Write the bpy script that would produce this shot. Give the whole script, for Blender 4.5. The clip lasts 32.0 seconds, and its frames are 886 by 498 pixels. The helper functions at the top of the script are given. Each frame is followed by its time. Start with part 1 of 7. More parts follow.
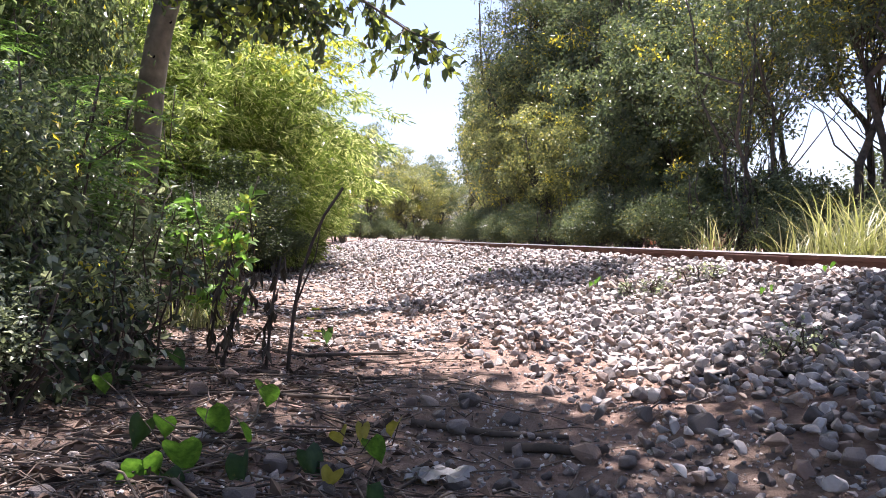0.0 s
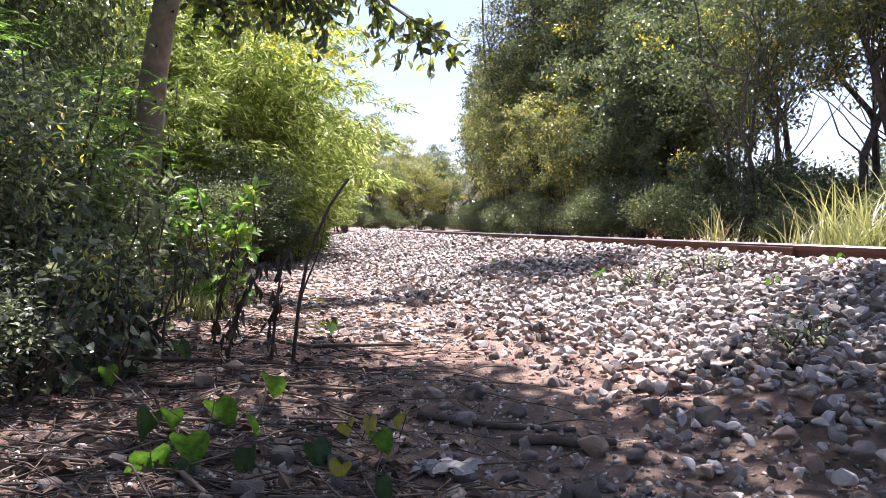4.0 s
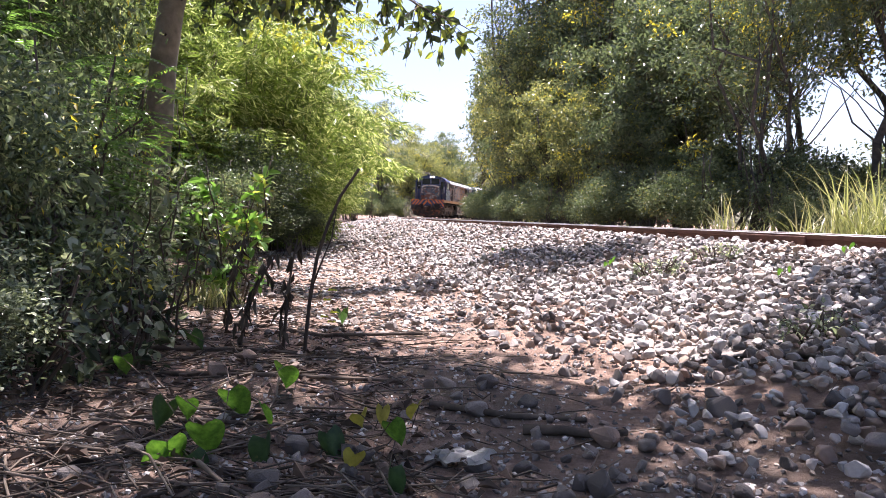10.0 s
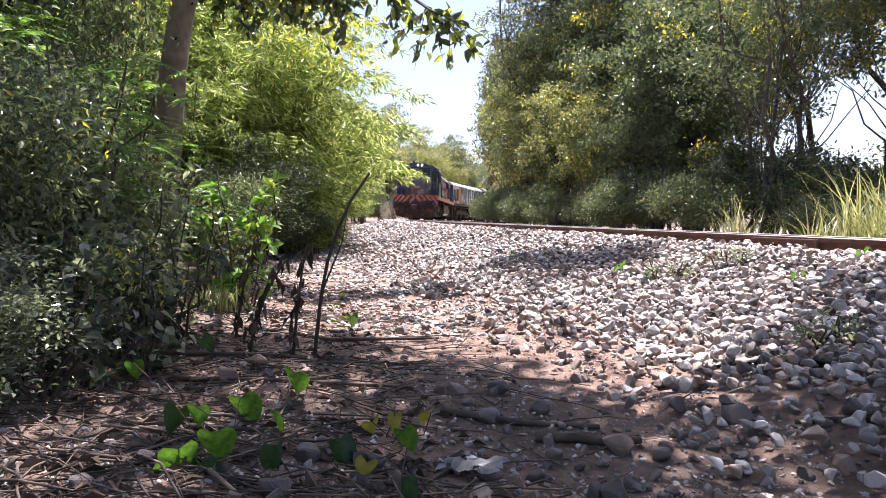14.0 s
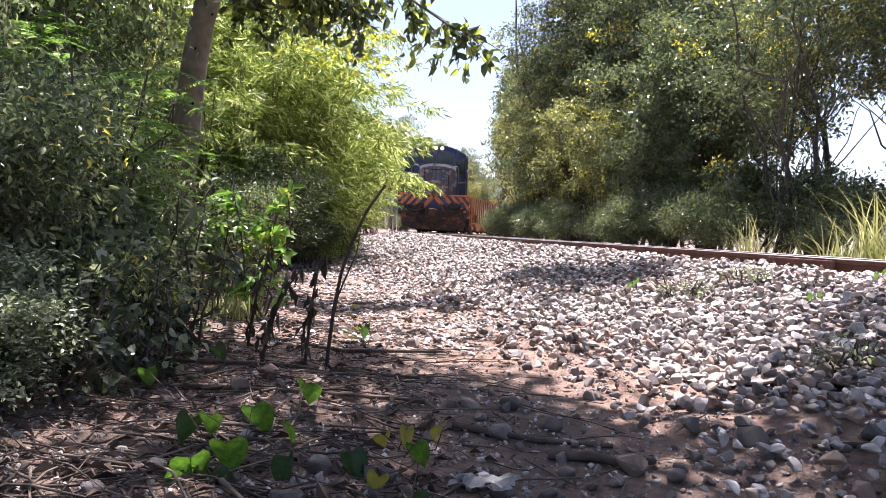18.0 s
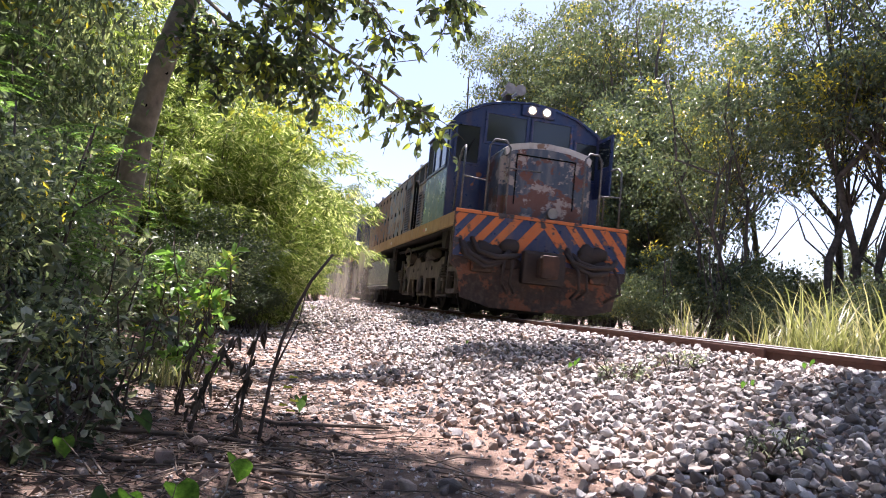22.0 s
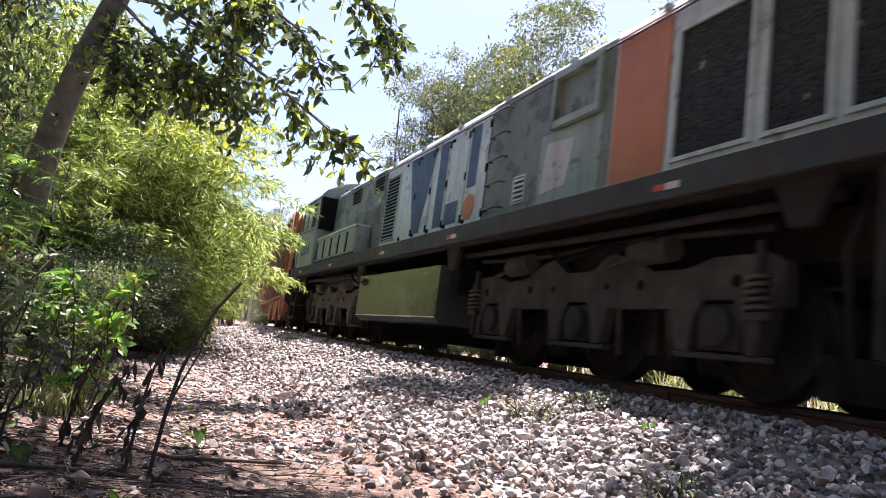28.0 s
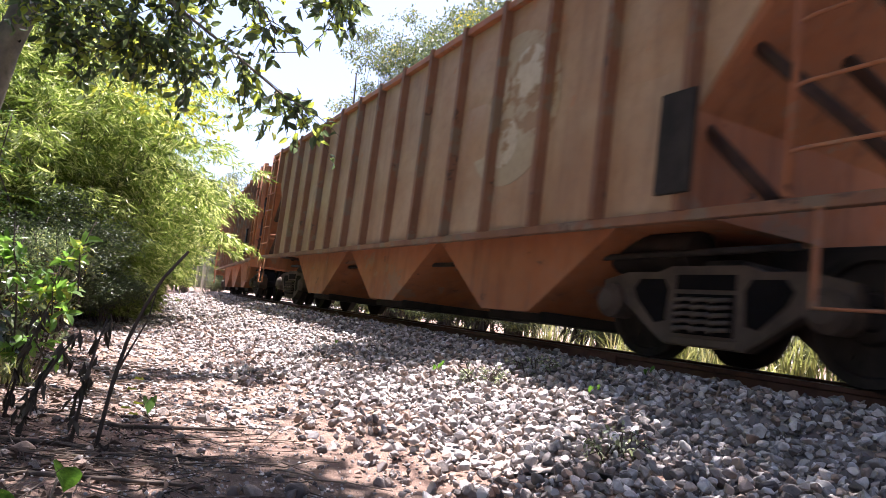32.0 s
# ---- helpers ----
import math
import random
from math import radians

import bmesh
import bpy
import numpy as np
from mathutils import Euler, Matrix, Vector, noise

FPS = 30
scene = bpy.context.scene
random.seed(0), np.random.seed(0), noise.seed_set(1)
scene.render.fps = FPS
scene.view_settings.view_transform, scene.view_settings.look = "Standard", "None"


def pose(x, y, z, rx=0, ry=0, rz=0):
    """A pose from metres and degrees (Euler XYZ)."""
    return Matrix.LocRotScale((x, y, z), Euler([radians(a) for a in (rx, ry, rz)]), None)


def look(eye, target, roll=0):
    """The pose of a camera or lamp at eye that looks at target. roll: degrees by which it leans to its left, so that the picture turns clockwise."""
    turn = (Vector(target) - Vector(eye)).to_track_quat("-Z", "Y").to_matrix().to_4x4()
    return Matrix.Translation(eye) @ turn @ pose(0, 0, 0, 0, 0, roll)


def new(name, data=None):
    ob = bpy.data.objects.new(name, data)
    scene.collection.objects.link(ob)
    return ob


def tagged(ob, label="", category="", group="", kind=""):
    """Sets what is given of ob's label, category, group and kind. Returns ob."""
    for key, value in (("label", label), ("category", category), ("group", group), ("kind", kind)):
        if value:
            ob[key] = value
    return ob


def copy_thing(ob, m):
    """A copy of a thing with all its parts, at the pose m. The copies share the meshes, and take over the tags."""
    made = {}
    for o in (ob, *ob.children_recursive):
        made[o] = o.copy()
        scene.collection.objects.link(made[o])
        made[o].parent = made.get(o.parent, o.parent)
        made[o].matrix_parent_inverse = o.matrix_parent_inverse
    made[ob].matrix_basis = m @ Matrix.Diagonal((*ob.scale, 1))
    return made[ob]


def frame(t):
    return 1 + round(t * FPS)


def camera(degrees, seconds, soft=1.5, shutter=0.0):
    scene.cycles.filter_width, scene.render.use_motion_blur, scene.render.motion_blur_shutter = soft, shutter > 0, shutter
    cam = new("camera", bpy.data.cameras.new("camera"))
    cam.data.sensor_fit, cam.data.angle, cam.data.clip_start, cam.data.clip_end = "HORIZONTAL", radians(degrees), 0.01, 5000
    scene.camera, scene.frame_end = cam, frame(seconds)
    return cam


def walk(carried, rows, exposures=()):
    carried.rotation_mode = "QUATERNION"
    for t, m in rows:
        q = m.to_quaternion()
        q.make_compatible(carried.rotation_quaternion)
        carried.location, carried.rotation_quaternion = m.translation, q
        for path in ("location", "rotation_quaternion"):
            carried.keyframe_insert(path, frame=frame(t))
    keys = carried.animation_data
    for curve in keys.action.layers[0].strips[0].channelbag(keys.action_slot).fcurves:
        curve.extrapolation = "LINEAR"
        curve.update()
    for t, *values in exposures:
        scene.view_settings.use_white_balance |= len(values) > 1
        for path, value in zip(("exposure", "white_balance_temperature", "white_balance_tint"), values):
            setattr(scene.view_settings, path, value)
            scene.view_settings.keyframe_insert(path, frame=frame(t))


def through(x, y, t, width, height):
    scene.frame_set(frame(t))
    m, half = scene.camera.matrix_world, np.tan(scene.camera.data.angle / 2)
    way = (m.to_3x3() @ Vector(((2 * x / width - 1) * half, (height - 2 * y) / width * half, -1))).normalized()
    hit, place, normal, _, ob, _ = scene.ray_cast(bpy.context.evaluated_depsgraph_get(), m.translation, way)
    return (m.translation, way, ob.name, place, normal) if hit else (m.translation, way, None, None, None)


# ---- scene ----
cam = camera(66.76, 32.0, soft=0.3, shutter=0.4)


def eye_pose(x, y, z, tilt, turn, lean):
    """A camera at (x, y, z): tilt up from level, turn to the left, lean, in degrees."""
    return pose(x, y, z) @ pose(0, 0, 0, 90 + tilt, 0, turn) @ pose(0, 0, 0, 0, 0, lean)


walk(cam, [
    (0, eye_pose(0.032, -0.019, 0.581, -0.76, 0.00, 1.59)),
    (0.5, eye_pose(0.026, -0.016, 0.579, -0.79, 0.02, 1.25)),
    (1, eye_pose(0.023, -0.015, 0.579, -1.02, 0.18, 1.17)),
    (1.5, eye_pose(0.020, -0.013, 0.574, -1.42, 0.29, 1.02)),
    (2, eye_pose(0.018, -0.006, 0.579, -1.88, 0.71, 1.09)),
    (2.5, eye_pose(0.015, -0.005, 0.578, -1.76, 0.70, 1.12)),
    (3, eye_pose(0.018, -0.006, 0.581, -1.83, 0.42, 1.36)),
    (3.5, eye_pose(0.019, -0.007, 0.586, -1.74, 0.14, 1.68)),
    (5.5, eye_pose(0.012, -0.010, 0.585, -1.42, 0.30, 1.40)),
    (6, eye_pose(0.011, -0.010, 0.589, -1.66, 0.63, 1.65)),
    (6.5, eye_pose(0.013, -0.011, 0.586, -1.87, 0.62, 1.38)),
    (7, eye_pose(0.011, -0.014, 0.588, -1.91, 0.69, 1.68)),
    (7.5, eye_pose(0.008, -0.013, 0.592, -1.55, 0.79, 2.12)),
    (8, eye_pose(0.008, -0.015, 0.596, -1.64, 0.79, 1.85)),
    (8.5, eye_pose(0.007, -0.011, 0.592, -1.59, 0.76, 2.15)),
    (9, eye_pose(0.008, -0.011, 0.595, -1.73, 0.70, 2.18)),
    (9.5, eye_pose(0.008, -0.013, 0.592, -1.81, 0.52, 2.06)),
    (10, eye_pose(0.007, -0.010, 0.594, -2.67, 0.83, 1.65)),
    (10.5, eye_pose(0.005, -0.008, 0.592, -2.62, 1.34, 1.63)),
    (11, eye_pose(0.003, -0.007, 0.596, -2.74, 1.25, 1.52)),
    (11.5, eye_pose(0.003, -0.006, 0.600, -2.64, 0.90, 1.88)),
    (12, eye_pose(0.000, 0.001, 0.602, -2.52, 1.67, 1.81)),
    (12.5, eye_pose(-0.001, 0.001, 0.604, -2.47, 1.49, 1.74)),
    (13, eye_pose(0.001, 0.000, 0.604, -2.65, 1.65, 1.78)),
    (13.5, eye_pose(-0.001, 0.001, 0.605, -2.67, 1.67, 1.72)),
    (14, eye_pose(-0.003, 0.002, 0.603, -2.50, 1.54, 1.60)),
    (14.5, eye_pose(-0.006, 0.006, 0.604, -2.31, 1.44, 1.91)),
    (15, eye_pose(-0.004, 0.003, 0.603, -2.21, 2.01, 1.58)),
    (15.5, eye_pose(-0.006, -0.003, 0.607, -1.87, 2.40, 2.10)),
    (17.5, eye_pose(-0.016, 0.004, 0.606, -1.77, 2.58, 2.59)),
    (18, eye_pose(-0.016, 0.006, 0.605, -1.46, 2.52, 2.79)),
    (18.5, eye_pose(-0.022, 0.007, 0.607, -1.39, 2.56, 2.71)),
    (19, eye_pose(-0.023, 0.015, 0.610, -0.59, 2.01, 3.55)),
    (19.5, eye_pose(-0.024, 0.014, 0.610, -0.08, 1.69, 3.53)),
    (20, eye_pose(-0.024, 0.020, 0.612, 0.61, 1.06, 4.00)),
    (20.5, eye_pose(-0.027, 0.016, 0.614, 1.29, 0.78, 4.63)),
    (21, eye_pose(-0.028, 0.016, 0.611, 1.64, 0.34, 4.42)),
    (21.5, eye_pose(-0.031, 0.022, 0.617, 3.13, -0.81, 5.18)),
    (22, eye_pose(-0.030, 0.015, 0.618, 4.88, -1.83, 5.51)),
    (22.5, eye_pose(-0.022, 0.022, 0.624, 6.31, -2.68, 6.58)),
    (23, eye_pose(-0.019, 0.019, 0.621, 6.89, -3.55, 6.75)),
    (23.5, eye_pose(-0.019, 0.023, 0.625, 6.86, -4.12, 6.45)),
    (24, eye_pose(-0.017, 0.016, 0.625, 7.09, -5.07, 6.55)),
    (24.5, eye_pose(-0.010, 0.017, 0.626, 7.48, -5.84, 6.69)),
    (25, eye_pose(-0.004, 0.013, 0.632, 7.44, -5.84, 6.85)),
    (25.5, eye_pose(0.001, 0.004, 0.632, 8.04, -5.97, 6.91)),
    (26, eye_pose(0.003, 0.006, 0.629, 8.39, -6.69, 7.10)),
    (26.5, eye_pose(0.002, 0.007, 0.626, 8.21, -7.52, 6.85)),
    (28.5, eye_pose(0.010, 0.010, 0.644, 8.27, -8.06, 7.76)),
    (29, eye_pose(0.012, -0.009, 0.643, 8.44, -8.14, 7.89)),
    (29.5, eye_pose(0.016, 0.006, 0.648, 8.40, -8.84, 7.74)),
    (30, eye_pose(0.015, 0.002, 0.649, 7.70, -9.10, 7.56)),
    (30.5, eye_pose(0.017, 0.005, 0.653, 6.95, -9.16, 7.90)),
    (31, eye_pose(0.021, -0.010, 0.650, 6.71, -9.23, 7.56)),
    (31.5, eye_pose(0.031, -0.010, 0.655, 6.27, -11.74, 7.70)),
    (32, eye_pose(0.036, -0.020, 0.652, 5.82, -11.90, 7.21)),
], exposures=[(0, 1.82, 6150, 25), (19, 1.82, 6150, 25), (23, 1.8, 6150, 25), (28, 1.8, 6150, 25), (30, 1.92, 6150, 25), (32, 2.05, 6150, 25)])

# ---- light ----
SUN_UP, SUN_TURN = 70.0, 12.0          # degrees above the horizon, degrees from +y towards +x
world = bpy.data.worlds.new("sky")
scene.world = world
world.use_nodes = True
wn = world.node_tree.nodes
wn.clear()
sky = wn.new("ShaderNodeTexSky")
sky.sky_type, sky.sun_disc = "NISHITA", False
sky.sun_elevation, sky.sun_rotation = radians(SUN_UP), radians(SUN_TURN)
sky.air_density, sky.dust_density, sky.ozone_density = 1.0, 2.0, 1.0
bg = wn.new("ShaderNodeBackground")
bg.inputs["Strength"].default_value = 0.074
wo = wn.new("ShaderNodeOutputWorld")
world.node_tree.links.new(sky.outputs[0], bg.inputs[0])
world.node_tree.links.new(bg.outputs[0], wo.inputs[0])
sun = new("sun", bpy.data.lights.new("sun", "SUN"))
sun.data.energy, sun.data.angle, sun.data.color = 5.0, radians(0.55), (1.0, 0.95, 0.86)
su, st = radians(SUN_UP), radians(SUN_TURN)
sun.matrix_world = look((8 * math.cos(su) * math.sin(st), 8 * math.cos(su) * math.cos(st), 30), (0, 0, 30 - 8 * math.sin(su)))

# ---- materials ----
def material(name):
    m = bpy.data.materials.new(name)
    m.use_nodes = True
    n = m.node_tree.nodes
    n.clear()
    out = n.new("ShaderNodeOutputMaterial")
    b = n.new("ShaderNodeBsdfPrincipled")
    m.node_tree.links.new(b.outputs[0], out.inputs[0])
    return m, n, m.node_tree.links, b


def ramp(n, l, source, stops):
    """A colour ramp on a value: stops of (place, colour)."""
    r = n.new("ShaderNodeValToRGB")
    e = r.color_ramp.elements
    while len(e) < len(stops):
        e.new(0.5)
    for k, (at_, c) in zip(e, stops):
        k.position, k.color = at_, (*c, 1)
    l.new(source, r.inputs[0])
    return r.outputs[0]


def noise_of(n, l, scale, detail=6, rough=0.6, space="Object", stretch=None):
    co = n.new("ShaderNodeTexCoord")
    t = n.new("ShaderNodeTexNoise")
    t.inputs["Scale"].default_value, t.inputs["Detail"].default_value, t.inputs["Roughness"].default_value = scale, detail, rough
    src = co.outputs[space]
    if stretch:
        mp = n.new("ShaderNodeMapping")
        mp.inputs["Scale"].default_value = stretch
        l.new(src, mp.inputs[0])
        src = mp.outputs[0]
    l.new(src, t.inputs["Vector"])
    return t.outputs["Fac"]


def mix(n, l, fac, a, b, kind="MIX"):
    m = n.new("ShaderNodeMix")
    m.data_type, m.blend_type = "RGBA", kind
    for sock, v in ((m.inputs["Factor"], fac), (m.inputs["A"], a), (m.inputs["B"], b)):
        if isinstance(v, (int, float)):
            sock.default_value = v
        elif isinstance(v, tuple):
            sock.default_value = (*v, 1)
        else:
            l.new(v, sock)
    return m.outputs["Result"]


def bump(n, l, b, height, strength=0.3, distance=0.01):
    k = n.new("ShaderNodeBump")
    k.inputs["Strength"].default_value, k.inputs["Distance"].default_value = strength, distance
    l.new(height, k.inputs["Height"])
    l.new(k.outputs[0], b.inputs["Normal"])


def painted(name, base, fade, worn, under=(0.14, 0.075, 0.045), amount=0.62, rough=0.45, streak=True, seed=0.0, grain=1.0, dusty=0.35):
    """Old paint: faded in clouds, streaked downwards, flaked to rust or an older coat."""
    m, n, l, b = material(name)
    col = mix(n, l, ramp(n, l, noise_of(n, l, 1.3), [(0.35, (0, 0, 0)), (0.7, (1, 1, 1))]), base, fade)
    if streak:
        s = ramp(n, l, noise_of(n, l, 5.0, stretch=(1, 1, 0.12)), [(0.5, (0, 0, 0)), (0.75, (0.6, 0.6, 0.6))])
        col = mix(n, l, s, col, under)
    flake = noise_of(n, l, (2.1 + seed) * grain, detail=9, rough=0.62)
    f1 = ramp(n, l, flake, [(amount - 0.012, (0, 0, 0)), (amount + 0.012, (1, 1, 1))])
    col = mix(n, l, f1, col, worn)
    f2 = ramp(n, l, noise_of(n, l, (3.3 + seed) * grain, detail=10, rough=0.7), [(amount + 0.03, (0, 0, 0)), (amount + 0.06, (1, 1, 1))])
    col = mix(n, l, f2, col, under)
    dust = ramp(n, l, noise_of(n, l, 14, detail=8), [(0.45, (0, 0, 0)), (0.8, (dusty,) * 3)])
    col = mix(n, l, dust, col, (0.2, 0.16, 0.13))
    l.new(col, b.inputs["Base Color"])
    l.new(ramp(n, l, noise_of(n, l, 7), [(0.3, (rough,) * 3), (0.8, (min(1, rough + 0.35),) * 3)]), b.inputs["Roughness"])
    bump(n, l, b, flake, 0.25, 0.006)
    return m


def plain(name, a, c, scale=6.0, rough=0.8, metal=0.0, bumpy=0.2, per_object=0.0, island=0.0, gloss=0.5):
    """A rough surface that varies between two colours."""
    m, n, l, b = material(name)
    col = ramp(n, l, noise_of(n, l, scale, detail=8), [(0.3, a), (0.72, c)])
    if per_object or island:
        src = n.new("ShaderNodeObjectInfo").outputs["Random"] if per_object else n.new("ShaderNodeNewGeometry").outputs["Random Per Island"]
        k = per_object or island
        col = mix(n, l, 1.0, col, ramp(n, l, src, [(0, (1 - k,) * 3), (1, (1 + k,) * 3)]), "MULTIPLY")
    l.new(col, b.inputs["Base Color"])
    b.inputs["Roughness"].default_value, b.inputs["Metallic"].default_value = rough, metal
    b.inputs["Specular IOR Level"].default_value = gloss
    if bumpy:
        bump(n, l, b, noise_of(n, l, scale * 5, detail=6), bumpy, 0.01)
    return m


def leafy(name, dark, light, yellow=None, share=0.06, rough=0.45, through=0.4, gloss=0.7):
    """Leaves: each with its own green, light shining through."""
    m, n, l, b = material(name)
    rnd = n.new("ShaderNodeNewGeometry").outputs["Random Per Island"]
    stops = [(0.0, dark), (0.75, light)]
    if yellow:
        stops += [(1 - share - 0.02, light), (1 - share, yellow)]
    col = ramp(n, l, rnd, stops)
    col = mix(n, l, ramp(n, l, noise_of(n, l, 0.8), [(0.3, (0, 0, 0)), (0.7, (0.55, 0.55, 0.55))]), col, light)
    l.new(col, b.inputs["Base Color"])
    b.inputs["Roughness"].default_value, b.inputs["Specular IOR Level"].default_value = rough, gloss
    t = n.new("ShaderNodeBsdfTranslucent")
    l.new(mix(n, l, 1.0, col, (1.38, 1.42, 0.95), "MULTIPLY"), t.inputs["Color"])
    mx = n.new("ShaderNodeMixShader")
    mx.inputs[0].default_value = through
    l.new(b.outputs[0], mx.inputs[1])
    l.new(t.outputs[0], mx.inputs[2])
    l.new(mx.outputs[0], [k for k in n if k.type == "OUTPUT_MATERIAL"][0].inputs[0])
    return m


M_BLUE = painted("blue paint", (0.009, 0.022, 0.080), (0.016, 0.04, 0.12), (0.24, 0.09, 0.03), amount=0.63, rough=0.22, dusty=0.12)
M_TEAL = painted("teal paint", (0.025, 0.075, 0.125), (0.065, 0.145, 0.205), (0.34, 0.38, 0.39), amount=0.61, rough=0.2, seed=0.7, dusty=0.15)
M_SILLORANGE = painted("ochre sill paint", (0.34, 0.165, 0.05), (0.40, 0.24, 0.095), (0.20, 0.09, 0.04), under=(0.12, 0.075, 0.045), amount=0.62, rough=0.5, seed=0.65)
M_NOSE = painted("nose paint", (0.022, 0.04, 0.08), (0.06, 0.09, 0.12), (0.12, 0.045, 0.032), under=(0.30, 0.26, 0.24), amount=0.5, rough=0.28, seed=0.4, grain=0.75, dusty=0.2)
M_ORANGE = painted("orange paint", (0.203, 0.082, 0.023), (0.250, 0.129, 0.055), (0.05, 0.07, 0.085), amount=0.575, rough=0.5, seed=0.2)
M_HOOD = painted("brown hood paint", (0.27, 0.165, 0.105), (0.42, 0.37, 0.31), (0.18, 0.205, 0.23), amount=0.53, rough=0.5, seed=0.9)
M_STRIPE = painted("stripe paint", (0.46, 0.115, 0.025), (0.5, 0.16, 0.04), (0.03, 0.03, 0.04), amount=0.57, rough=0.55, seed=0.3)
M_PILOT = painted("pilot paint", (0.13, 0.042, 0.018), (0.19, 0.066, 0.028), (0.022, 0.012, 0.010), under=(0.035, 0.018, 0.012), amount=0.47, rough=0.6, seed=0.5)
M_SOOT = plain("soot and grease", (0.010, 0.007, 0.006), (0.035, 0.02, 0.014), 6.0, 0.7)
M_RUSTY = plain("rusty steel", (0.02, 0.013, 0.01), (0.075, 0.034, 0.02), 5.0, 0.85)
M_GRIME = plain("grimy running gear", (0.010, 0.009, 0.008), (0.04, 0.033, 0.028), 4.0, 0.82, gloss=0.3)
M_DUSTY = plain("dusty truck frame", (0.042, 0.035, 0.03), (0.15, 0.122, 0.10), 3.0, 0.9, gloss=0.3)
M_DUSTDARK = plain("dark dusty truck frame", (0.02, 0.018, 0.016), (0.07, 0.058, 0.048), 3.0, 0.9, gloss=0.3)
M_TRUCKDUST = plain("dusty wagon truck", (0.035, 0.026, 0.02), (0.10, 0.075, 0.056), 3.0, 0.9)
M_TANK = plain("dusty tank steel", (0.035, 0.038, 0.038), (0.10, 0.10, 0.088), 2.0, 0.26, gloss=0.8)
M_SILL = painted("faded dark sill paint", (0.02, 0.026, 0.025), (0.042, 0.05, 0.047), (0.035, 0.028, 0.024), under=(0.03, 0.024, 0.02), amount=0.56, rough=0.6, seed=0.35, dusty=0.1)
M_BLACK = plain("black void", (0.004, 0.004, 0.0045), (0.01, 0.009, 0.009), 3.0, 0.9, gloss=0.1)
M_STEEL = plain("worn steel", (0.18, 0.17, 0.16), (0.34, 0.32, 0.30), 9.0, 0.45, 0.6)
M_CHROME = plain("bare handrail", (0.05, 0.05, 0.055), (0.15, 0.15, 0.155), 12.0, 0.4, 0.3)
M_WHITE = painted("dirty white paint", (0.55, 0.55, 0.53), (0.45, 0.44, 0.42), (0.2, 0.12, 0.08), amount=0.62, rough=0.5)
M_GREEN = painted("pale green paint", (0.215, 0.28, 0.23), (0.31, 0.37, 0.325), (0.12, 0.135, 0.115), amount=0.59, rough=0.4, seed=0.6)
M_HOODGREEN = painted("dull green hood paint", (0.135, 0.17, 0.135), (0.20, 0.235, 0.20), (0.09, 0.10, 0.085), amount=0.57, rough=0.5, seed=0.75, dusty=0.2)
M_GREYP = painted("pale grey paint", (0.45, 0.52, 0.49), (0.58, 0.65, 0.63), (0.27, 0.29, 0.25), under=(0.17, 0.15, 0.11), amount=0.6, rough=0.3, seed=0.8)
M_NAVY = painted("logo blue", (0.03, 0.075, 0.15), (0.045, 0.10, 0.17), (0.2, 0.22, 0.22), amount=0.7, rough=0.5, streak=False)
M_RED = plain("orange dot paint", (0.42, 0.12, 0.035), (0.5, 0.17, 0.05), 4.0, 0.5)
M_WAGON = painted("wagon paint", (0.34, 0.115, 0.04), (0.38, 0.16, 0.075), (0.28, 0.16, 0.095), under=(0.10, 0.05, 0.03), amount=0.6, rough=0.6, seed=0.15)
M_WAGDUST = painted("dusty wagon side", (0.33, 0.195, 0.105), (0.42, 0.31, 0.20), (0.40, 0.20, 0.10), under=(0.17, 0.10, 0.06), amount=0.66, rough=0.7, seed=0.25)
# wagon paint darkened: the shading of the rib faces is in the colour
M_RIB = painted("shaded rib paint", (0.17, 0.075, 0.038), (0.23, 0.115, 0.062), (0.17, 0.12, 0.08), under=(0.08, 0.045, 0.03), amount=0.58, rough=0.65, seed=0.5)
M_EMBLEM = painted("worn emblem paint", (0.36, 0.29, 0.18), (0.44, 0.37, 0.25), (0.30, 0.19, 0.10), under=(0.3, 0.2, 0.11), amount=0.56, rough=0.6, seed=0.45)
M_EMBLEMPALE = painted("pale emblem paint", (0.52, 0.46, 0.34), (0.46, 0.40, 0.28), (0.32, 0.22, 0.12), under=(0.3, 0.2, 0.11), amount=0.55, rough=0.6, seed=0.55)
M_RAIL = plain("rail web rust", (0.075, 0.034, 0.024), (0.15, 0.07, 0.05), 9.0, 0.8)
M_SLEEPER = plain("weathered sleeper", (0.05, 0.04, 0.033), (0.13, 0.11, 0.09), 7.0, 0.9)

# ---- the line of the track ----
RAIL = 0.55                                  # rail top above the ground at the path
KNOTS = (-10, 0, 10, 18, 26, 34, 42, 50, 58, 68, 80, 120)
TURNS = (0.3636, 0.2977, 0.2333, 0.1819, 0.1171, 0.0558, -0.0119, -0.097, -0.1781, -0.286, -0.4222, -0.85)
LINE_S = np.arange(-60, 200.01, 0.25)
LINE_H = np.interp(LINE_S, KNOTS, TURNS)
LINE_H = np.where(LINE_S < -10, 0.3636 - (LINE_S + 10) * 0.00659, LINE_H)
LINE_X = np.concatenate([[0], np.cumsum(-(np.sin(LINE_H[1:]) + np.sin(LINE_H[:-1])) / 2 * 0.25)])
LINE_Y = np.concatenate([[0], np.cumsum((np.cos(LINE_H[1:]) + np.cos(LINE_H[:-1])) / 2 * 0.25)])
LINE_X += 3.606 - np.interp(0, LINE_S, LINE_X)
LINE_Y += 4.19 - np.interp(0, LINE_S, LINE_Y)


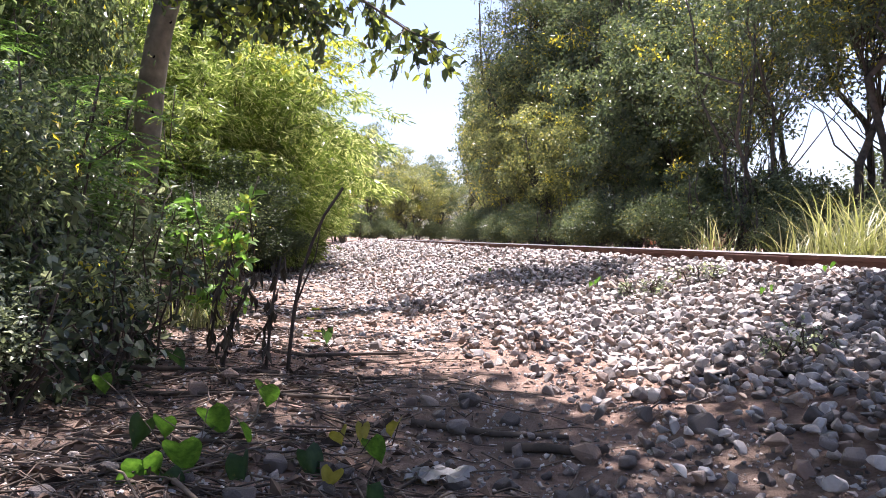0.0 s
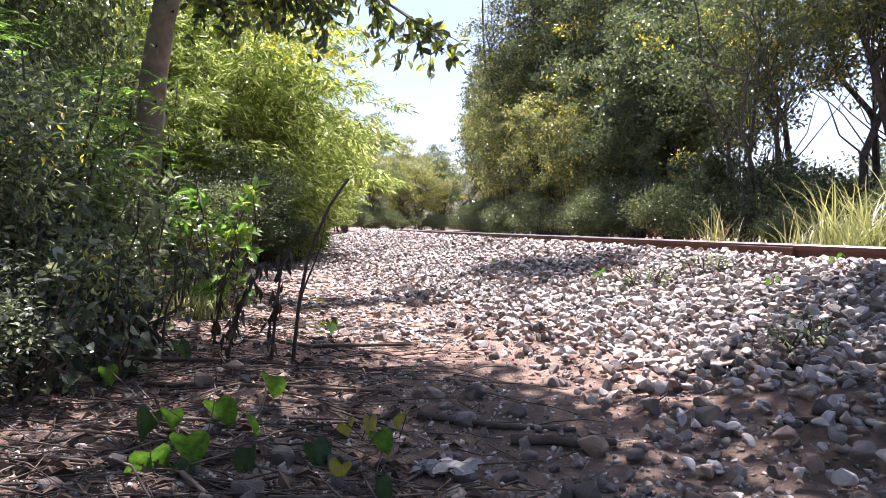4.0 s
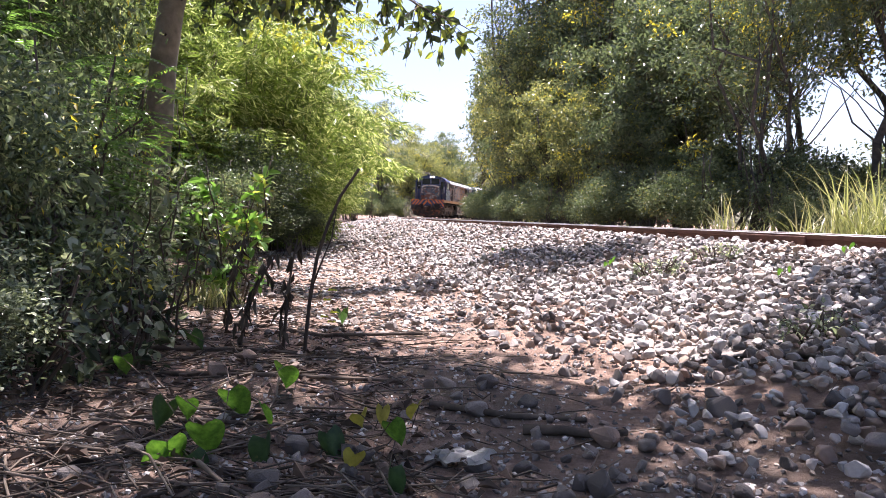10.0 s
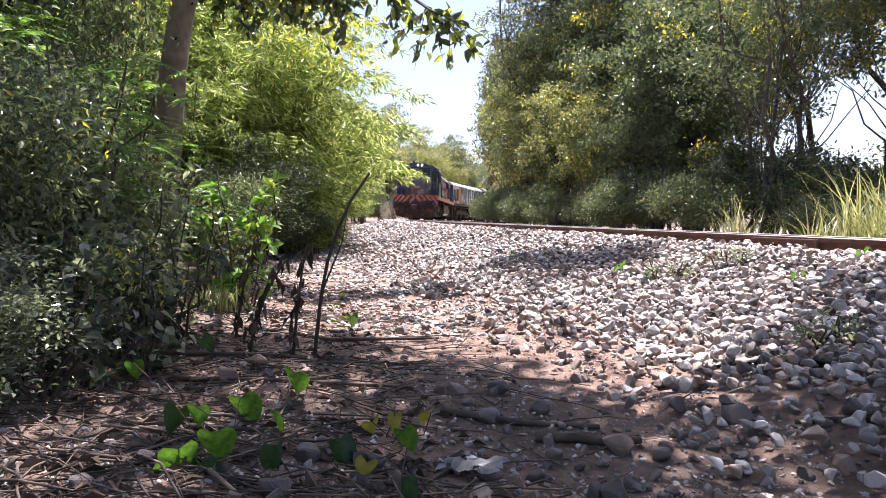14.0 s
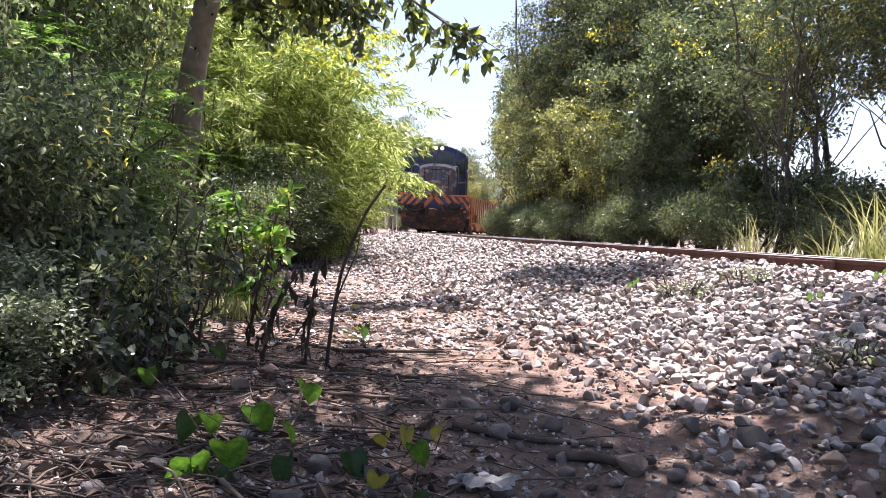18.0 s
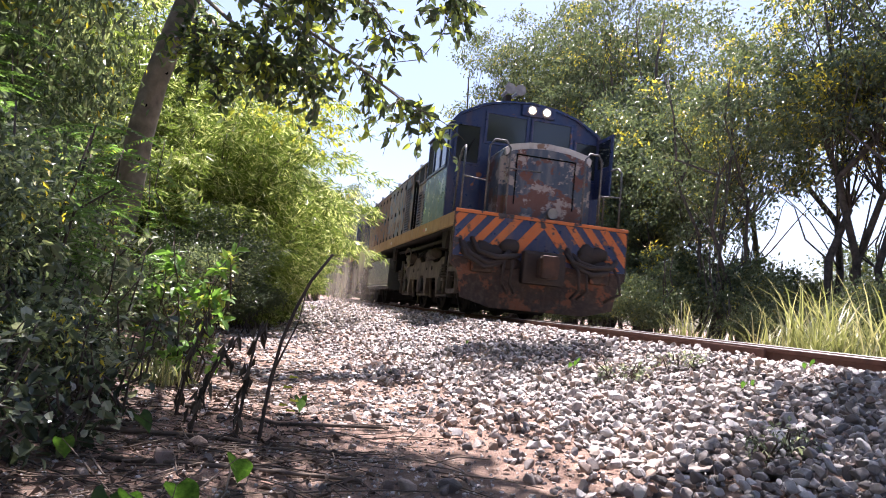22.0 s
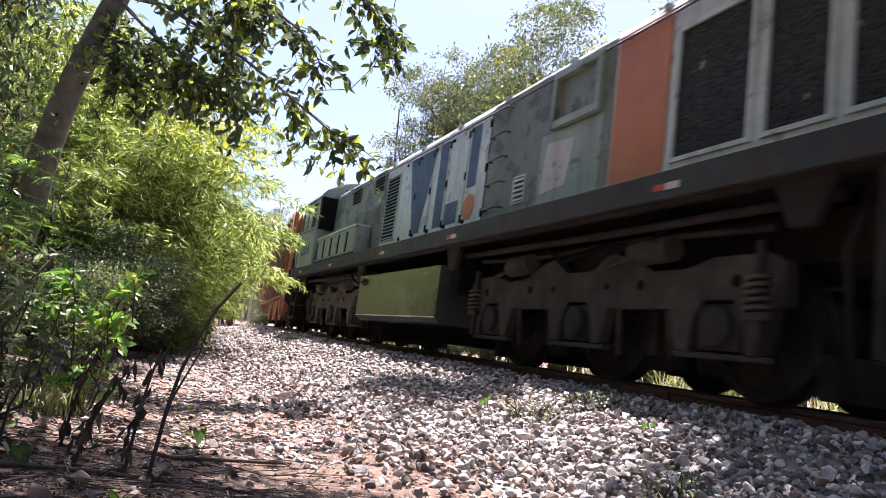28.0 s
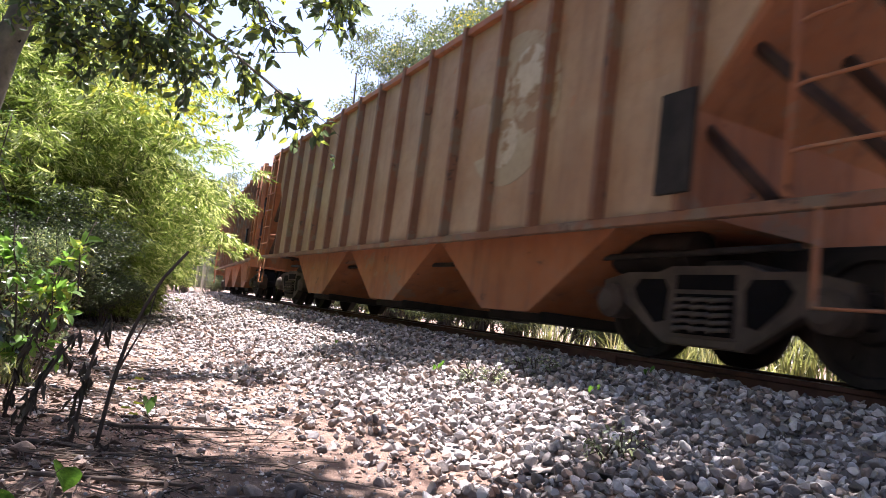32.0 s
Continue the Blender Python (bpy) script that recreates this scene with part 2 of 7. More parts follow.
def on_line(s, q=0.0):
    """The place at s along the track and q to its right (towards the far side), and the heading there."""
    h = np.interp(s, LINE_S, LINE_H)
    return np.interp(s, LINE_S, LINE_X) + q * np.cos(h), np.interp(s, LINE_S, LINE_Y) + q * np.sin(h), h


def line_coords(x, y):
    """s and q of points of the ground."""
    x, y = np.asarray(x, float).ravel(), np.asarray(y, float).ravel()
    s, q = np.empty(len(x)), np.empty(len(x))
    lx, ly = LINE_X[::2], LINE_Y[::2]
    for a in range(0, len(x), 4000):
        d = (x[a:a + 4000, None] - lx) ** 2 + (y[a:a + 4000, None] - ly) ** 2
        i = d.argmin(1)
        h = LINE_H[::2][i]
        dx, dy = x[a:a + 4000] - lx[i], y[a:a + 4000] - ly[i]
        s[a:a + 4000] = LINE_S[::2][i] - dx * np.sin(h) + dy * np.cos(h)
        q[a:a + 4000] = dx * np.cos(h) + dy * np.sin(h)
    return s, q


def lumps(x, y, size, seed=0.0):
    """Smooth random relief, about -1 to 1."""
    r = np.random.RandomState(int(seed * 100) + 7)
    out = np.zeros_like(x)
    for k in range(7):
        a, p, f = r.uniform(0, 6.28), r.uniform(0, 6.28), r.uniform(0.6, 1.9) / size
        out += np.sin((x * math.cos(a) + y * math.sin(a)) * f * 6.28 + p)
    return out / 3.2


def ground_z(x, y):
    x, y = np.asarray(x, float), np.asarray(y, float)
    shape = x.shape
    s, q = line_coords(x, y)
    x, y = x.ravel(), y.ravel()
    z = np.interp(q, (-60, -12, -5.5, -4.3, -3.5, -2.75, -2.0, -1.45, 1.45, 2.3, 3.2, 6, 40),
                  (0.6, 0.25, 0.06, 0.0, 0.02, 0.12, 0.27, 0.41, 0.41, 0.22, 0.05, 0.1, 0.6))
    near = np.clip(1.5 - np.abs(q) / 40, 0.2, 1)
    z = z + lumps(x, y, 1.7) * 0.018 + lumps(x, y, 0.55, 0.3) * 0.010 * near + lumps(x, y, 9, 0.6) * np.clip(np.abs(q) - 4, 0, 8) * 0.012
    return z.reshape(shape)


def mesh_of(name, verts, faces, mats, smooth=False, index=None):
    me = bpy.data.meshes.new(name)
    me.from_pydata(verts, [], faces)
    for m in (mats if isinstance(mats, (list, tuple)) else [mats]):
        me.materials.append(m)
    if index is not None:
        me.polygons.foreach_set("material_index", index)
    if smooth:
        me.polygons.foreach_set("use_smooth", [True] * len(me.polygons))
    return me


def grow(a, b, fine, ratio):
    """Grid lines that widen away from 0."""
    out, step = [0.0], fine
    while out[-1] < b:
        out.append(out[-1] + step)
        step *= ratio if out[-1] > 5 else 1.0
    neg, step = [0.0], fine
    while neg[-1] > a:
        neg.append(neg[-1] - step)
        step *= ratio if neg[-1] < -4 else 1.0
    return np.array(sorted(set(neg + out)))


def soil_material():
    m, n, l, b = material("soil")
    big = noise_of(n, l, 0.7, detail=5)
    fine = noise_of(n, l, 22, detail=9, rough=0.7)
    col = ramp(n, l, fine, [(0.25, (0.15, 0.085, 0.06)), (0.55, (0.36, 0.235, 0.175)), (0.8, (0.55, 0.41, 0.33))])
    col = mix(n, l, ramp(n, l, big, [(0.4, (0, 0, 0)), (0.65, (1, 1, 1))]), col, mix(n, l, fine, (0.085, 0.06, 0.045), (0.2, 0.15, 0.115)))
    l.new(col, b.inputs["Base Color"])
    b.inputs["Roughness"].default_value = 0.95
    bump(n, l, b, noise_of(n, l, 40, detail=8, rough=0.75), 0.9, 0.035)
    return m


M_SOIL = soil_material()
gx, gy = grow(-420, 420, 0.09, 1.09), grow(-300, 520, 0.09, 1.09)
GX, GY = np.meshgrid(gx, gy)
GZ = ground_z(GX, GY)
w, h = len(gx), len(gy)
idx = np.arange(w * h).reshape(h, w)
quads = np.stack([idx[:-1, :-1], idx[:-1, 1:], idx[1:, 1:], idx[1:, :-1]], -1).reshape(-1, 4)
ground = new("ground", mesh_of("ground", np.stack([GX, GY, GZ], -1).reshape(-1, 3).tolist(), quads.tolist(), M_SOIL, True))
tagged(ground, "reddish bare earth with litter beside the railway", "ground", kind="structure")


# ---- helpers for meshes ----
def part(name, bm, mat, parent=None, label="", smooth=False):
    me = bpy.data.meshes.new(name)
    bm.to_mesh(me)
    bm.free()
    for k in (mat if isinstance(mat, (list, tuple)) else [mat]):
        me.materials.append(k)
    if smooth:
        me.polygons.foreach_set("use_smooth", [True] * len(me.polygons))
    ob = new(name, me)
    if parent:
        ob.parent = parent
    return tagged(ob, label)


def box(bm, x0, x1, y0, y1, z0, z1, bevel=0.0, mi=0):
    k = bmesh.ops.create_cube(bm, size=1.0)["verts"]
    for v in k:
        v.co = Vector((x0 + (v.co.x + 0.5) * (x1 - x0), y0 + (v.co.y + 0.5) * (y1 - y0), z0 + (v.co.z + 0.5) * (z1 - z0)))
    if mi:
        for f in {f for v in k for f in v.link_faces}:
            f.material_index = mi
    if bevel:
        bmesh.ops.bevel(bm, geom=list({e for v in k for e in v.link_edges}), offset=bevel, segments=2, affect="EDGES", profile=0.6)
    return bm


def boxed(*a, **k):
    return box(bmesh.new(), *a, **k)


def tube(bm, pts, r, n=8, r2=None):
    """A round bar through points, closed at its ends."""
    pts = [Vector(p) for p in pts]
    rings = []
    for i, p in enumerate(pts):
        d = (pts[min(i + 1, len(pts) - 1)] - pts[max(i - 1, 0)]).normalized()
        u = d.orthogonal().normalized() if i == 0 else (u - d * u.dot(d)).normalized()
        v = d.cross(u)
        rr = r + ((r2 if r2 is not None else r) - r) * i / max(1, len(pts) - 1)
        rings.append([bm.verts.new(p + (u * math.cos(6.28319 * k / n) + v * math.sin(6.28319 * k / n)) * rr) for k in range(n)])
    for a, b in zip(rings, rings[1:]):
        for k in range(n):
            f = bm.faces.new((a[k], a[(k + 1) % n], b[(k + 1) % n], b[k]))
            f.smooth = True
    bm.faces.new(rings[0][::-1])
    bm.faces.new(rings[-1])
    return bm


def prism(bm, outline, axis, a, b, mi=0):
    """An outline of (u, v) pushed along an axis from a to b: x takes (y, z), y takes (x, z), z takes (x, y)."""
    put = {"x": lambda u, v, w: (w, u, v), "y": lambda u, v, w: (u, w, v), "z": lambda u, v, w: (u, v, w)}[axis]
    lo, hi = [bm.verts.new(put(u, v, a)) for u, v in outline], [bm.verts.new(put(u, v, b)) for u, v in outline]
    n = len(outline)
    fs = [bm.faces.new(lo), bm.faces.new(hi[::-1])] + [bm.faces.new((lo[k], hi[k], hi[(k + 1) % n], lo[(k + 1) % n])) for k in range(n)]
    for f in fs:
        f.material_index = mi
    bmesh.ops.recalc_face_normals(bm, faces=fs)
    return bm


def thing(name, label, category, group="", kind=""):
    return tagged(new(name), label, category, group, kind)


# ---- track ----
rail_shape = [(-0.065, -0.15), (0.065, -0.15), (0.065, -0.138), (0.012, -0.118), (0.010, -0.045), (0.033, -0.035), (0.034, -0.006), (0.026, 0),
              (-0.026, 0), (-0.034, -0.006), (-0.033, -0.035), (-0.010, -0.045), (-0.012, -0.118), (-0.065, -0.138)]
for name, q0 in (("rail_near", -0.53), ("rail_far", 0.53)):
    ss = np.arange(-45, 150.1, 1.0)
    px, py, ph = on_line(ss, q0)
    vs, fs, mi, n = [], [], [], len(rail_shape)
    for x, y, hd in zip(px, py, ph):
        vs += [(x + u * math.cos(hd), y + u * math.sin(hd), RAIL + v) for u, v in rail_shape]
    for i in range(len(ss) - 1):
        for k in range(n):
            fs.append((i * n + k, i * n + (k + 1) % n, (i + 1) * n + (k + 1) % n, (i + 1) * n + k))
            mi.append(1 if k in (6, 7, 8) else 0)
    rail = new(name, mesh_of(name, vs, fs, [M_RAIL, M_STEEL], index=mi))
    tagged(rail, "rust-brown steel rail with a polished running top", "rail", kind="structure")

# ---- plants ----
M_BARK = plain("grey bark", (0.10, 0.085, 0.07), (0.26, 0.22, 0.185), 7.0, 0.9, bumpy=0.6)
M_TWIG = plain("dry twig", (0.035, 0.026, 0.02), (0.11, 0.08, 0.06), 9.0, 0.9)
M_BARKDARK = plain("dark bark", (0.035, 0.03, 0.026), (0.13, 0.11, 0.092), 7.0, 0.9, bumpy=0.6)
M_LEAF = leafy("broad leaves", (0.03, 0.048, 0.026), (0.15, 0.185, 0.10), (0.34, 0.31, 0.06), 0.05, rough=0.36, through=0.33, gloss=0.45)
# paler greens put sunlight and distance haze into the leaf colour
M_LEAF_FAR = leafy("far leaves paled for haze", (0.04, 0.06, 0.03), (0.24, 0.26, 0.11), (0.50, 0.46, 0.13), 0.16, rough=0.36, through=0.36, gloss=0.45)
M_LEAF_DARK = leafy("dark thin leaves", (0.028, 0.045, 0.026), (0.13, 0.165, 0.09), (0.3, 0.28, 0.06), 0.05, rough=0.28, through=0.33)
# for the sapling's yellow-green leaves and for a tuft coloured as if sunlit
M_LEAF_YEL = leafy("yellow-green leaves", (0.17, 0.21, 0.03), (0.42, 0.42, 0.06), through=0.5)
M_AUTUMN = leafy("yellow crown leaves", (0.33, 0.28, 0.03), (0.56, 0.48, 0.06), through=0.5)
# the pale quarter of the leaves stands in for white highlights
M_BAMBOO = leafy("bamboo leaves", (0.022, 0.04, 0.012), (0.22, 0.295, 0.065), (0.68, 0.71, 0.36), 0.27, rough=0.2, through=0.5)
# a pale share of the leaves stands in for sun glints
M_BANKLEAF = leafy("bank leaves", (0.018, 0.032, 0.018), (0.16, 0.205, 0.115), (0.38, 0.42, 0.22), 0.14, rough=0.22, through=0.42)
M_FRESH = leafy("fresh bright leaves", (0.05, 0.12, 0.025), (0.17, 0.32, 0.06), (0.4, 0.42, 0.08), 0.15, rough=0.35, through=0.5)
M_FROND = leafy("feathery fronds", (0.03, 0.07, 0.02), (0.15, 0.27, 0.06), through=0.5, rough=0.3)
# the shade below the bamboo is put into near-black leaf colours
M_THICKET = leafy("shade-dark thicket leaves", (0.008, 0.016, 0.008), (0.05, 0.075, 0.03), (0.16, 0.21, 0.07), 0.08, rough=0.45, through=0.2, gloss=0.25)
# dusty grey-green; the pale quarter of the leaves imitates glints of sun
M_DUSTGLINT = leafy("dusty leaves with pale glints", (0.03, 0.045, 0.028), (0.24, 0.275, 0.19), (0.5, 0.53, 0.4), 0.24, rough=0.22, through=0.4)
M_GLOSSLEAF = leafy("oval weed leaves", (0.018, 0.027, 0.018), (0.095, 0.12, 0.08), (0.36, 0.39, 0.30), 0.13, rough=0.2, through=0.4)
# the yellow-green share imitates those leaves that the sun lights
M_BRANCHLEAF = leafy("overhanging leaves", (0.022, 0.034, 0.026), (0.11, 0.145, 0.08), (0.36, 0.41, 0.07), 0.24, rough=0.24, through=0.5)
M_GRASS = leafy("dry tall grass", (0.07, 0.09, 0.035), (0.26, 0.27, 0.11), (0.46, 0.42, 0.24), 0.22, through=0.35)
RNG = np.random.RandomState(5)


def unit(v):
    return v / np.maximum(np.linalg.norm(v, axis=-1, keepdims=True), 1e-9)


def leaf_mesh(name, pos, along, face, length, width, mat, fold=0.25, mid=0.45, rounded=False):
    """Many leaves in one mesh: each is folded along its rib, pointed at both ends."""
    n = len(pos)
    along = unit(along)
    side = unit(np.cross(along, face))
    nrm = np.cross(side, along)
    L, W = np.broadcast_to(length, (n,))[:, None], np.broadcast_to(width, (n,))[:, None]
    v = np.empty((n, 8 if rounded else 4, 3))
    v[:, 0] = pos
    v[:, 1] = pos + along * L * mid + side * W * 0.5 + nrm * W * fold
    v[:, 2] = pos + along * L - nrm * L * 0.08
    v[:, 3] = pos + along * L * mid - side * W * 0.5 + nrm * W * fold
    faces, many = [[0, 1, 2], [0, 2, 3]], 4
    if rounded:
        # rib of three points, two stations on each side
        v[:, 1] = pos + along * L
        v[:, 1] -= nrm * L * 0.15
        for k, (a, w, dip) in enumerate(((0.28, 0.46, 0.0), (0.66, 0.4, 0.05))):
            c = pos + along * L * a - nrm * L * dip
            v[:, 2 + 3 * k] = c
            v[:, 3 + 3 * k] = c + side * W * w + nrm * W * fold
            v[:, 4 + 3 * k] = c - side * W * w + nrm * W * fold
        faces, many = [[0, 3, 2], [0, 2, 4], [3, 6, 5], [3, 5, 2], [2, 5, 7], [2, 7, 4], [6, 1, 5], [5, 1, 7]], 8
    tri = (np.array(faces)[None] + many * np.arange(n)[:, None, None]).reshape(-1)
    me = bpy.data.meshes.new(name)
    me.vertices.add(many * n)
    me.vertices.foreach_set("co", v.reshape(-1))
    me.loops.add(len(tri))
    me.loops.foreach_set("vertex_index", tri.astype(np.int32))
    me.polygons.add(len(tri) // 3)
    me.polygons.foreach_set("loop_start", np.arange(0, len(tri), 3, dtype=np.int32))
    me.update(calc_edges=True)
    me.shade_flat()
    me.materials.append(mat)
    return me


def clumps(r, centre, radii, count, hollow=0.55, low=-1.0):
    """Places of leaf clumps in an uneven ball, most of them near its outside."""
    d = unit(r.normal(size=(count * 3, 3)))
    d = d[d[:, 2] > low][:count]
    k = (hollow + (1 - hollow) * r.rand(len(d), 1)) * (1 + 0.22 * np.sin(d[:, :1] * 5 + d[:, 1:2] * 4 + d[:, 2:] * 6))
    return np.array(centre) + d * k * np.array(radii)


def leaf_cloud(name, r, centres, per, spread, length, width, mat, droop=0.3, up=0.6, rounded=False):
    n = len(centres) * per
    base = np.repeat(centres, per, 0)
    off = r.normal(size=(n, 3)) * np.array([spread, spread, spread * 0.6])
    along = unit(r.normal(size=(n, 3)) + off / spread * 0.5 - np.array([0, 0, droop]))
    face = unit(r.normal(size=(n, 3)) * 0.8 + np.array([0, 0, up]))
    ln = length * r.uniform(0.6, 1.25, n)
    return leaf_mesh(name, base + off, along, face, ln, ln * width / length, mat, rounded=rounded)


def limb(r, a, b, n=6, wander=0.08):
    a, b = np.array(a, float), np.array(b, float)
    size = np.linalg.norm(b - a)
    pts = [a + (b - a) * t + (r.normal(size=3) * wander * size * math.sin(math.pi * t)) for t in np.linspace(0, 1, n)]
    return [tuple(p) for p in pts]


def tree(name, label, seed, height, radius, stem=0.1, clump_count=120, per=60, leaf=0.11, wide=0.05, mat=None, low=0.12, spread=0.3, stems=1, yellow=0, group="trackside trees", category="tree", droop=0.3, lean=0.3, rounded=False):
    """A tree or bush at the origin: trunk with limbs, and a crown of leaf clumps from low*height upwards."""
    r = np.random.RandomState(seed)
    ob = thing(name, label, category, group)
    mid = height * (1 + low) / 2
    lobes = clumps(r, (0, 0, mid), (radius * 0.8, radius * 0.8, height * (1 - low) / 2 * 0.86), max(6, clump_count // 13), 0.35)
    cs = []
    for c in lobes:
        rad = radius * r.uniform(0.24, 0.42)
        d = unit(r.normal(size=(13, 3)) + np.array([0, 0, 0.5]))
        cs.append(c + d * rad * r.uniform(0.65, 1.1, (13, 1)) * np.array([1, 1, 0.8]))
    cs = np.concatenate(cs)
    cs = cs[cs[:, 2] > 0.1]
    bm = bmesh.new()
    for k in range(stems):
        a = r.uniform(0, 6.28)
        foot = (min(0.25, radius * 0.1) * k * math.cos(a), min(0.25, radius * 0.1) * k * math.sin(a), -0.15)
        top = (r.normal() * radius * lean, r.normal() * radius * lean, height * r.uniform(0.72, 0.85))
        path = limb(r, foot, top, 8, 0.04)
        tube(bm, path, stem, 8, stem * 0.25)
        for c in cs[r.permutation(len(cs))[:max(5, clump_count // 8 // stems)]]:
            i = int(np.clip(c[2] / height * 6, 1, 6))
            tube(bm, limb(r, path[i], c, 5, 0.04), stem * 0.22, 5, stem * 0.04)
    part("trunk", bm, M_BARKDARK, ob)
    crown = new("crown", leaf_cloud("crown", r, cs, per, spread, leaf, wide, mat or M_LEAF, droop, rounded=rounded))
    crown.parent = ob
    if yellow:
        ys = cs[r.permutation(len(cs))[:yellow]]
        y = new("yellow_foliage", leaf_cloud("yellow_foliage", r, ys, per, spread * 1.15, leaf, wide, M_AUTUMN, droop))
        y.parent = ob
    return ob


def settle(x, y, dz=0.0, turn=0.0, size=1.0, tall=1.0):
    z = float(ground_z(np.array([x]), np.array([y]))[0])
    return pose(x, y, z + dz, 0, 0, turn) @ Matrix.Diagonal((size, size, size * tall, 1))


def at_line(s, q):
    x, y, _ = on_line(s, q)
    return float(x), float(y)


# trees across the line
t_dense = tree("tree", "leafy olive-green tree with foliage almost to the ground", 11, 8.0, 2.6, 0.10, 400, 36, 0.145, 0.072, M_LEAF, 0.05, 0.15, 2, 8)
t_dense.matrix_basis = settle(*at_line(14, 6.6), turn=20)
t_pale = tree("tree", "yellow-green tree with dense small foliage, paled for sun and haze", 12, 8.0, 2.7, 0.10, 400, 36, 0.145, 0.072, M_LEAF_FAR, 0.04, 0.15, 2, 12)
t_pale.matrix_basis = settle(*at_line(25, 5.9))
t_tall = tree("tree", "tall slender tree with bare dark trunks and airy crown", 13, 11.5, 3.2, 0.11, 430, 34, 0.135, 0.065, M_LEAF, 0.33, 0.17, 3, 14)
t_tall.matrix_basis = settle(*at_line(9.2, 8.6))
t_thin = tree("tree", "thin tree with dark leaves and open crown", 14, 9.0, 2.6, 0.055, 270, 32, 0.12, 0.056, M_LEAF_DARK, 0.36, 0.17, 3, 0)
t_thin.matrix_basis = settle(*at_line(5, 8.6))
t_yellow = tree("tree", "tree with patches of yellow leaves", 15, 10.0, 2.8, 0.10, 290, 30, 0.13, 0.06, M_LEAF_DARK, 0.34, 0.17, 2, 110)
t_yellow.matrix_basis = settle(*at_line(12.2, 8.8))
t_fan = tree("tree", "tree with many dark slanting trunks and small leaves", 17, 8.5, 2.9, 0.06, 330, 34, 0.125, 0.06, M_LEAF_DARK, 0.14, 0.17, 5, 8, lean=0.6)
t_fan.matrix_basis = settle(*at_line(10.6, 6.4))
shrub = tree("shrub", "low green bush with dense small leaves", 16, 2.2, 1.2, 0.03, 90, 80, 0.078, 0.034, M_LEAF, 0.03, 0.14, 3, 0, "trackside bushes", "bush")
shrub.matrix_basis = settle(*at_line(11, 4.4))
RIGHT = [(t_dense, 25, 8.4, 200, 1.15, 1.7), (t_pale, 19.5, 5.6, 70, 0.82, 1.0), (t_dense, 31, 6.4, 140, 1.2, 1.1), (t_pale, 36.5, 6.2, 200, 1.2, 1.15), (t_pale, 43, 6.6, 300, 1.3, 1.3), (t_dense, 50, 6.4, 10, 1.3, 1.5), (t_pale, 28, 7.4, 40, 1.25, 1.15), (t_dense, 22.5, 7.6, 300, 1.15, 1.2), (t_pale, 33.5, 9.5, 10, 1.35, 1.15), (t_dense, 18.0, 8.6, 170, 1.15, 1.15), (t_dense, 15.5, 6.0, 120, 0.85, 1.1), (t_pale, 22.0, 5.4, 160, 0.8, 1.0), (t_pale, 28.5, 5.6, 260, 0.9, 1.0), (t_dense, 40, 9.5, 80, 1.35, 1.1), (t_dense, 13.2, 6.2, 310, 0.62, 0.9),
         (t_pale, 58, 6.6, 90, 1.3, 1.0), (t_dense, 67, 7, 150, 1.3, 1.0), (t_pale, 74, 9, 20, 1.3, 1.0), (t_tall, 20, 10.5, 50, 1.0, 1.0), (t_tall, 29, 11, 100, 1.05, 1.0),
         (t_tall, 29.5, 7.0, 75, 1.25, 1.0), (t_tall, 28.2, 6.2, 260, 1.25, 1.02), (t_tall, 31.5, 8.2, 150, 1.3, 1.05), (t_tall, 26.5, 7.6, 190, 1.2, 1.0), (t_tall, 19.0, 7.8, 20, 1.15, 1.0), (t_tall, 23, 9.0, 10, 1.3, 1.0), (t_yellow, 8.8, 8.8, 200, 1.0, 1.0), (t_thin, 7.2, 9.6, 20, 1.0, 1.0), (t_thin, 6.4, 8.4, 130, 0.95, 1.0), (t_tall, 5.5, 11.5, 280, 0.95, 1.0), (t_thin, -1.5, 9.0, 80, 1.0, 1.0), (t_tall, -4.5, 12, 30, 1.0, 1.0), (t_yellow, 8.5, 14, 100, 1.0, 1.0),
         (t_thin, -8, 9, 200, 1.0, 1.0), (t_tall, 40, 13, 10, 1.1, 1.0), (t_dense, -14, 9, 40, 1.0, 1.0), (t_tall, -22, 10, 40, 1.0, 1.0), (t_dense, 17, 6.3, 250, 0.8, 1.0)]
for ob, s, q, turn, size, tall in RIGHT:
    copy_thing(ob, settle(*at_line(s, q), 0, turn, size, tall))
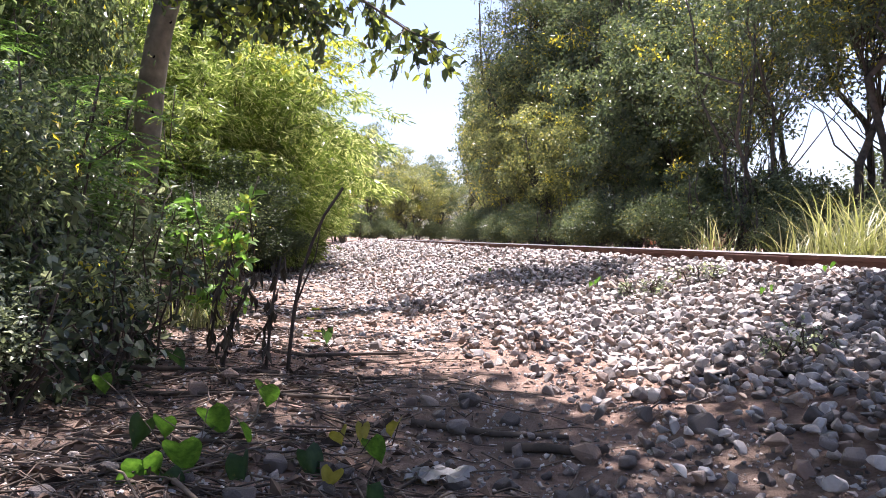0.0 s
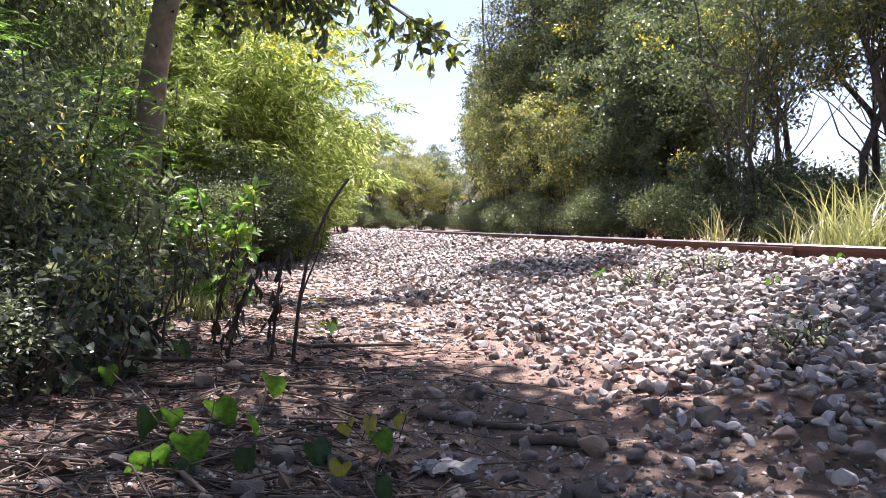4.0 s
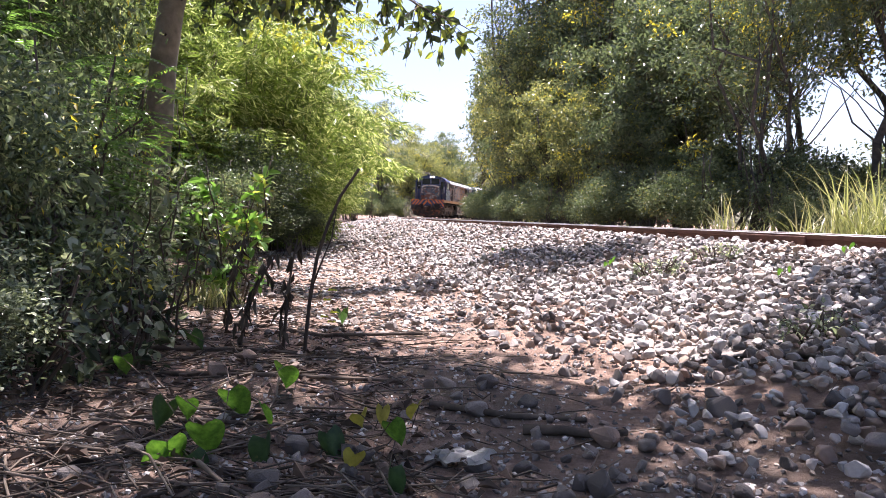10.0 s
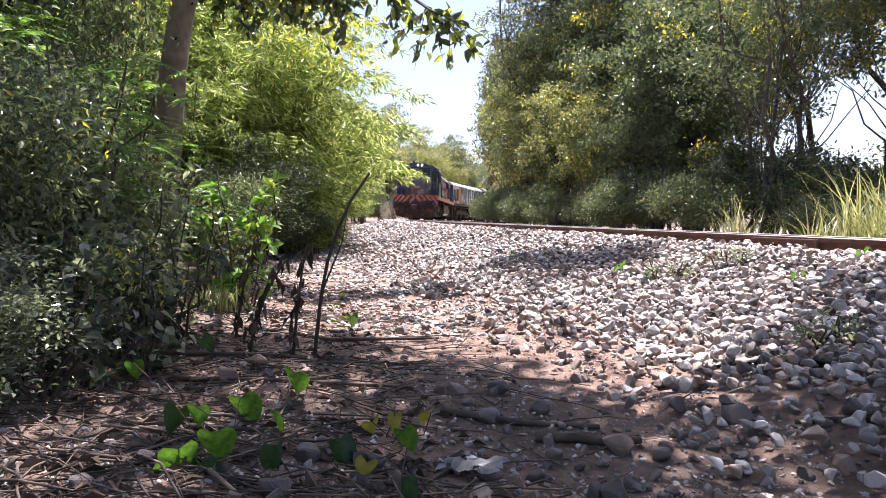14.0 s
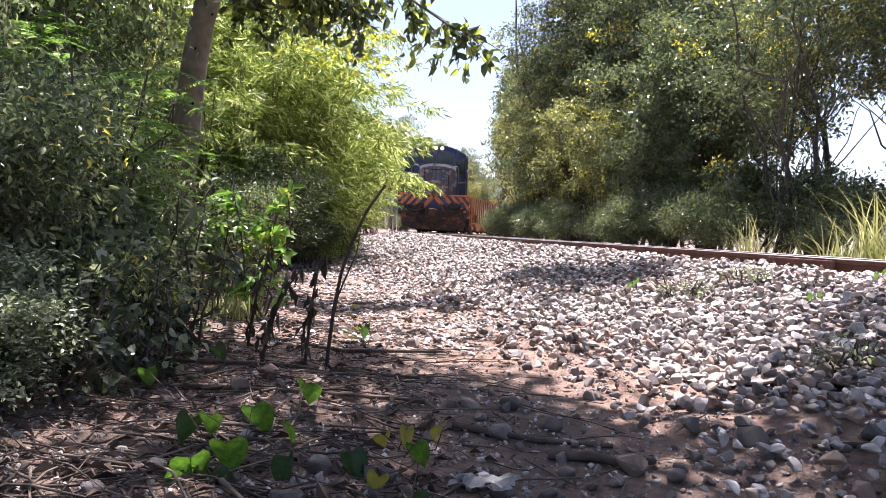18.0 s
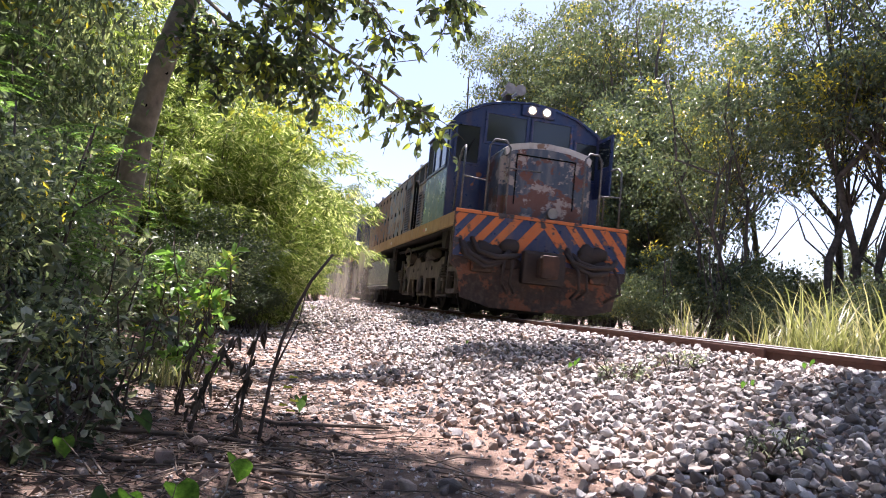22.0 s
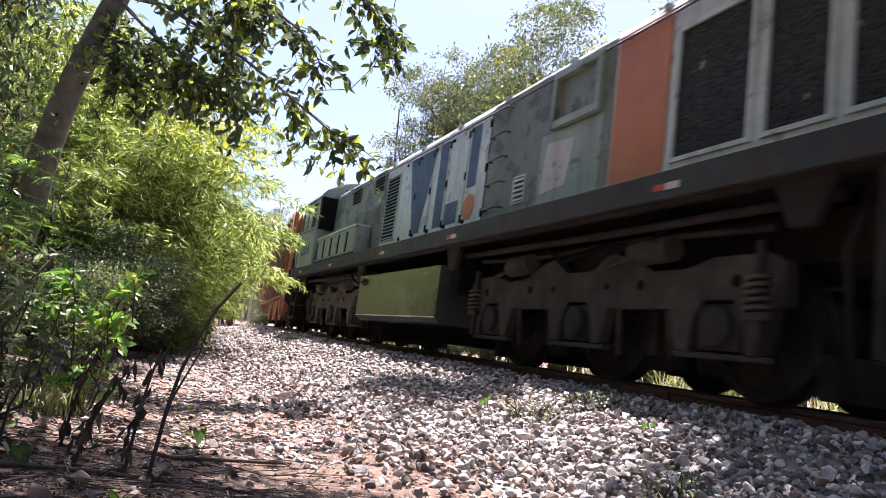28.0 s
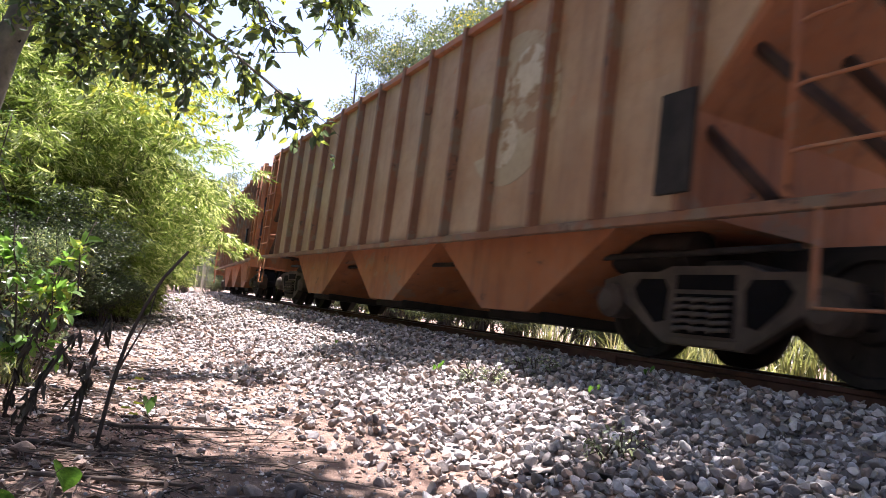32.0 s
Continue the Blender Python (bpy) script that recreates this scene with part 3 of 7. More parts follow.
for s, q, size in ((13.5, 4.3, 1.0), (16.5, 4.2, 0.9), (19, 4.0, 1.0), (22, 3.9, 1.0), (26, 3.9, 1.1), (30, 4.0, 1.2), (35, 4.2, 1.2), (8.3, 5.4, 0.7), (5.6, 6.4, 1.0), (2.5, 7.0, 1.2), (-1, 7.2, 1.2), (41, 4.4, 1.3), (49, 4.4, 1.3), (-5, 7, 1.1), (56, -4.4, 1.3), (61, -4.4, 1.4), (66, -4.3, 1.4), (71, -4.4, 1.4), (76, -4.4, 1.5), (81, -4.4, 1.5), (87, -4.4, 1.6), (93, -4.5, 1.6), (50, -4.6, 1.2), (44, -4.7, 1.2), (38, -4.9, 1.2), (32, -5.0, 1.2), (10.8, 5.0, 1.2), (12.4, 5.2, 1.2), (15, 5.0, 1.2), (18, 4.9, 1.2), (21, 4.8, 1.2), (24, 4.6, 1.3), (28, 4.6, 1.3), (33, 4.8, 1.4), (38, 4.9, 1.4), (45, 5.2, 1.5), (9.2, 6.4, 0.8), (7, 7.4, 0.8), (9.8, 6.0, 1.3), (10.5, 7.0, 1.5), (11.3, 6.2, 1.5), (10.2, 7.8, 1.3), (8.7, 6.8, 0.75), (8.0, 7.5, 0.75), (9.4, 8.4, 0.9), (12.4, 7.4, 1.6)):
    copy_thing(shrub, settle(*at_line(s, q), 0, s * 47, size))
for k in range(15):
    copy_thing(shrub, settle(*at_line(24 + 2.6 * k, -5.2 - 0.5 * (k % 3)), 0, k * 71, 0.95 + 0.15 * (k % 4)))
for k in range(12):
    copy_thing(shrub, settle(*at_line(48 + 3.4 * k, -7.6 - 0.8 * (k % 2)), 0, k * 37, 1.7 + 0.2 * (k % 3)))
for s, q, size in ((7.6, 9.4, 1.2), (8.8, 10.4, 1.5), (6.6, 10.2, 1.3), (5.2, 9.0, 0.9), (10.2, 10.6, 1.5), (4.2, 8.2, 0.8)):
    copy_thing(shrub, settle(*at_line(s, q), 0, s * 53, size, 1.2))
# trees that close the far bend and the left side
for ob, s, q, turn, size, tall in [(t_pale, 24, -6.4, 10, 0.75, 1.15), (t_pale, 30, -6.2, 110, 0.85, 1.3), (t_dense, 36.5, -6.3, 60, 0.9, 1.35), (t_pale, 43.5, -6.2, 210, 0.95, 1.35), (t_pale, 51, -6.0, 300, 1.05, 1.3),
                                   (t_dense, 58, -5.8, 20, 1.15, 1.25), (t_pale, 65, -5.4, 70, 1.3, 0.9), (t_pale, 72, -5.6, 150, 1.35, 0.9), (t_dense, 79, -5.6, 90, 1.4, 0.95), (t_pale, 86, -6, 10, 1.4, 1.0), (t_pale, 93, -6, 100, 1.4, 1.0), (t_dense, 101, -6, 200, 1.4, 1.0), (t_pale, 76, -11, 10, 1.6, 1.0), (t_dense, 88, -12, 50, 1.6, 1.0), (t_dense, 64, -11, 250, 1.5, 0.95),
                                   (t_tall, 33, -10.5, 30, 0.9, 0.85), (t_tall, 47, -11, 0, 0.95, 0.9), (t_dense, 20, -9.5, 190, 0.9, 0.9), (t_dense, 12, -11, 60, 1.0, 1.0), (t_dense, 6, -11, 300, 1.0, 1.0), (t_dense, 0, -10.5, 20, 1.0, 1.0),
                                   # from s = -8.5 on: unseen trees behind the camera, added to block sky light
                                   (t_pale, 82, 8, 0, 1.2, 1.1), (t_tall, 64, -11, 0, 1.0, 0.9), (t_dense, -7, -10.5, 20, 1.0, 1.0), (t_dense, -8.5, -6.4, 50, 0.9, 1.0), (t_dense, -13, -6.6, 150, 1.0, 1.0), (t_dense, -18.5, -6.6, 250, 1.1, 1.0), (t_dense, -9.5, 6.6, 10, 0.9, 1.0), (t_dense, -15.5, 6.8, 100, 1.0, 1.0), (t_dense, -21, 6.6, 190, 1.1, 1.0), (t_dense, -27, -5.8, 0, 1.2, 1.0), (t_dense, -33, -4.6, 80, 1.3, 1.0), (t_dense, -28, 6.4, 140, 1.2, 1.0)]:
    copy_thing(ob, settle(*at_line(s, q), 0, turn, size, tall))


def bamboo(name, seed, height, radius, culms, label):
    """A clump of thin culms that arch outwards, with long narrow hanging leaves."""
    r = np.random.RandomState(seed)
    ob = thing(name, label, "bush", "bushes on the bank")
    bm = bmesh.new()
    P, A = [], []
    for k in range(culms):
        a, reach, top = r.uniform(0, 6.28), radius * r.uniform(0.25, 1.0), height * r.uniform(0.55, 1.0)
        d = np.array([math.cos(a), math.sin(a), 0])
        foot = d * r.uniform(0, radius * 0.45) + np.array([0, 0, -0.1])
        pts = [foot + d * reach * t ** 2.2 + np.array([0, 0, top * (1 - (1 - t) ** 1.7 - 0.18 * t ** 4)]) for t in np.linspace(0, 1, 9)]
        tube(bm, [tuple(p) for p in pts], 0.007, 4, 0.002)
        for m in range(19):
            t = r.uniform(0.05, 1.0) ** 0.8
            i = min(int(t * 8), 7)
            p = pts[i] + (pts[i + 1] - pts[i]) * (t * 8 - i)
            az = r.uniform(0, 6.28)
            e = unit((np.array([math.cos(az), math.sin(az), 0.15]) + d * 0.5)[None])[0]
            reach2 = r.uniform(0.2, 0.5)
            for j in range(20):
                u = r.uniform(0.1, 1)
                P.append(p + e * reach2 * u - np.array([0, 0, 0.3 * reach2 * u * u]) + r.normal(size=3) * 0.025)
                A.append(r.normal(size=3) * 0.45 + e * 0.8 - np.array([0, 0, 0.55]))
    tagged(part("culm_clump", bm, M_TWIG, ob), kind="stuff")
    P, A = np.array(P), np.array(A)
    ln = r.uniform(0.08, 0.17, len(P))
    leaves = new("foliage", leaf_mesh("foliage", P, A, r.normal(size=(len(P), 3)) + np.array([0, 0, 0.7]), ln, ln * 0.15, M_BAMBOO, 0.15, 0.3))
    leaves.parent = ob
    return ob


b1 = bamboo("bamboo", 21, 4.3, 2.0, 150, "bright yellow-green bamboo clump with narrow leaves")
b1.matrix_basis = settle(-3.2, 10.2)
b2 = bamboo("bamboo", 22, 2.9, 1.6, 110, "bright yellow-green bamboo clump with narrow leaves")
b2.matrix_basis = settle(-2.95, 11.8)
copy_thing(b1, settle(-4.2, 13.4, 0, 130, 1.0))
copy_thing(b2, settle(-4.2, 16.2, 0, 40, 1.1))
copy_thing(b1, settle(-5.0, 11.4, 0, 220, 1.35))
copy_thing(b1, settle(-5.1, 15.2, 0, 300, 1.2))
copy_thing(b1, settle(-5.6, 18.6, 0, 20, 1.25))
copy_thing(b2, settle(-5.0, 19.6, 0, 80, 1.2))
for x, y, turn, size in ((-2.55, 10.4, 20, 0.55), (-2.7, 12.4, 90, 0.55), (-3.0, 14.6, 150, 0.6), (-3.7, 9.3, 260, 0.9)):
    copy_thing(b2, settle(x, y, 0, turn, size))

# ---- train: parts shared by the vehicles ----
def glass_material():
    m, n, l, b = material("dusty glass")
    b.inputs["Base Color"].default_value = (0.02, 0.025, 0.028, 1)
    b.inputs["Roughness"].default_value, b.inputs["Specular IOR Level"].default_value = 0.12, 0.7
    return m


def lamp_material():
    m, n, l, b = material("lit headlight")
    b.inputs["Base Color"].default_value = (0.9, 0.85, 0.7, 1)
    b.inputs["Emission Color"].default_value, b.inputs["Emission Strength"].default_value = (1.0, 0.76, 0.45, 1), 5.0
    return m


M_GLASS, M_LAMP = glass_material(), lamp_material()
M_MARKER = plain("reflector plate", (0.45, 0.42, 0.38), (0.6, 0.57, 0.52), 30.0, 0.5)
M_REDMARK = plain("red reflector", (0.35, 0.04, 0.02), (0.45, 0.07, 0.03), 30.0, 0.4)
AXLES = []


def lathe(bm, profile, n=28, axis="x"):
    """A turned solid: profile of (along, radius)."""
    rings = []
    for u, r in profile:
        rings.append([bm.verts.new((u, r * math.cos(6.28319 * k / n), r * math.sin(6.28319 * k / n)) if axis == "x" else
                                   (r * math.cos(6.28319 * k / n), u, r * math.sin(6.28319 * k / n)) if axis == "y" else
                                   (r * math.cos(6.28319 * k / n), r * math.sin(6.28319 * k / n), u)) for k in range(n)])
    for a, b in zip(rings, rings[1:]):
        for k in range(n):
            bm.faces.new((a[k], a[(k + 1) % n], b[(k + 1) % n], b[k]))
    bm.faces.new(rings[0][::-1])
    bm.faces.new(rings[-1])
    bmesh.ops.recalc_face_normals(bm, faces=bm.faces[:])
    return bm


def mesh_from(name, bm, mat):
    me = bpy.data.meshes.new(name)
    bm.to_mesh(me)
    bm.free()
    for k in (mat if isinstance(mat, (list, tuple)) else [mat]):
        me.materials.append(k)
    return me


ME_AXLE = mesh_from("wheelset", tube(bmesh.new(), [(-0.98, 0, 0), (0.98, 0, 0)], 0.07, 12), M_GRIME)
WHEELS = {}
for wr in (0.46, 0.40):
    wb = lathe(bmesh.new(), [(-0.065, wr + 0.028), (-0.035, wr + 0.028), (-0.03, wr), (0.065, wr - 0.004), (0.065, wr - 0.06), (0.02, wr - 0.075), (0.015, 0.16), (0.07, 0.14), (0.07, 0.08), (-0.06, 0.08), (-0.06, 0.14),
                             (-0.02, 0.16), (-0.025, wr - 0.075), (-0.065, wr - 0.06)], 32)
    for k in range(6):
        a = k * 1.0472
        tube(wb, [(0.02, 0.26 * math.cos(a), 0.26 * math.sin(a)), (0.03, 0.26 * math.cos(a), 0.26 * math.sin(a))], 0.035, 8)
    WHEELS[wr] = mesh_from("wheel", wb, M_GRIME)


def wheelset(parent, y, r):
    ax = new("wheelset", ME_AXLE)
    ax.parent = parent
    for s in (-1, 1):
        wl = new("wheel", WHEELS[r])
        wl.parent = ax
        wl.matrix_basis = pose(0.565 * s, 0, 0, 0, 0, 0 if s > 0 else 180)
    ax.matrix_basis = pose(0, y, r)
    AXLES.append((ax, pose(0, y, r), r))
    return ax


def coil(r0, z0, z1, turns=5, wire=0.016):
    return tube(bmesh.new(), [(r0 * math.cos(t), r0 * math.sin(t), z0 + (z1 - z0) * t / (6.28319 * turns)) for t in np.linspace(0, 6.28319 * turns, turns * 10)], wire, 5)


ME_COIL = mesh_from("spring", coil(0.065, 0, 0.24), M_DUSTY)


def frame_outline():
    """Side frame of a three-axle truck, seen from the side, about its middle axle."""
    top = [(-2.12, 0.60), (-2.12, 0.86), (-2.0, 0.93), (-1.55, 0.93), (-1.3, 0.86), (-0.95, 0.86), (-0.7, 0.98), (-0.42, 1.04), (-0.2, 0.90), (0.2, 0.90), (0.42, 1.04), (0.7, 0.98), (0.95, 0.86), (1.3, 0.86), (1.55, 0.93), (2.0, 0.93), (2.12, 0.86), (2.12, 0.60)]
    low = []
    for a in (1.6, 0.0, -1.6):
        low += [(a + 0.44, 0.58), (a + 0.36, 0.30), (a + 0.25, 0.28), (a + 0.21, 0.52), (a + 0.13, 0.64), (a - 0.13, 0.64), (a - 0.21, 0.52), (a - 0.25, 0.28), (a - 0.36, 0.30), (a - 0.44, 0.58)]
    return top + low


def loco_truck(parent, y0, dusty):
    tr = part("truck", boxed(-0.9, 0.9, y0 - 0.35, y0 + 0.35, 0.55, 1.15, 0.04), M_GRIME, parent, "dusty three-axle truck")
    for s in (-1, 1):
        sf = bmesh.new()
        prism(sf, frame_outline(), "x", 0.96 * s, 1.06 * s)
        fr = part("side_frame", sf, dusty, tr, "dust-covered cast side frame")
        fr.location = (0, y0, 0)
        for a in (-1.75, -0.82, -0.4, 0.4, 0.82, 1.75):
            part("frame_hole", tube(bmesh.new(), [(1.04 * s, y0 + a, 0.76), (1.066 * s, y0 + a, 0.76)], 0.042 if abs(a) > 0.5 else 0.03, 12), M_BLACK, tr)
        for a in (-1.6, 0.0, 1.6):
            ab = boxed(0.94 * min(s, 1.1 * s), 0.94 * max(s, 1.1 * s), y0 + a - 0.19, y0 + a + 0.19, 0.30, 0.62, 0.03)
            tube(ab, [(1.0 * s, y0 + a, 0.46), (1.09 * s, y0 + a, 0.46)], 0.13, 14)
            part("axle_box", ab, M_GRIME, tr)
            pl = boxed(min(0.97 * s, 1.05 * s), max(0.97 * s, 1.05 * s), y0 + a - 0.4, y0 + a + 0.4, 0.245, 0.285, 0.01)
            part("pedestal_tie", pl, dusty, tr)
            for d in (-0.55, 0.55):
                if abs(a + d) < 2.0:
                    tube_bm = tube(bmesh.new(), [(1.0 * s, y0 + a + d, 0.75), (0.99 * s, y0 + a + d * 0.93, 0.5), (0.95 * s, y0 + a + d * 0.9, 0.22)], 0.028, 6)
                    part("brake_hanger", tube_bm, dusty, tr)
                    shoe = bmesh.new()
                    box(shoe, min(0.5 * s, 0.62 * s), max(0.5 * s, 0.62 * s), y0 + a + d * 0.88 - 0.05, y0 + a + d * 0.88 + 0.05, 0.25, 0.62, 0.01)
                    part("brake_shoe", shoe, dusty, tr)
        for a in (-1.95, 1.95):
            sp = new("spring", ME_COIL)
            sp.parent = tr
            sp.location = (1.10 * s, y0 + a, 0.55)
            bc = tube(bmesh.new(), [(1.08 * s, y0 + a * 0.5 - 0.2, 1.02), (1.08 * s, y0 + a * 0.5 + 0.22, 1.0)], 0.10, 14)
            tube(bc, [(1.08 * s, y0 + a * 0.5 + 0.2, 1.0), (1.06 * s, y0 + a * 0.5 + 0.62, 0.92)], 0.022, 6)
            part("brake_cylinder", bc, dusty, tr)
            ps = tube(bmesh.new(), [(1.09 * s, y0 + a, 0.28), (1.09 * s, y0 + a, 1.0)], 0.03, 8)
            box(ps, min(1.06 * s, 1.13 * s), max(1.06 * s, 1.13 * s), y0 + a - 0.09, y0 + a + 0.09, 0.5, 0.55, 0.008)
            part("spring_post", ps, dusty, tr)
        rod = tube(bmesh.new(), [(1.03 * s, y0 - 2.0, 1.09), (1.06 * s, y0 - 0.8, 1.12), (1.05 * s, y0 + 0.9, 1.08), (1.02 * s, y0 + 2.0, 1.13)], 0.025, 6)
        part("brake_rod", rod, M_GRIME, tr)
    for a in (-1.6, 0.0, 1.6):
        wheelset(parent, y0 + a, 0.46)
        way = 1 if a < 0 else -1
        part("traction_motor", boxed(-0.52, 0.34, y0 + min(a - 0.2 * way, a + 0.72 * way), y0 + max(a - 0.2 * way, a + 0.72 * way), 0.14, 0.74, 0.06), M_GRIME, tr)
        gc = boxed(0.35, 0.47, y0 + min(a - 0.44 * way, a + 0.7 * way), y0 + max(a - 0.44 * way, a + 0.7 * way), 0.11, 0.8, 0.05)
        part("gear_case", gc, M_GRIME, tr)
    for a in (-2.1, 2.1):
        part("brake_beam", boxed(-0.66, 0.66, y0 + a - 0.06, y0 + a + 0.06, 0.07, 0.36, 0.02), M_GRIME, tr)
    return tr


def arch(half, z0, z1, n=9, power=2.0):
    """Points of a roof's arch from the left eave to the right one."""
    return [(x, z0 + (z1 - z0) * (1 - abs(x / half) ** power)) for x in np.linspace(-half, half, n)]


def louvre(parent, x, y0, y1, z0, z1, mat, count, frame_mat):
    """A panel of slanted slats in a frame, on the side at x."""
    s = 1 if x > 0 else -1
    fb = bmesh.new()
    for a in ((y0, y1, z0 - 0.02, z0), (y0, y1, z1, z1 + 0.02), (y0 - 0.02, y0, z0 - 0.02, z1 + 0.02), (y1, y1 + 0.02, z0 - 0.02, z1 + 0.02)):
        box(fb, min(x, x + 0.022 * s), max(x, x + 0.022 * s), *a)
    pn = part("louvre_panel", fb, frame_mat, parent)
    bk = boxed(min(x, x + 0.004 * s), max(x, x + 0.004 * s), y0, y1, z0, z1)
    part("backing", bk, M_BLACK, pn)
    step = (z1 - z0) / count
    for k in range(count):
        sl = bmesh.new()
        z = z0 + step * k
        prism(sl, [(x + 0.006 * s, z + step * 0.75), (x + 0.012 * s, z + step * 0.78), (x + 0.036 * s, z + step * 0.12), (x + 0.03 * s, z + step * 0.08)], "y", y0, y1)
        part("slat", sl, mat, pn)
    return pn


def grille(parent, x, y0, y1, z0, z1, frame_mat):
    """A dark mesh opening with a frame."""
    s = 1 if x > 0 else -1
    fb = bmesh.new()
    for a in ((y0, y1, z0 - 0.035, z0), (y0, y1, z1, z1 + 0.035), (y0 - 0.035, y0, z0 - 0.035, z1 + 0.035), (y1, y1 + 0.035, z0 - 0.035, z1 + 0.035)):
        box(fb, min(x, x + 0.03 * s), max(x, x + 0.03 * s), *a)
    gr = part("grille", fb, frame_mat, parent)
    part("mesh", boxed(min(x, x + 0.005 * s), max(x, x + 0.005 * s), y0, y1, z0, z1), M_MESH, gr)
    return gr


def mesh_material():
    m, n, l, b = material("wire mesh")
    co = n.new("ShaderNodeTexCoord")
    v = n.new("ShaderNodeTexVoronoi")
    v.inputs["Scale"].default_value = 45
    l.new(co.outputs["Object"], v.inputs["Vector"])
    col = ramp(n, l, v.outputs["Distance"], [(0.25, (0.006, 0.006, 0.007)), (0.6, (0.05, 0.05, 0.05))])
    patch = ramp(n, l, noise_of(n, l, 6, detail=7), [(0.64, (0, 0, 0)), (0.68, (1, 1, 1))])
    l.new(mix(n, l, patch, col, (0.30, 0.30, 0.26)), b.inputs["Base Color"])
    b.inputs["Roughness"].default_value, b.inputs["Specular IOR Level"].default_value = 0.8, 0.15
    return m


M_MESH = mesh_material()


def hood_door(parent, x, y0, y1, z0, z1, mat):
    """A pressed hood door with a seam, hinges and a latch."""
    s = 1 if x > 0 else -1
    d = part("hood_door", boxed(min(x, x + 0.016 * s), max(x, x + 0.016 * s), y0 + 0.012, y1 - 0.012, z0, z1, 0.006), mat, parent)
    part("door_seam", boxed(min(x, x + 0.006 * s), max(x, x + 0.006 * s), y0 - 0.004, y1 + 0.004, z0 - 0.012, z1 + 0.012), M_BLACK, d)
    for z in (z0 + 0.15, (z0 + z1) / 2, z1 - 0.15):
        part("hinge", tube(bmesh.new(), [(x + 0.022 * s, y0 + 0.012, z - 0.05), (x + 0.022 * s, y0 + 0.012, z + 0.05)], 0.014, 6), M_GRIME, d)
    part("latch", tube(bmesh.new(), [(x + 0.01 * s, y1 - 0.09, z0 + 0.1), (x + 0.035 * s, y1 - 0.09, z0 + 0.1)], 0.032, 10), M_BLACK, d)
    part("latch", tube(bmesh.new(), [(x + 0.01 * s, y1 - 0.09, z1 - 0.12), (x + 0.035 * s, y1 - 0.09, z1 - 0.12)], 0.026, 10), M_BLACK, d)
    return d


def ladder_steps(parent, x, y0, y1, mat=None):
    """Sill steps hung in a side plate."""
    s = 1 if x > 0 else -1
    a, b = min(x, x - 0.05 * s), max(x, x - 0.05 * s)
    st = part("steps", boxed(a, b, y0, y0 + 0.05, 0.30, 1.34, 0.006), mat or M_STEEL, parent, "steel boarding steps")
    part("step_side", boxed(a, b, y1 - 0.05, y1, 0.30, 1.34, 0.006), mat or M_STEEL, st)
    for z in (0.30, 0.64, 0.98, 1.29):
        t = boxed(min(x, x - 0.26 * s), max(x, x - 0.26 * s), y0 + 0.04, y1 - 0.04, z, z + 0.03, 0.005)
        box(t, a, b, y0 + 0.05, y1 - 0.05, z - 0.02, z + 0.05)
        part("step_tread", t, mat or M_STEEL, st)
    return st


def handrail(parent, pts, r=0.014, mat=None):
    return part("handrail", tube(bmesh.new(), pts, r, 8), mat or M_CHROME, parent)


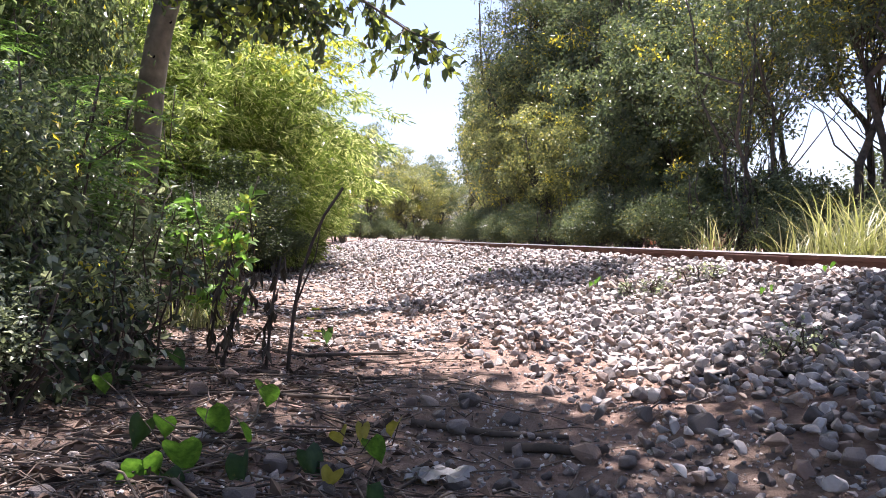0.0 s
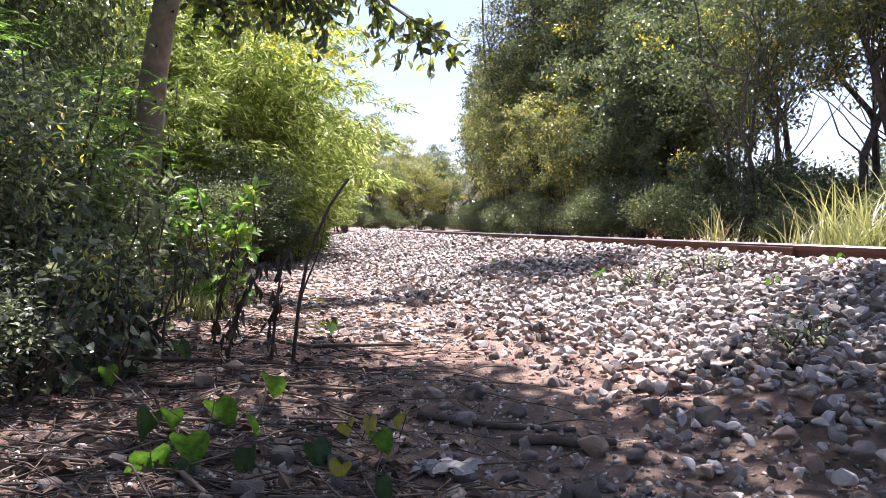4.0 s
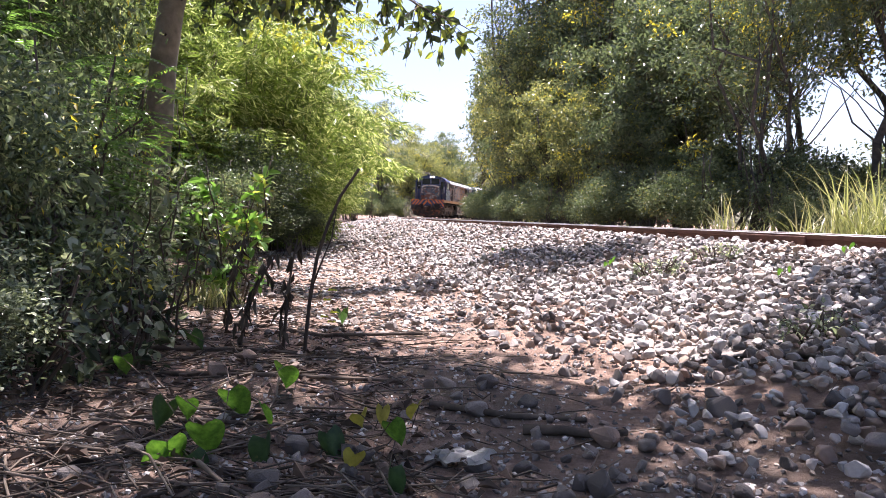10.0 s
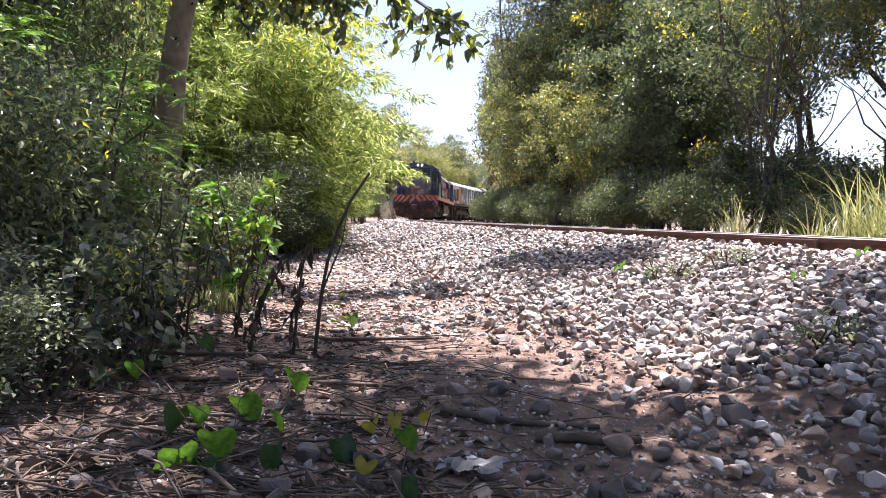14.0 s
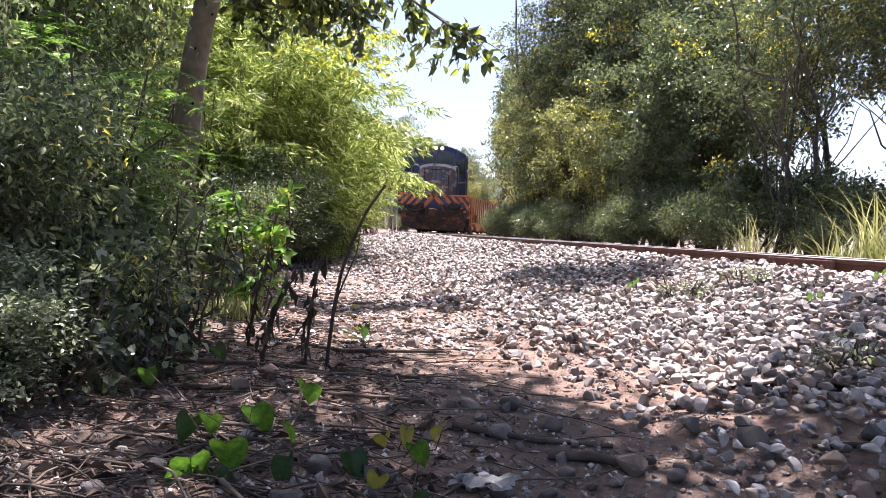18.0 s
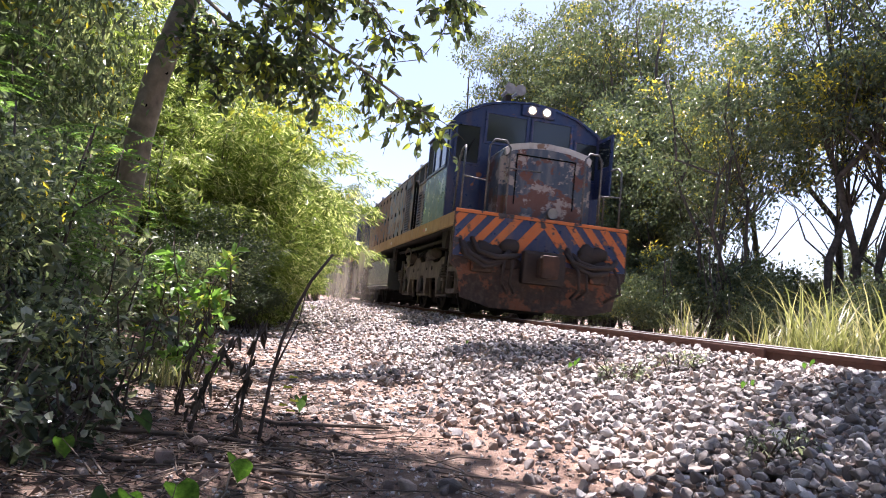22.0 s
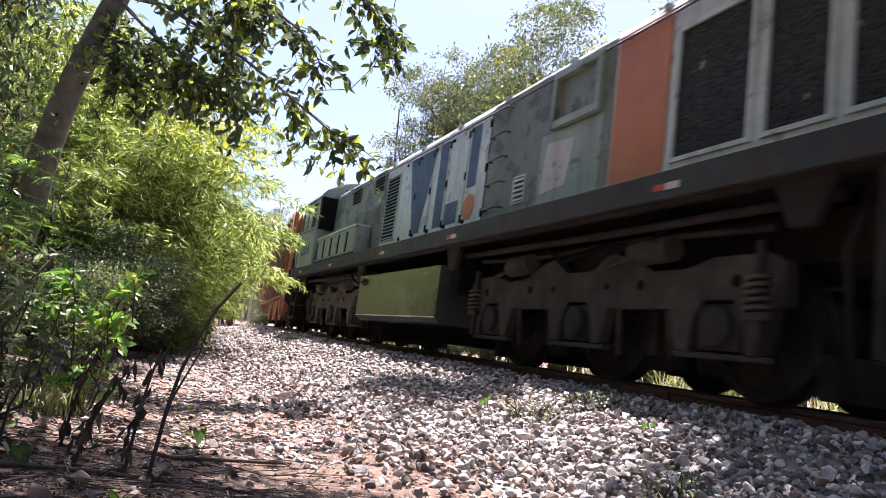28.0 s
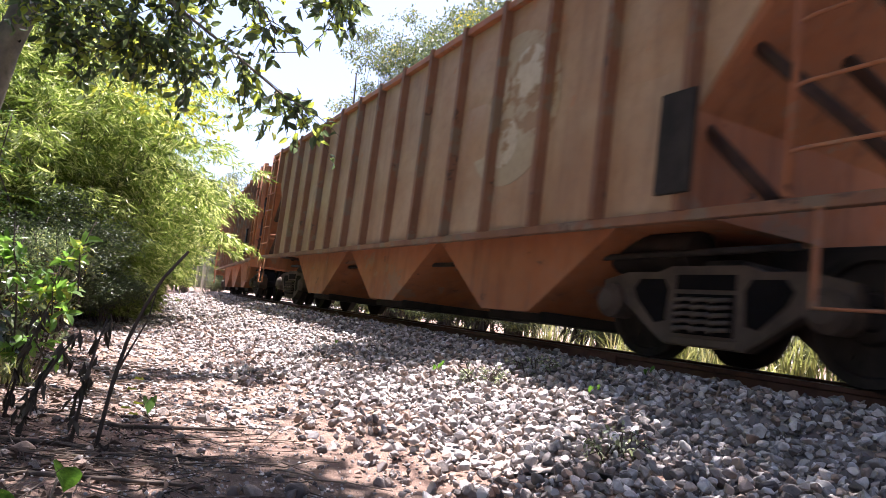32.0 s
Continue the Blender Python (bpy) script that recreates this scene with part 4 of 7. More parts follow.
def pilot(parent, y, out, plate_mat, stripes=True):
    """The buffer plate at an end: out is -1 where it faces the front of the vehicle."""
    yb = y - 0.06 * out
    pb = bmesh.new()
    shape = [(-1.40, 1.50), (1.40, 1.50), (1.41, 0.72), (1.30, 0.62), (1.22, 0.24), (0.75, 0.12), (-0.75, 0.12), (-1.22, 0.24), (-1.30, 0.62), (-1.41, 0.72)]
    prism(pb, shape, "y", min(y, yb), max(y, yb))
    pl = part("pilot_plate", pb, plate_mat, parent, "rust-stained end plate with orange chevrons")
    yf = y + 0.009 * out
    if stripes:
        yn = y + 0.004 * out
        fb = bmesh.new()
        prism(fb, [(-1.385, 1.475), (1.385, 1.475), (1.39, 0.84), (0.72, 0.80), (0.0, 0.9), (-0.72, 0.80), (-1.39, 0.84)], "y", min(y, yn), max(y, yn))
        part("stripe_field", fb, M_BLUE, pl, "dark blue field behind the chevrons")
        part("top_edge", boxed(-1.40, 1.40, min(y, y + 0.03 * out), max(y, y + 0.03 * out), 1.478, 1.53, 0.01), M_STRIPE, pl)
        for s in (-1, 1):
            for k in range(5):
                u0 = 0.06 + 0.285 * k
                pts = [(u0, 1.47), (u0 + 0.15, 1.47), (u0 + 0.15 + 0.52, 0.86), (u0 + 0.52, 0.86)]
                clipped = [(min(u, 1.385), v if u <= 1.385 else v + (u - 1.385) * 1.17) for u, v in pts]
                if k == 0:
                    clipped = [(0.0, 1.47), (0.13, 1.47), (0.67, 0.84), (0.40, 0.92), (0.0, 1.38)]
                sb = bmesh.new()
                prism(sb, [(s * u, v) for u, v in clipped], "y", min(y, yf), max(y, yf))
                part("stripe", sb, M_STRIPE, pl)
    # draft box, coupler, hoses and brackets
    cb = boxed(-0.34, 0.34, min(y, y + 0.16 * out), max(y, y + 0.16 * out), 0.52, 1.02, 0.05)
    part("coupler_pocket", cb, M_SOOT, pl)
    kb = boxed(-0.13, 0.13, min(y, y + 0.42 * out), max(y, y + 0.42 * out), 0.62, 0.92, 0.04)
    box(kb, -0.2, 0.06, min(y + 0.4 * out, y + 0.56 * out), max(y + 0.4 * out, y + 0.56 * out), 0.6, 0.94, 0.05)
    part("coupler", kb, M_RUSTY, pl)
    rp = np.random.RandomState(12)
    for x in (-0.78, 0.86):
        for k in range(4):
            u = x + rp.uniform(-0.1, 0.1)
            sag = rp.uniform(0.12, 0.3)
            part("hanging_hose", tube(bmesh.new(), [(u - 0.42, y, 1.0 + 0.04 * k), (u - 0.34, y + 0.13 * out, 0.98 - sag * 0.5), (u - 0.08, y + (0.16 + 0.02 * k) * out, 0.98 - sag), (u + 0.18, y + 0.16 * out, 1.0 - sag * 0.8), (u + 0.32, y, 1.02 - 0.03 * k)], 0.032 + 0.008 * (k % 2), 8), M_SOOT, pl)
        for k in range(5):
            lump = bmesh.new()
            bmesh.ops.create_icosphere(lump, subdivisions=2, radius=1.0)
            for v in lump.verts:
                v.co *= 1 + 0.35 * noise.noise(v.co * 1.6 + Vector((k * 7.0, x * 3, 0)))
                v.co = Vector((v.co.x * 0.17, v.co.y * 0.045, v.co.z * 0.12))
            lp_ = part("greasy_fitting", lump, M_SOOT, pl, "soot-blackened greasy fitting", smooth=True)
            lp_.location = (x + rp.uniform(-0.32, 0.28), y + 0.01 * out, rp.uniform(0.76, 1.1))
    for x in (-0.95, 0.95):
        part("buffer_bracket", boxed(x - 0.17, x + 0.17, min(y, y + 0.07 * out), max(y, y + 0.07 * out), 0.62, 0.9, 0.05), M_PILOT, pl)
    for x in (-0.62, -0.5, 0.5, 0.62, 1.12):
        hz = tube(bmesh.new(), [(x, y, 0.95), (x, y + 0.1 * out, 0.93), (x * 1.06, y + 0.2 * out, 0.75), (x * 1.1, y + 0.2 * out, 0.5), (x * 0.9, y + 0.12 * out, 0.36)], 0.024, 8)
        part("air_hose", hz, M_SOOT, pl)
    return pl


def under_gear(parent):
    """Pipes, air tanks and boxes under the deck."""
    for s in (-1, 1):
        for y0, y1, z in ((1.0, 6.0, 1.2), (9.6, 14.6, 1.2)):
            part("pipe", tube(bmesh.new(), [(1.12 * s, y0, z), (1.16 * s, (y0 + y1) / 2, z - 0.03), (1.12 * s, y1, z)], 0.035, 8), M_GRIME, parent)
        part("air_tank", tube(bmesh.new(), [(0.92 * s, 10.2, 1.16), (0.92 * s, 10.24, 1.16), (0.92 * s, 13.2, 1.16), (0.92 * s, 13.24, 1.16)], 0.15, 16), M_DUSTY, parent)
        part("sand_pipe", tube(bmesh.new(), [(1.0 * s, 0.9, 1.3), (1.06 * s, 1.0, 0.9), (0.8 * s, 1.15, 0.4), (0.6 * s, 1.25, 0.12)], 0.025, 6), M_GRIME, parent)
        part("valve_box", boxed(min(0.8 * s, 1.2 * s), max(0.8 * s, 1.2 * s), 5.75, 6.0, 0.75, 1.28, 0.02), M_BLACK, parent)
        part("cable", tube(bmesh.new(), [(1.1 * s, 2.2, 1.28), (1.14 * s, 2.6, 1.02), (1.1 * s, 3.1, 1.1), (1.12 * s, 3.7, 1.0), (1.1 * s, 4.3, 1.26)], 0.022, 6), M_BLACK, parent)
    for s in (-1, 1):
        for y in (1.15, 5.9, 9.75, 14.35):
            kb = bmesh.new()
            prism(kb, [(y - 0.2, 1.31), (y + 0.2, 1.31), (y + 0.08, 1.02), (y - 0.08, 1.02)], "x", min(1.19 * s, 1.25 * s), max(1.19 * s, 1.25 * s))
            part("deck_bracket", kb, M_GRIME, parent)
        part("brake_hose", tube(bmesh.new(), [(1.15 * s, 9.7, 1.25), (1.2 * s, 9.9, 0.98), (1.16 * s, 10.3, 1.05), (1.18 * s, 10.7, 1.24)], 0.022, 6), M_BLACK, parent)
    part("centre_sill", boxed(-0.55, 0.55, 0.2, 15.4, 0.95, 1.31, 0.02), M_GRIME, parent)


def fuel_tank(parent):
    shape = [(-1.30, 1.08), (1.30, 1.08), (1.30, 0.44), (1.22, 0.36), (-1.22, 0.36), (-1.30, 0.44)]
    tk = bmesh.new()
    prism(tk, shape, "y", 6.1, 9.5)
    t = part("fuel_tank", tk, M_TANK, parent, "dark dusty fuel tank")
    for s in (-1, 1):
        part("tank_seam", boxed(min(1.3 * s, 1.312 * s), max(1.3 * s, 1.312 * s), 6.12, 9.48, 0.43, 0.445), M_MARKER, t)
        part("filler_cap", tube(bmesh.new(), [(1.28 * s, 9.2, 0.95), (1.36 * s, 9.2, 1.0)], 0.05, 10), M_GRIME, t)
    part("skid", boxed(-0.62, 0.62, 6.3, 9.3, 0.15, 0.37, 0.02), M_BLACK, t)
    return t


def hood_shell(parent, y0, y1, mat, roof_mat, half=1.0, z1=3.04, top=3.42):
    outline = [(-half, 1.50)] + arch(half, z1, top, 23, 4.0) + [(half, 1.50)]
    hb = bmesh.new()
    prism(hb, outline, "y", y0, y1)
    h = part("hood", hb, mat, parent)
    rb = bmesh.new()
    up = [(x * 1.012, z + 0.012) for x, z in arch(half, z1, top, 23, 4.0)]
    prism(rb, up + [(x * 0.99, z - 0.004) for x, z in arch(half, z1, top, 23, 4.0)][::-1], "y", y0 - 0.01, y1 + 0.01)
    part("roof_sheet", rb, roof_mat, h, "curved roof sheet paled for sun glare")
    for s in (-1, 1):
        gb = tube(bmesh.new(), [(s * (half + 0.05), y0 + 0.4, z1 - 0.06), (s * (half + 0.05), y1 - 0.4, z1 - 0.06)], 0.012, 6)
        for k in np.arange(y0 + 0.5, y1 - 0.4, 1.1):
            tube(gb, [(s * half, k, z1 - 0.06), (s * (half + 0.05), k, z1 - 0.06)], 0.012, 5)
        part("roof_rail", gb, M_CHROME, h)
    k = y0 + 0.9
    while k < y1 - 0.6:
        part("lifting_lug", boxed(half * 0.93, half * 1.03, k, k + 0.07, z1 + 0.02, z1 + 0.09, 0.01), roof_mat, h)
        part("lifting_lug", boxed(-half * 1.03, -half * 0.93, k, k + 0.07, z1 + 0.02, z1 + 0.09, 0.01), roof_mat, h)
        k += 1.35
    return h


def cab_box(parent, y0, y1, mat, side_mat, roof_mat, front):
    """The driver's cab between y0 and y1; front is -1 when its windscreen faces y0."""
    half = 1.34
    roof = [(-half, 3.07), (-1.22, 3.23), (-0.84, 3.44), (-0.44, 3.55), (0, 3.59), (0.44, 3.55), (0.84, 3.44), (1.22, 3.23), (half, 3.07)]
    cb = bmesh.new()
    prism(cb, [(-half, 1.50)] + roof + [(half, 1.50)], "y", y0, y1)
    c = part("cab", cb, mat, parent)
    rb = bmesh.new()
    prism(rb, [(x * 1.015, z + 0.02) for x, z in roof] + [(x * 0.99, z - 0.01) for x, z in roof][::-1], "y", y0 - 0.05, y1 + 0.02)
    part("cab_roof", rb, roof_mat, c)
    for s in (-1, 1):
        a, b = min(half * s, (half + 0.008) * s), max(half * s, (half + 0.008) * s)
        part("side_panel", boxed(a, b, y0 + 0.02, y1 - 0.02, 1.52, 2.33, 0.003), side_mat, c)
        n, w0, w1 = 3, y0 + 0.12, y1 - 0.1
        for k in range(n):
            u0, u1 = w0 + (w1 - w0) * k / n, w0 + (w1 - w0) * (k + 1) / n
            fb = bmesh.new()
            for f in ((u0, u1, 2.36, 2.40), (u0, u1, 2.96, 3.0), (u0, u0 + 0.03, 2.4, 2.96), (u1 - 0.03, u1, 2.4, 2.96)):
                box(fb, min(half * s, (half + 0.022) * s), max(half * s, (half + 0.022) * s), *f)
            wf = part("side_window", fb, mat, c)
            part("pane", boxed(min(half * s, (half + 0.006) * s), max(half * s, (half + 0.006) * s), u0 + 0.03, u1 - 0.03, 2.4, 2.96), M_GLASS if k != (0 if front > 0 else 2) else M_MESH, wf)
        part("gutter", boxed(min(half * s, (half + 0.04) * s), max(half * s, (half + 0.04) * s), y0, y1, 3.04, 3.07, 0.006), roof_mat, c)
    yf = y0 if front < 0 else y1
    e = -1 if front < 0 else 1
    for x0, x1, z0, z1 in ((-1.24, -0.86, 2.45, 3.06), (0.86, 1.24, 2.45, 3.06), (-0.74, -0.06, 2.85, 3.32), (0.06, 0.74, 2.85, 3.32)):
        fb = bmesh.new()
        for f in ((x0 - 0.04, x1 + 0.04, z0 - 0.04, z0), (x0 - 0.04, x1 + 0.04, z1, z1 + 0.04), (x0 - 0.04, x0, z0, z1), (x1, x1 + 0.04, z0, z1)):
            box(fb, f[0], f[1], min(yf, yf + 0.025 * e), max(yf, yf + 0.025 * e), f[2], f[3])
        wf = part("front_window", fb, mat, c)
        part("pane", boxed(x0, x1, min(yf, yf + 0.006 * e), max(yf, yf + 0.006 * e), z0, z1), M_GLASS, wf)
    return c

# ---- the two locomotives ----
def end_rails(parent, y, e, mat=None):
    """Handrails on an end platform; e is -1 at the front."""
    for s in (-1, 1):
        handrail(parent, [(0.62 * s, y + 0.04 * -e, 1.5), (0.62 * s, y - 0.03 * e, 2.55), (0.70 * s, y - 0.05 * e, 2.66), (0.86 * s, y - 0.08 * e, 2.66), (0.93 * s, y - 0.1 * e, 2.56), (0.93 * s, y - 0.1 * e, 1.5)], 0.016, mat)
        handrail(parent, [(1.30 * s, y - 0.12 * e, 1.5), (1.30 * s, y - 0.12 * e, 2.45), (1.28 * s, y - 0.2 * e, 2.53), (1.25 * s, y - 0.5 * e, 2.53), (1.25 * s, y - 0.6 * e, 2.4), (1.28 * s, y - 0.62 * e, 1.5)], 0.016, mat)
        handrail(parent, [(0.93 * s, y - 0.1 * e, 2.02), (1.30 * s, y - 0.12 * e, 2.05)], 0.012, mat)


def sill(parent, mat, marks):
    d = part("deck", boxed(-1.37, 1.37, 0.0, 15.6, 1.44, 1.50), M_GRIME, parent)
    for s in (-1, 1):
        sb = boxed(min(1.33 * s, 1.375 * s), max(1.33 * s, 1.375 * s), 0.0, 15.6, 1.30, 1.505, 0.006)
        part("side_sill", sb, mat, d)
        part("sill_flange", boxed(min(1.2 * s, 1.33 * s), max(1.2 * s, 1.33 * s), 0.1, 15.5, 1.29, 1.31), M_GRIME, d)
        for y in marks:
            part("reflector", boxed(min(1.375 * s, 1.38 * s), max(1.375 * s, 1.38 * s), y, y + 0.13, 1.36, 1.41), M_MARKER, d)
            part("red_reflector", boxed(min(1.375 * s, 1.38 * s), max(1.375 * s, 1.38 * s), y + 0.135, y + 0.25, 1.36, 1.41), M_REDMARK, d)
    return d


def letters(parent, text, place, size, mat, turn):
    cu = bpy.data.curves.new("number", "FONT")
    cu.body, cu.size, cu.extrude, cu.space_character, cu.offset = text, size, 0.004, 1.12, size * 0.03
    ob = new("number_draft", cu)
    me = bpy.data.meshes.new_from_object(ob.evaluated_get(bpy.context.evaluated_depsgraph_get()))
    bpy.data.objects.remove(ob)
    me.materials.append(mat)
    nb = new("number", me)
    nb.parent, nb.matrix_basis = parent, Matrix.Translation(place) @ turn
    return nb


SIDE_LEFT = Matrix(((0, 0, -1, 0), (-1, 0, 0, 0), (0, 1, 0, 0), (0, 0, 0, 1)))      # reads along -y, faces -x
SIDE_RIGHT = Matrix(((0, 0, 1, 0), (1, 0, 0, 0), (0, 1, 0, 0), (0, 0, 0, 1)))
FACE_FRONT = Matrix(((1, 0, 0, 0), (0, 0, -1, 0), (0, 1, 0, 0), (0, 0, 0, 1)))
M_DIGIT = plain("stencil grey", (0.5, 0.5, 0.48), (0.62, 0.62, 0.6), 12.0, 0.6)
M_DIGITBLUE = plain("faded blue digits", (0.035, 0.075, 0.14), (0.07, 0.12, 0.19), 9.0, 0.6)
# light greys carry the sun's glare along the roof edges
M_ROOF = painted("roof paint paled for glare", (0.28, 0.29, 0.30), (0.40, 0.41, 0.42), (0.14, 0.13, 0.12), amount=0.62, rough=0.35, streak=False)


def common(ob, sill_mat, step_mat, truck_mat, plate_mat):
    sill(ob, sill_mat, (2.0, 5.6, 8.2, 11.4, 14.2))
    pilot(ob, 0.0, -1, plate_mat)
    pilot(ob, 15.6, 1, plate_mat)
    for s in (-1, 1):
        ladder_steps(ob, 1.27 * s, 0.17, 0.70, step_mat)
        ladder_steps(ob, 1.27 * s, 14.9, 15.43, step_mat)
    loco_truck(ob, 3.5, truck_mat)
    loco_truck(ob, 12.1, M_DUSTY)
    fuel_tank(ob)
    under_gear(ob)


def lead_loco():
    ob = thing("locomotive", "worn blue and orange locomotive with striped end plate and lit headlights", "locomotive")
    common(ob, M_SILLORANGE, M_DUSTY, M_DUSTY, M_PILOT)
    hood = hood_shell(ob, 2.6, 15.2, M_HOOD, M_ROOF)
    cab = cab_box(ob, 1.0, 2.6, M_BLUE, M_TEAL, M_BLUE, -1)
    # short nose with rounded shoulders
    nb = bmesh.new()
    shape = [(-0.93, 1.5), (-0.93, 2.48), (-0.88, 2.60), (-0.78, 2.67), (-0.4, 2.74), (0, 2.76), (0.4, 2.74), (0.78, 2.67), (0.88, 2.60), (0.93, 2.48), (0.93, 1.5)]
    shape = [(0.11 + 0.83 * u, v) for u, v in shape]
    prism(nb, shape, "y", 0.28, 1.02)
    bmesh.ops.bevel(nb, geom=[e for e in nb.edges if all(abs(v.co.y - 0.28) < 1e-4 for v in e.verts) and max(v.co.z for v in e.verts) > 1.6], offset=0.09, segments=3, affect="EDGES")
    nose = part("nose", nb, M_NOSE, ob, "peeling blue and rust nose")
    tb = bmesh.new()
    prism(tb, [(0.11 + (x - 0.11) * 1.005, z + 0.012) for x, z in shape[2:-2]] + [(0.11 + (x - 0.11) * 0.97, z - 0.10) for x, z in shape[2:-2]][::-1], "y", 0.30, 1.0)
    part("nose_top", tb, M_WHITE, nose, "flaking white paint on the nose top")
    db = bmesh.new()
    for f in ((-0.44, -0.42, 1.75, 2.52), (0.54, 0.56, 1.75, 2.52)):
        box(db, f[0], f[1], 0.272, 0.285, f[2], f[3])
    box(db, -0.44, 0.56, 0.272, 0.285, 2.52, 2.54)
    part("nose_door_seam", db, M_BLACK, nose)
    lt = lathe(bmesh.new(), [(0.27, 0.085), (0.20, 0.095), (0.18, 0.085), (0.185, 0.065)], 18, "y")
    lamp = part("nose_lamp", lt, M_STEEL, nose)
    lamp.location = (0.2, 0, 1.66)
    gb = tube(bmesh.new(), [(-0.62, 0.22, 2.28), (-0.05, 0.20, 2.28)], 0.012, 6)
    part("grab_rail", gb, M_CHROME, nose)
    # headlights in a housing over the windscreen
    hb = boxed(-0.18, 0.42, 0.93, 1.1, 3.37, 3.56, 0.03)
    hl = part("headlight_housing", hb, M_BLUE, cab)
    for x in (-0.01, 0.25):
        l = lathe(bmesh.new(), [(0.935, 0.08), (0.915, 0.085), (0.908, 0.07)], 20, "y")
        rim = part("headlight", l, M_STEEL, hl)
        rim.location = (x, 0, 3.465)
        gl = part("lens", lathe(bmesh.new(), [(0.912, 0.066), (0.902, 0.05), (0.898, 0.02)], 18, "y"), M_LAMP, rim)
    # horns and radio dome on the roof
    for x, d in ((-0.42, -1), (-0.24, -1), (-0.33, 1)):
        hn = lathe(bmesh.new(), [(0.42, 0.095), (0.40, 0.07), (0.28, 0.035), (0.05, 0.025), (0, 0.03)], 14, "y")
        for v in hn.verts:
            v.co.y *= d
        h = part("horn", hn, M_STEEL, cab)
        h.location = (x, 1.35, 3.78 if d < 0 else 3.72)
    part("horn_bracket", boxed(-0.38, -0.28, 1.25, 1.45, 3.55, 3.78, 0.01), M_GRIME, cab)
    # mirrors and wipers
    for s in (-1, 1):
        if s > 0:
            # the door on the far side stands open against the wind
            db = bmesh.new()
            for f in ((0.42, 0.98, 2.12, 2.62), (0.42, 0.98, 3.08, 3.14), (0.42, 0.48, 2.62, 3.08), (0.92, 0.98, 2.62, 3.08)):
                box(db, 1.24, 1.27, *f)
            wing = part("open_door", db, M_BLUE, cab, "blue cab door swung open")
            part("pane", boxed(1.25, 1.256, 0.48, 0.92, 2.62, 3.08), M_GLASS, wing)
        part("wiper", tube(bmesh.new(), [(1.1 * s, 0.96, 2.5), (0.95 * s, 0.95, 2.85)], 0.008, 5), M_BLACK, cab)
        part("cab_door", boxed(1.0 * s - 0.22, 1.0 * s + 0.22, 0.985, 1.0, 1.55, 2.4, 0.004), M_BLUE, cab)
    end_rails(ob, 0.02, -1)
    end_rails(ob, 15.58, 1)
    for s in (-1, 1):
        x = 1.0 * s
        # hood side, from the cab backwards
        part("hood_panel", boxed(min(x, x + 0.02 * s), max(x, x + 0.02 * s), 2.62, 3.35, 1.55, 3.05, 0.006), M_TEAL, hood)
        for y0, y1, z0, z1 in ((3.92, 4.32, 1.72, 2.42), (4.46, 4.86, 1.72, 2.46), (5.02, 5.42, 1.72, 2.46), (5.72, 6.32, 1.72, 2.80)):
            louvre(hood, x, y0, y1, z0, z1, M_HOOD, 12 if z1 < 2.6 else 18, M_HOOD)
        for y0, y1 in ((3.75, 4.28), (4.36, 4.9), (4.98, 5.52)):
            grille(hood, x, y0, y1, 2.68, 3.02, M_HOOD)
        handrail(ob, [(1.30 * s, 3.55, 1.5), (1.30 * s, 3.55, 2.42), (1.30 * s, 3.62, 2.52), (1.30 * s, 3.74, 2.52), (1.30 * s, 3.81, 2.42), (1.30 * s, 3.81, 1.5)], 0.022, M_BLACK)
        y = 6.45
        for k in range(8):
            hood_door(hood, x, y, y + 0.56, 1.6, 3.0, (M_HOOD, M_HOOD, M_HOOD, M_HOOD, M_ORANGE, M_ORANGE, M_ORANGE, M_ORANGE)[k])
            y += 0.56
        part("hood_panel", boxed(min(x, x + 0.014 * s), max(x, x + 0.014 * s), 10.98, 12.3, 1.58, 2.36, 0.005), M_ORANGE, hood)
        wb = bmesh.new()
        for f in ((11.05, 11.95, 2.42, 2.5), (11.05, 11.95, 2.9, 2.98), (11.05, 11.13, 2.5, 2.9), (11.87, 11.95, 2.5, 2.9)):
            box(wb, min(x, x + 0.07 * s), max(x, x + 0.07 * s), *f, 0.008)
        wf = part("radiator_window", wb, M_RUSTY, hood)
        part("opening", boxed(min(x, x + 0.006 * s), max(x, x + 0.006 * s), 11.13, 11.87, 2.5, 2.9), M_BLACK, wf)
        for y0, y1 in ((12.45, 12.82), (12.98, 13.35), (13.62, 15.05)):
            grille(hood, x, y0, y1, 1.78, 2.94 if y0 < 13.4 else 2.72, M_BLUE)
        part("hood_panel", boxed(min(x, x + 0.012 * s), max(x, x + 0.012 * s), 12.36, 15.18, 2.98, 3.08, 0.004), M_BLUE, hood)
    part("hood_end", boxed(-1.0, 1.0, 15.2, 15.225, 1.52, 3.1, 0.006), M_BLUE, hood)
    for s, turn in ((-1, SIDE_LEFT), (1, SIDE_RIGHT)):
        letters(ob, "D-1", (1.377 * s, 9.42 if s < 0 else 9.18, 1.355), 0.13, M_DIGIT, turn)
        part("hose_loop", tube(bmesh.new(), [(1.24 * s, 4.2 + 0.34 * math.cos(a), 1.0 + 0.2 * math.sin(a)) for a in np.linspace(0.5, 5.6, 16)], 0.018, 6), M_DUSTY, ob)
    for y in (5.0, 8.6, 12.9):
        fb = lathe(bmesh.new(), [(3.40, 0.42), (3.50, 0.42), (3.52, 0.38)], 24, "z")
        f = part("roof_fan", fb, M_GRIME, hood)
        f.location = (0, y, 0)
    return ob


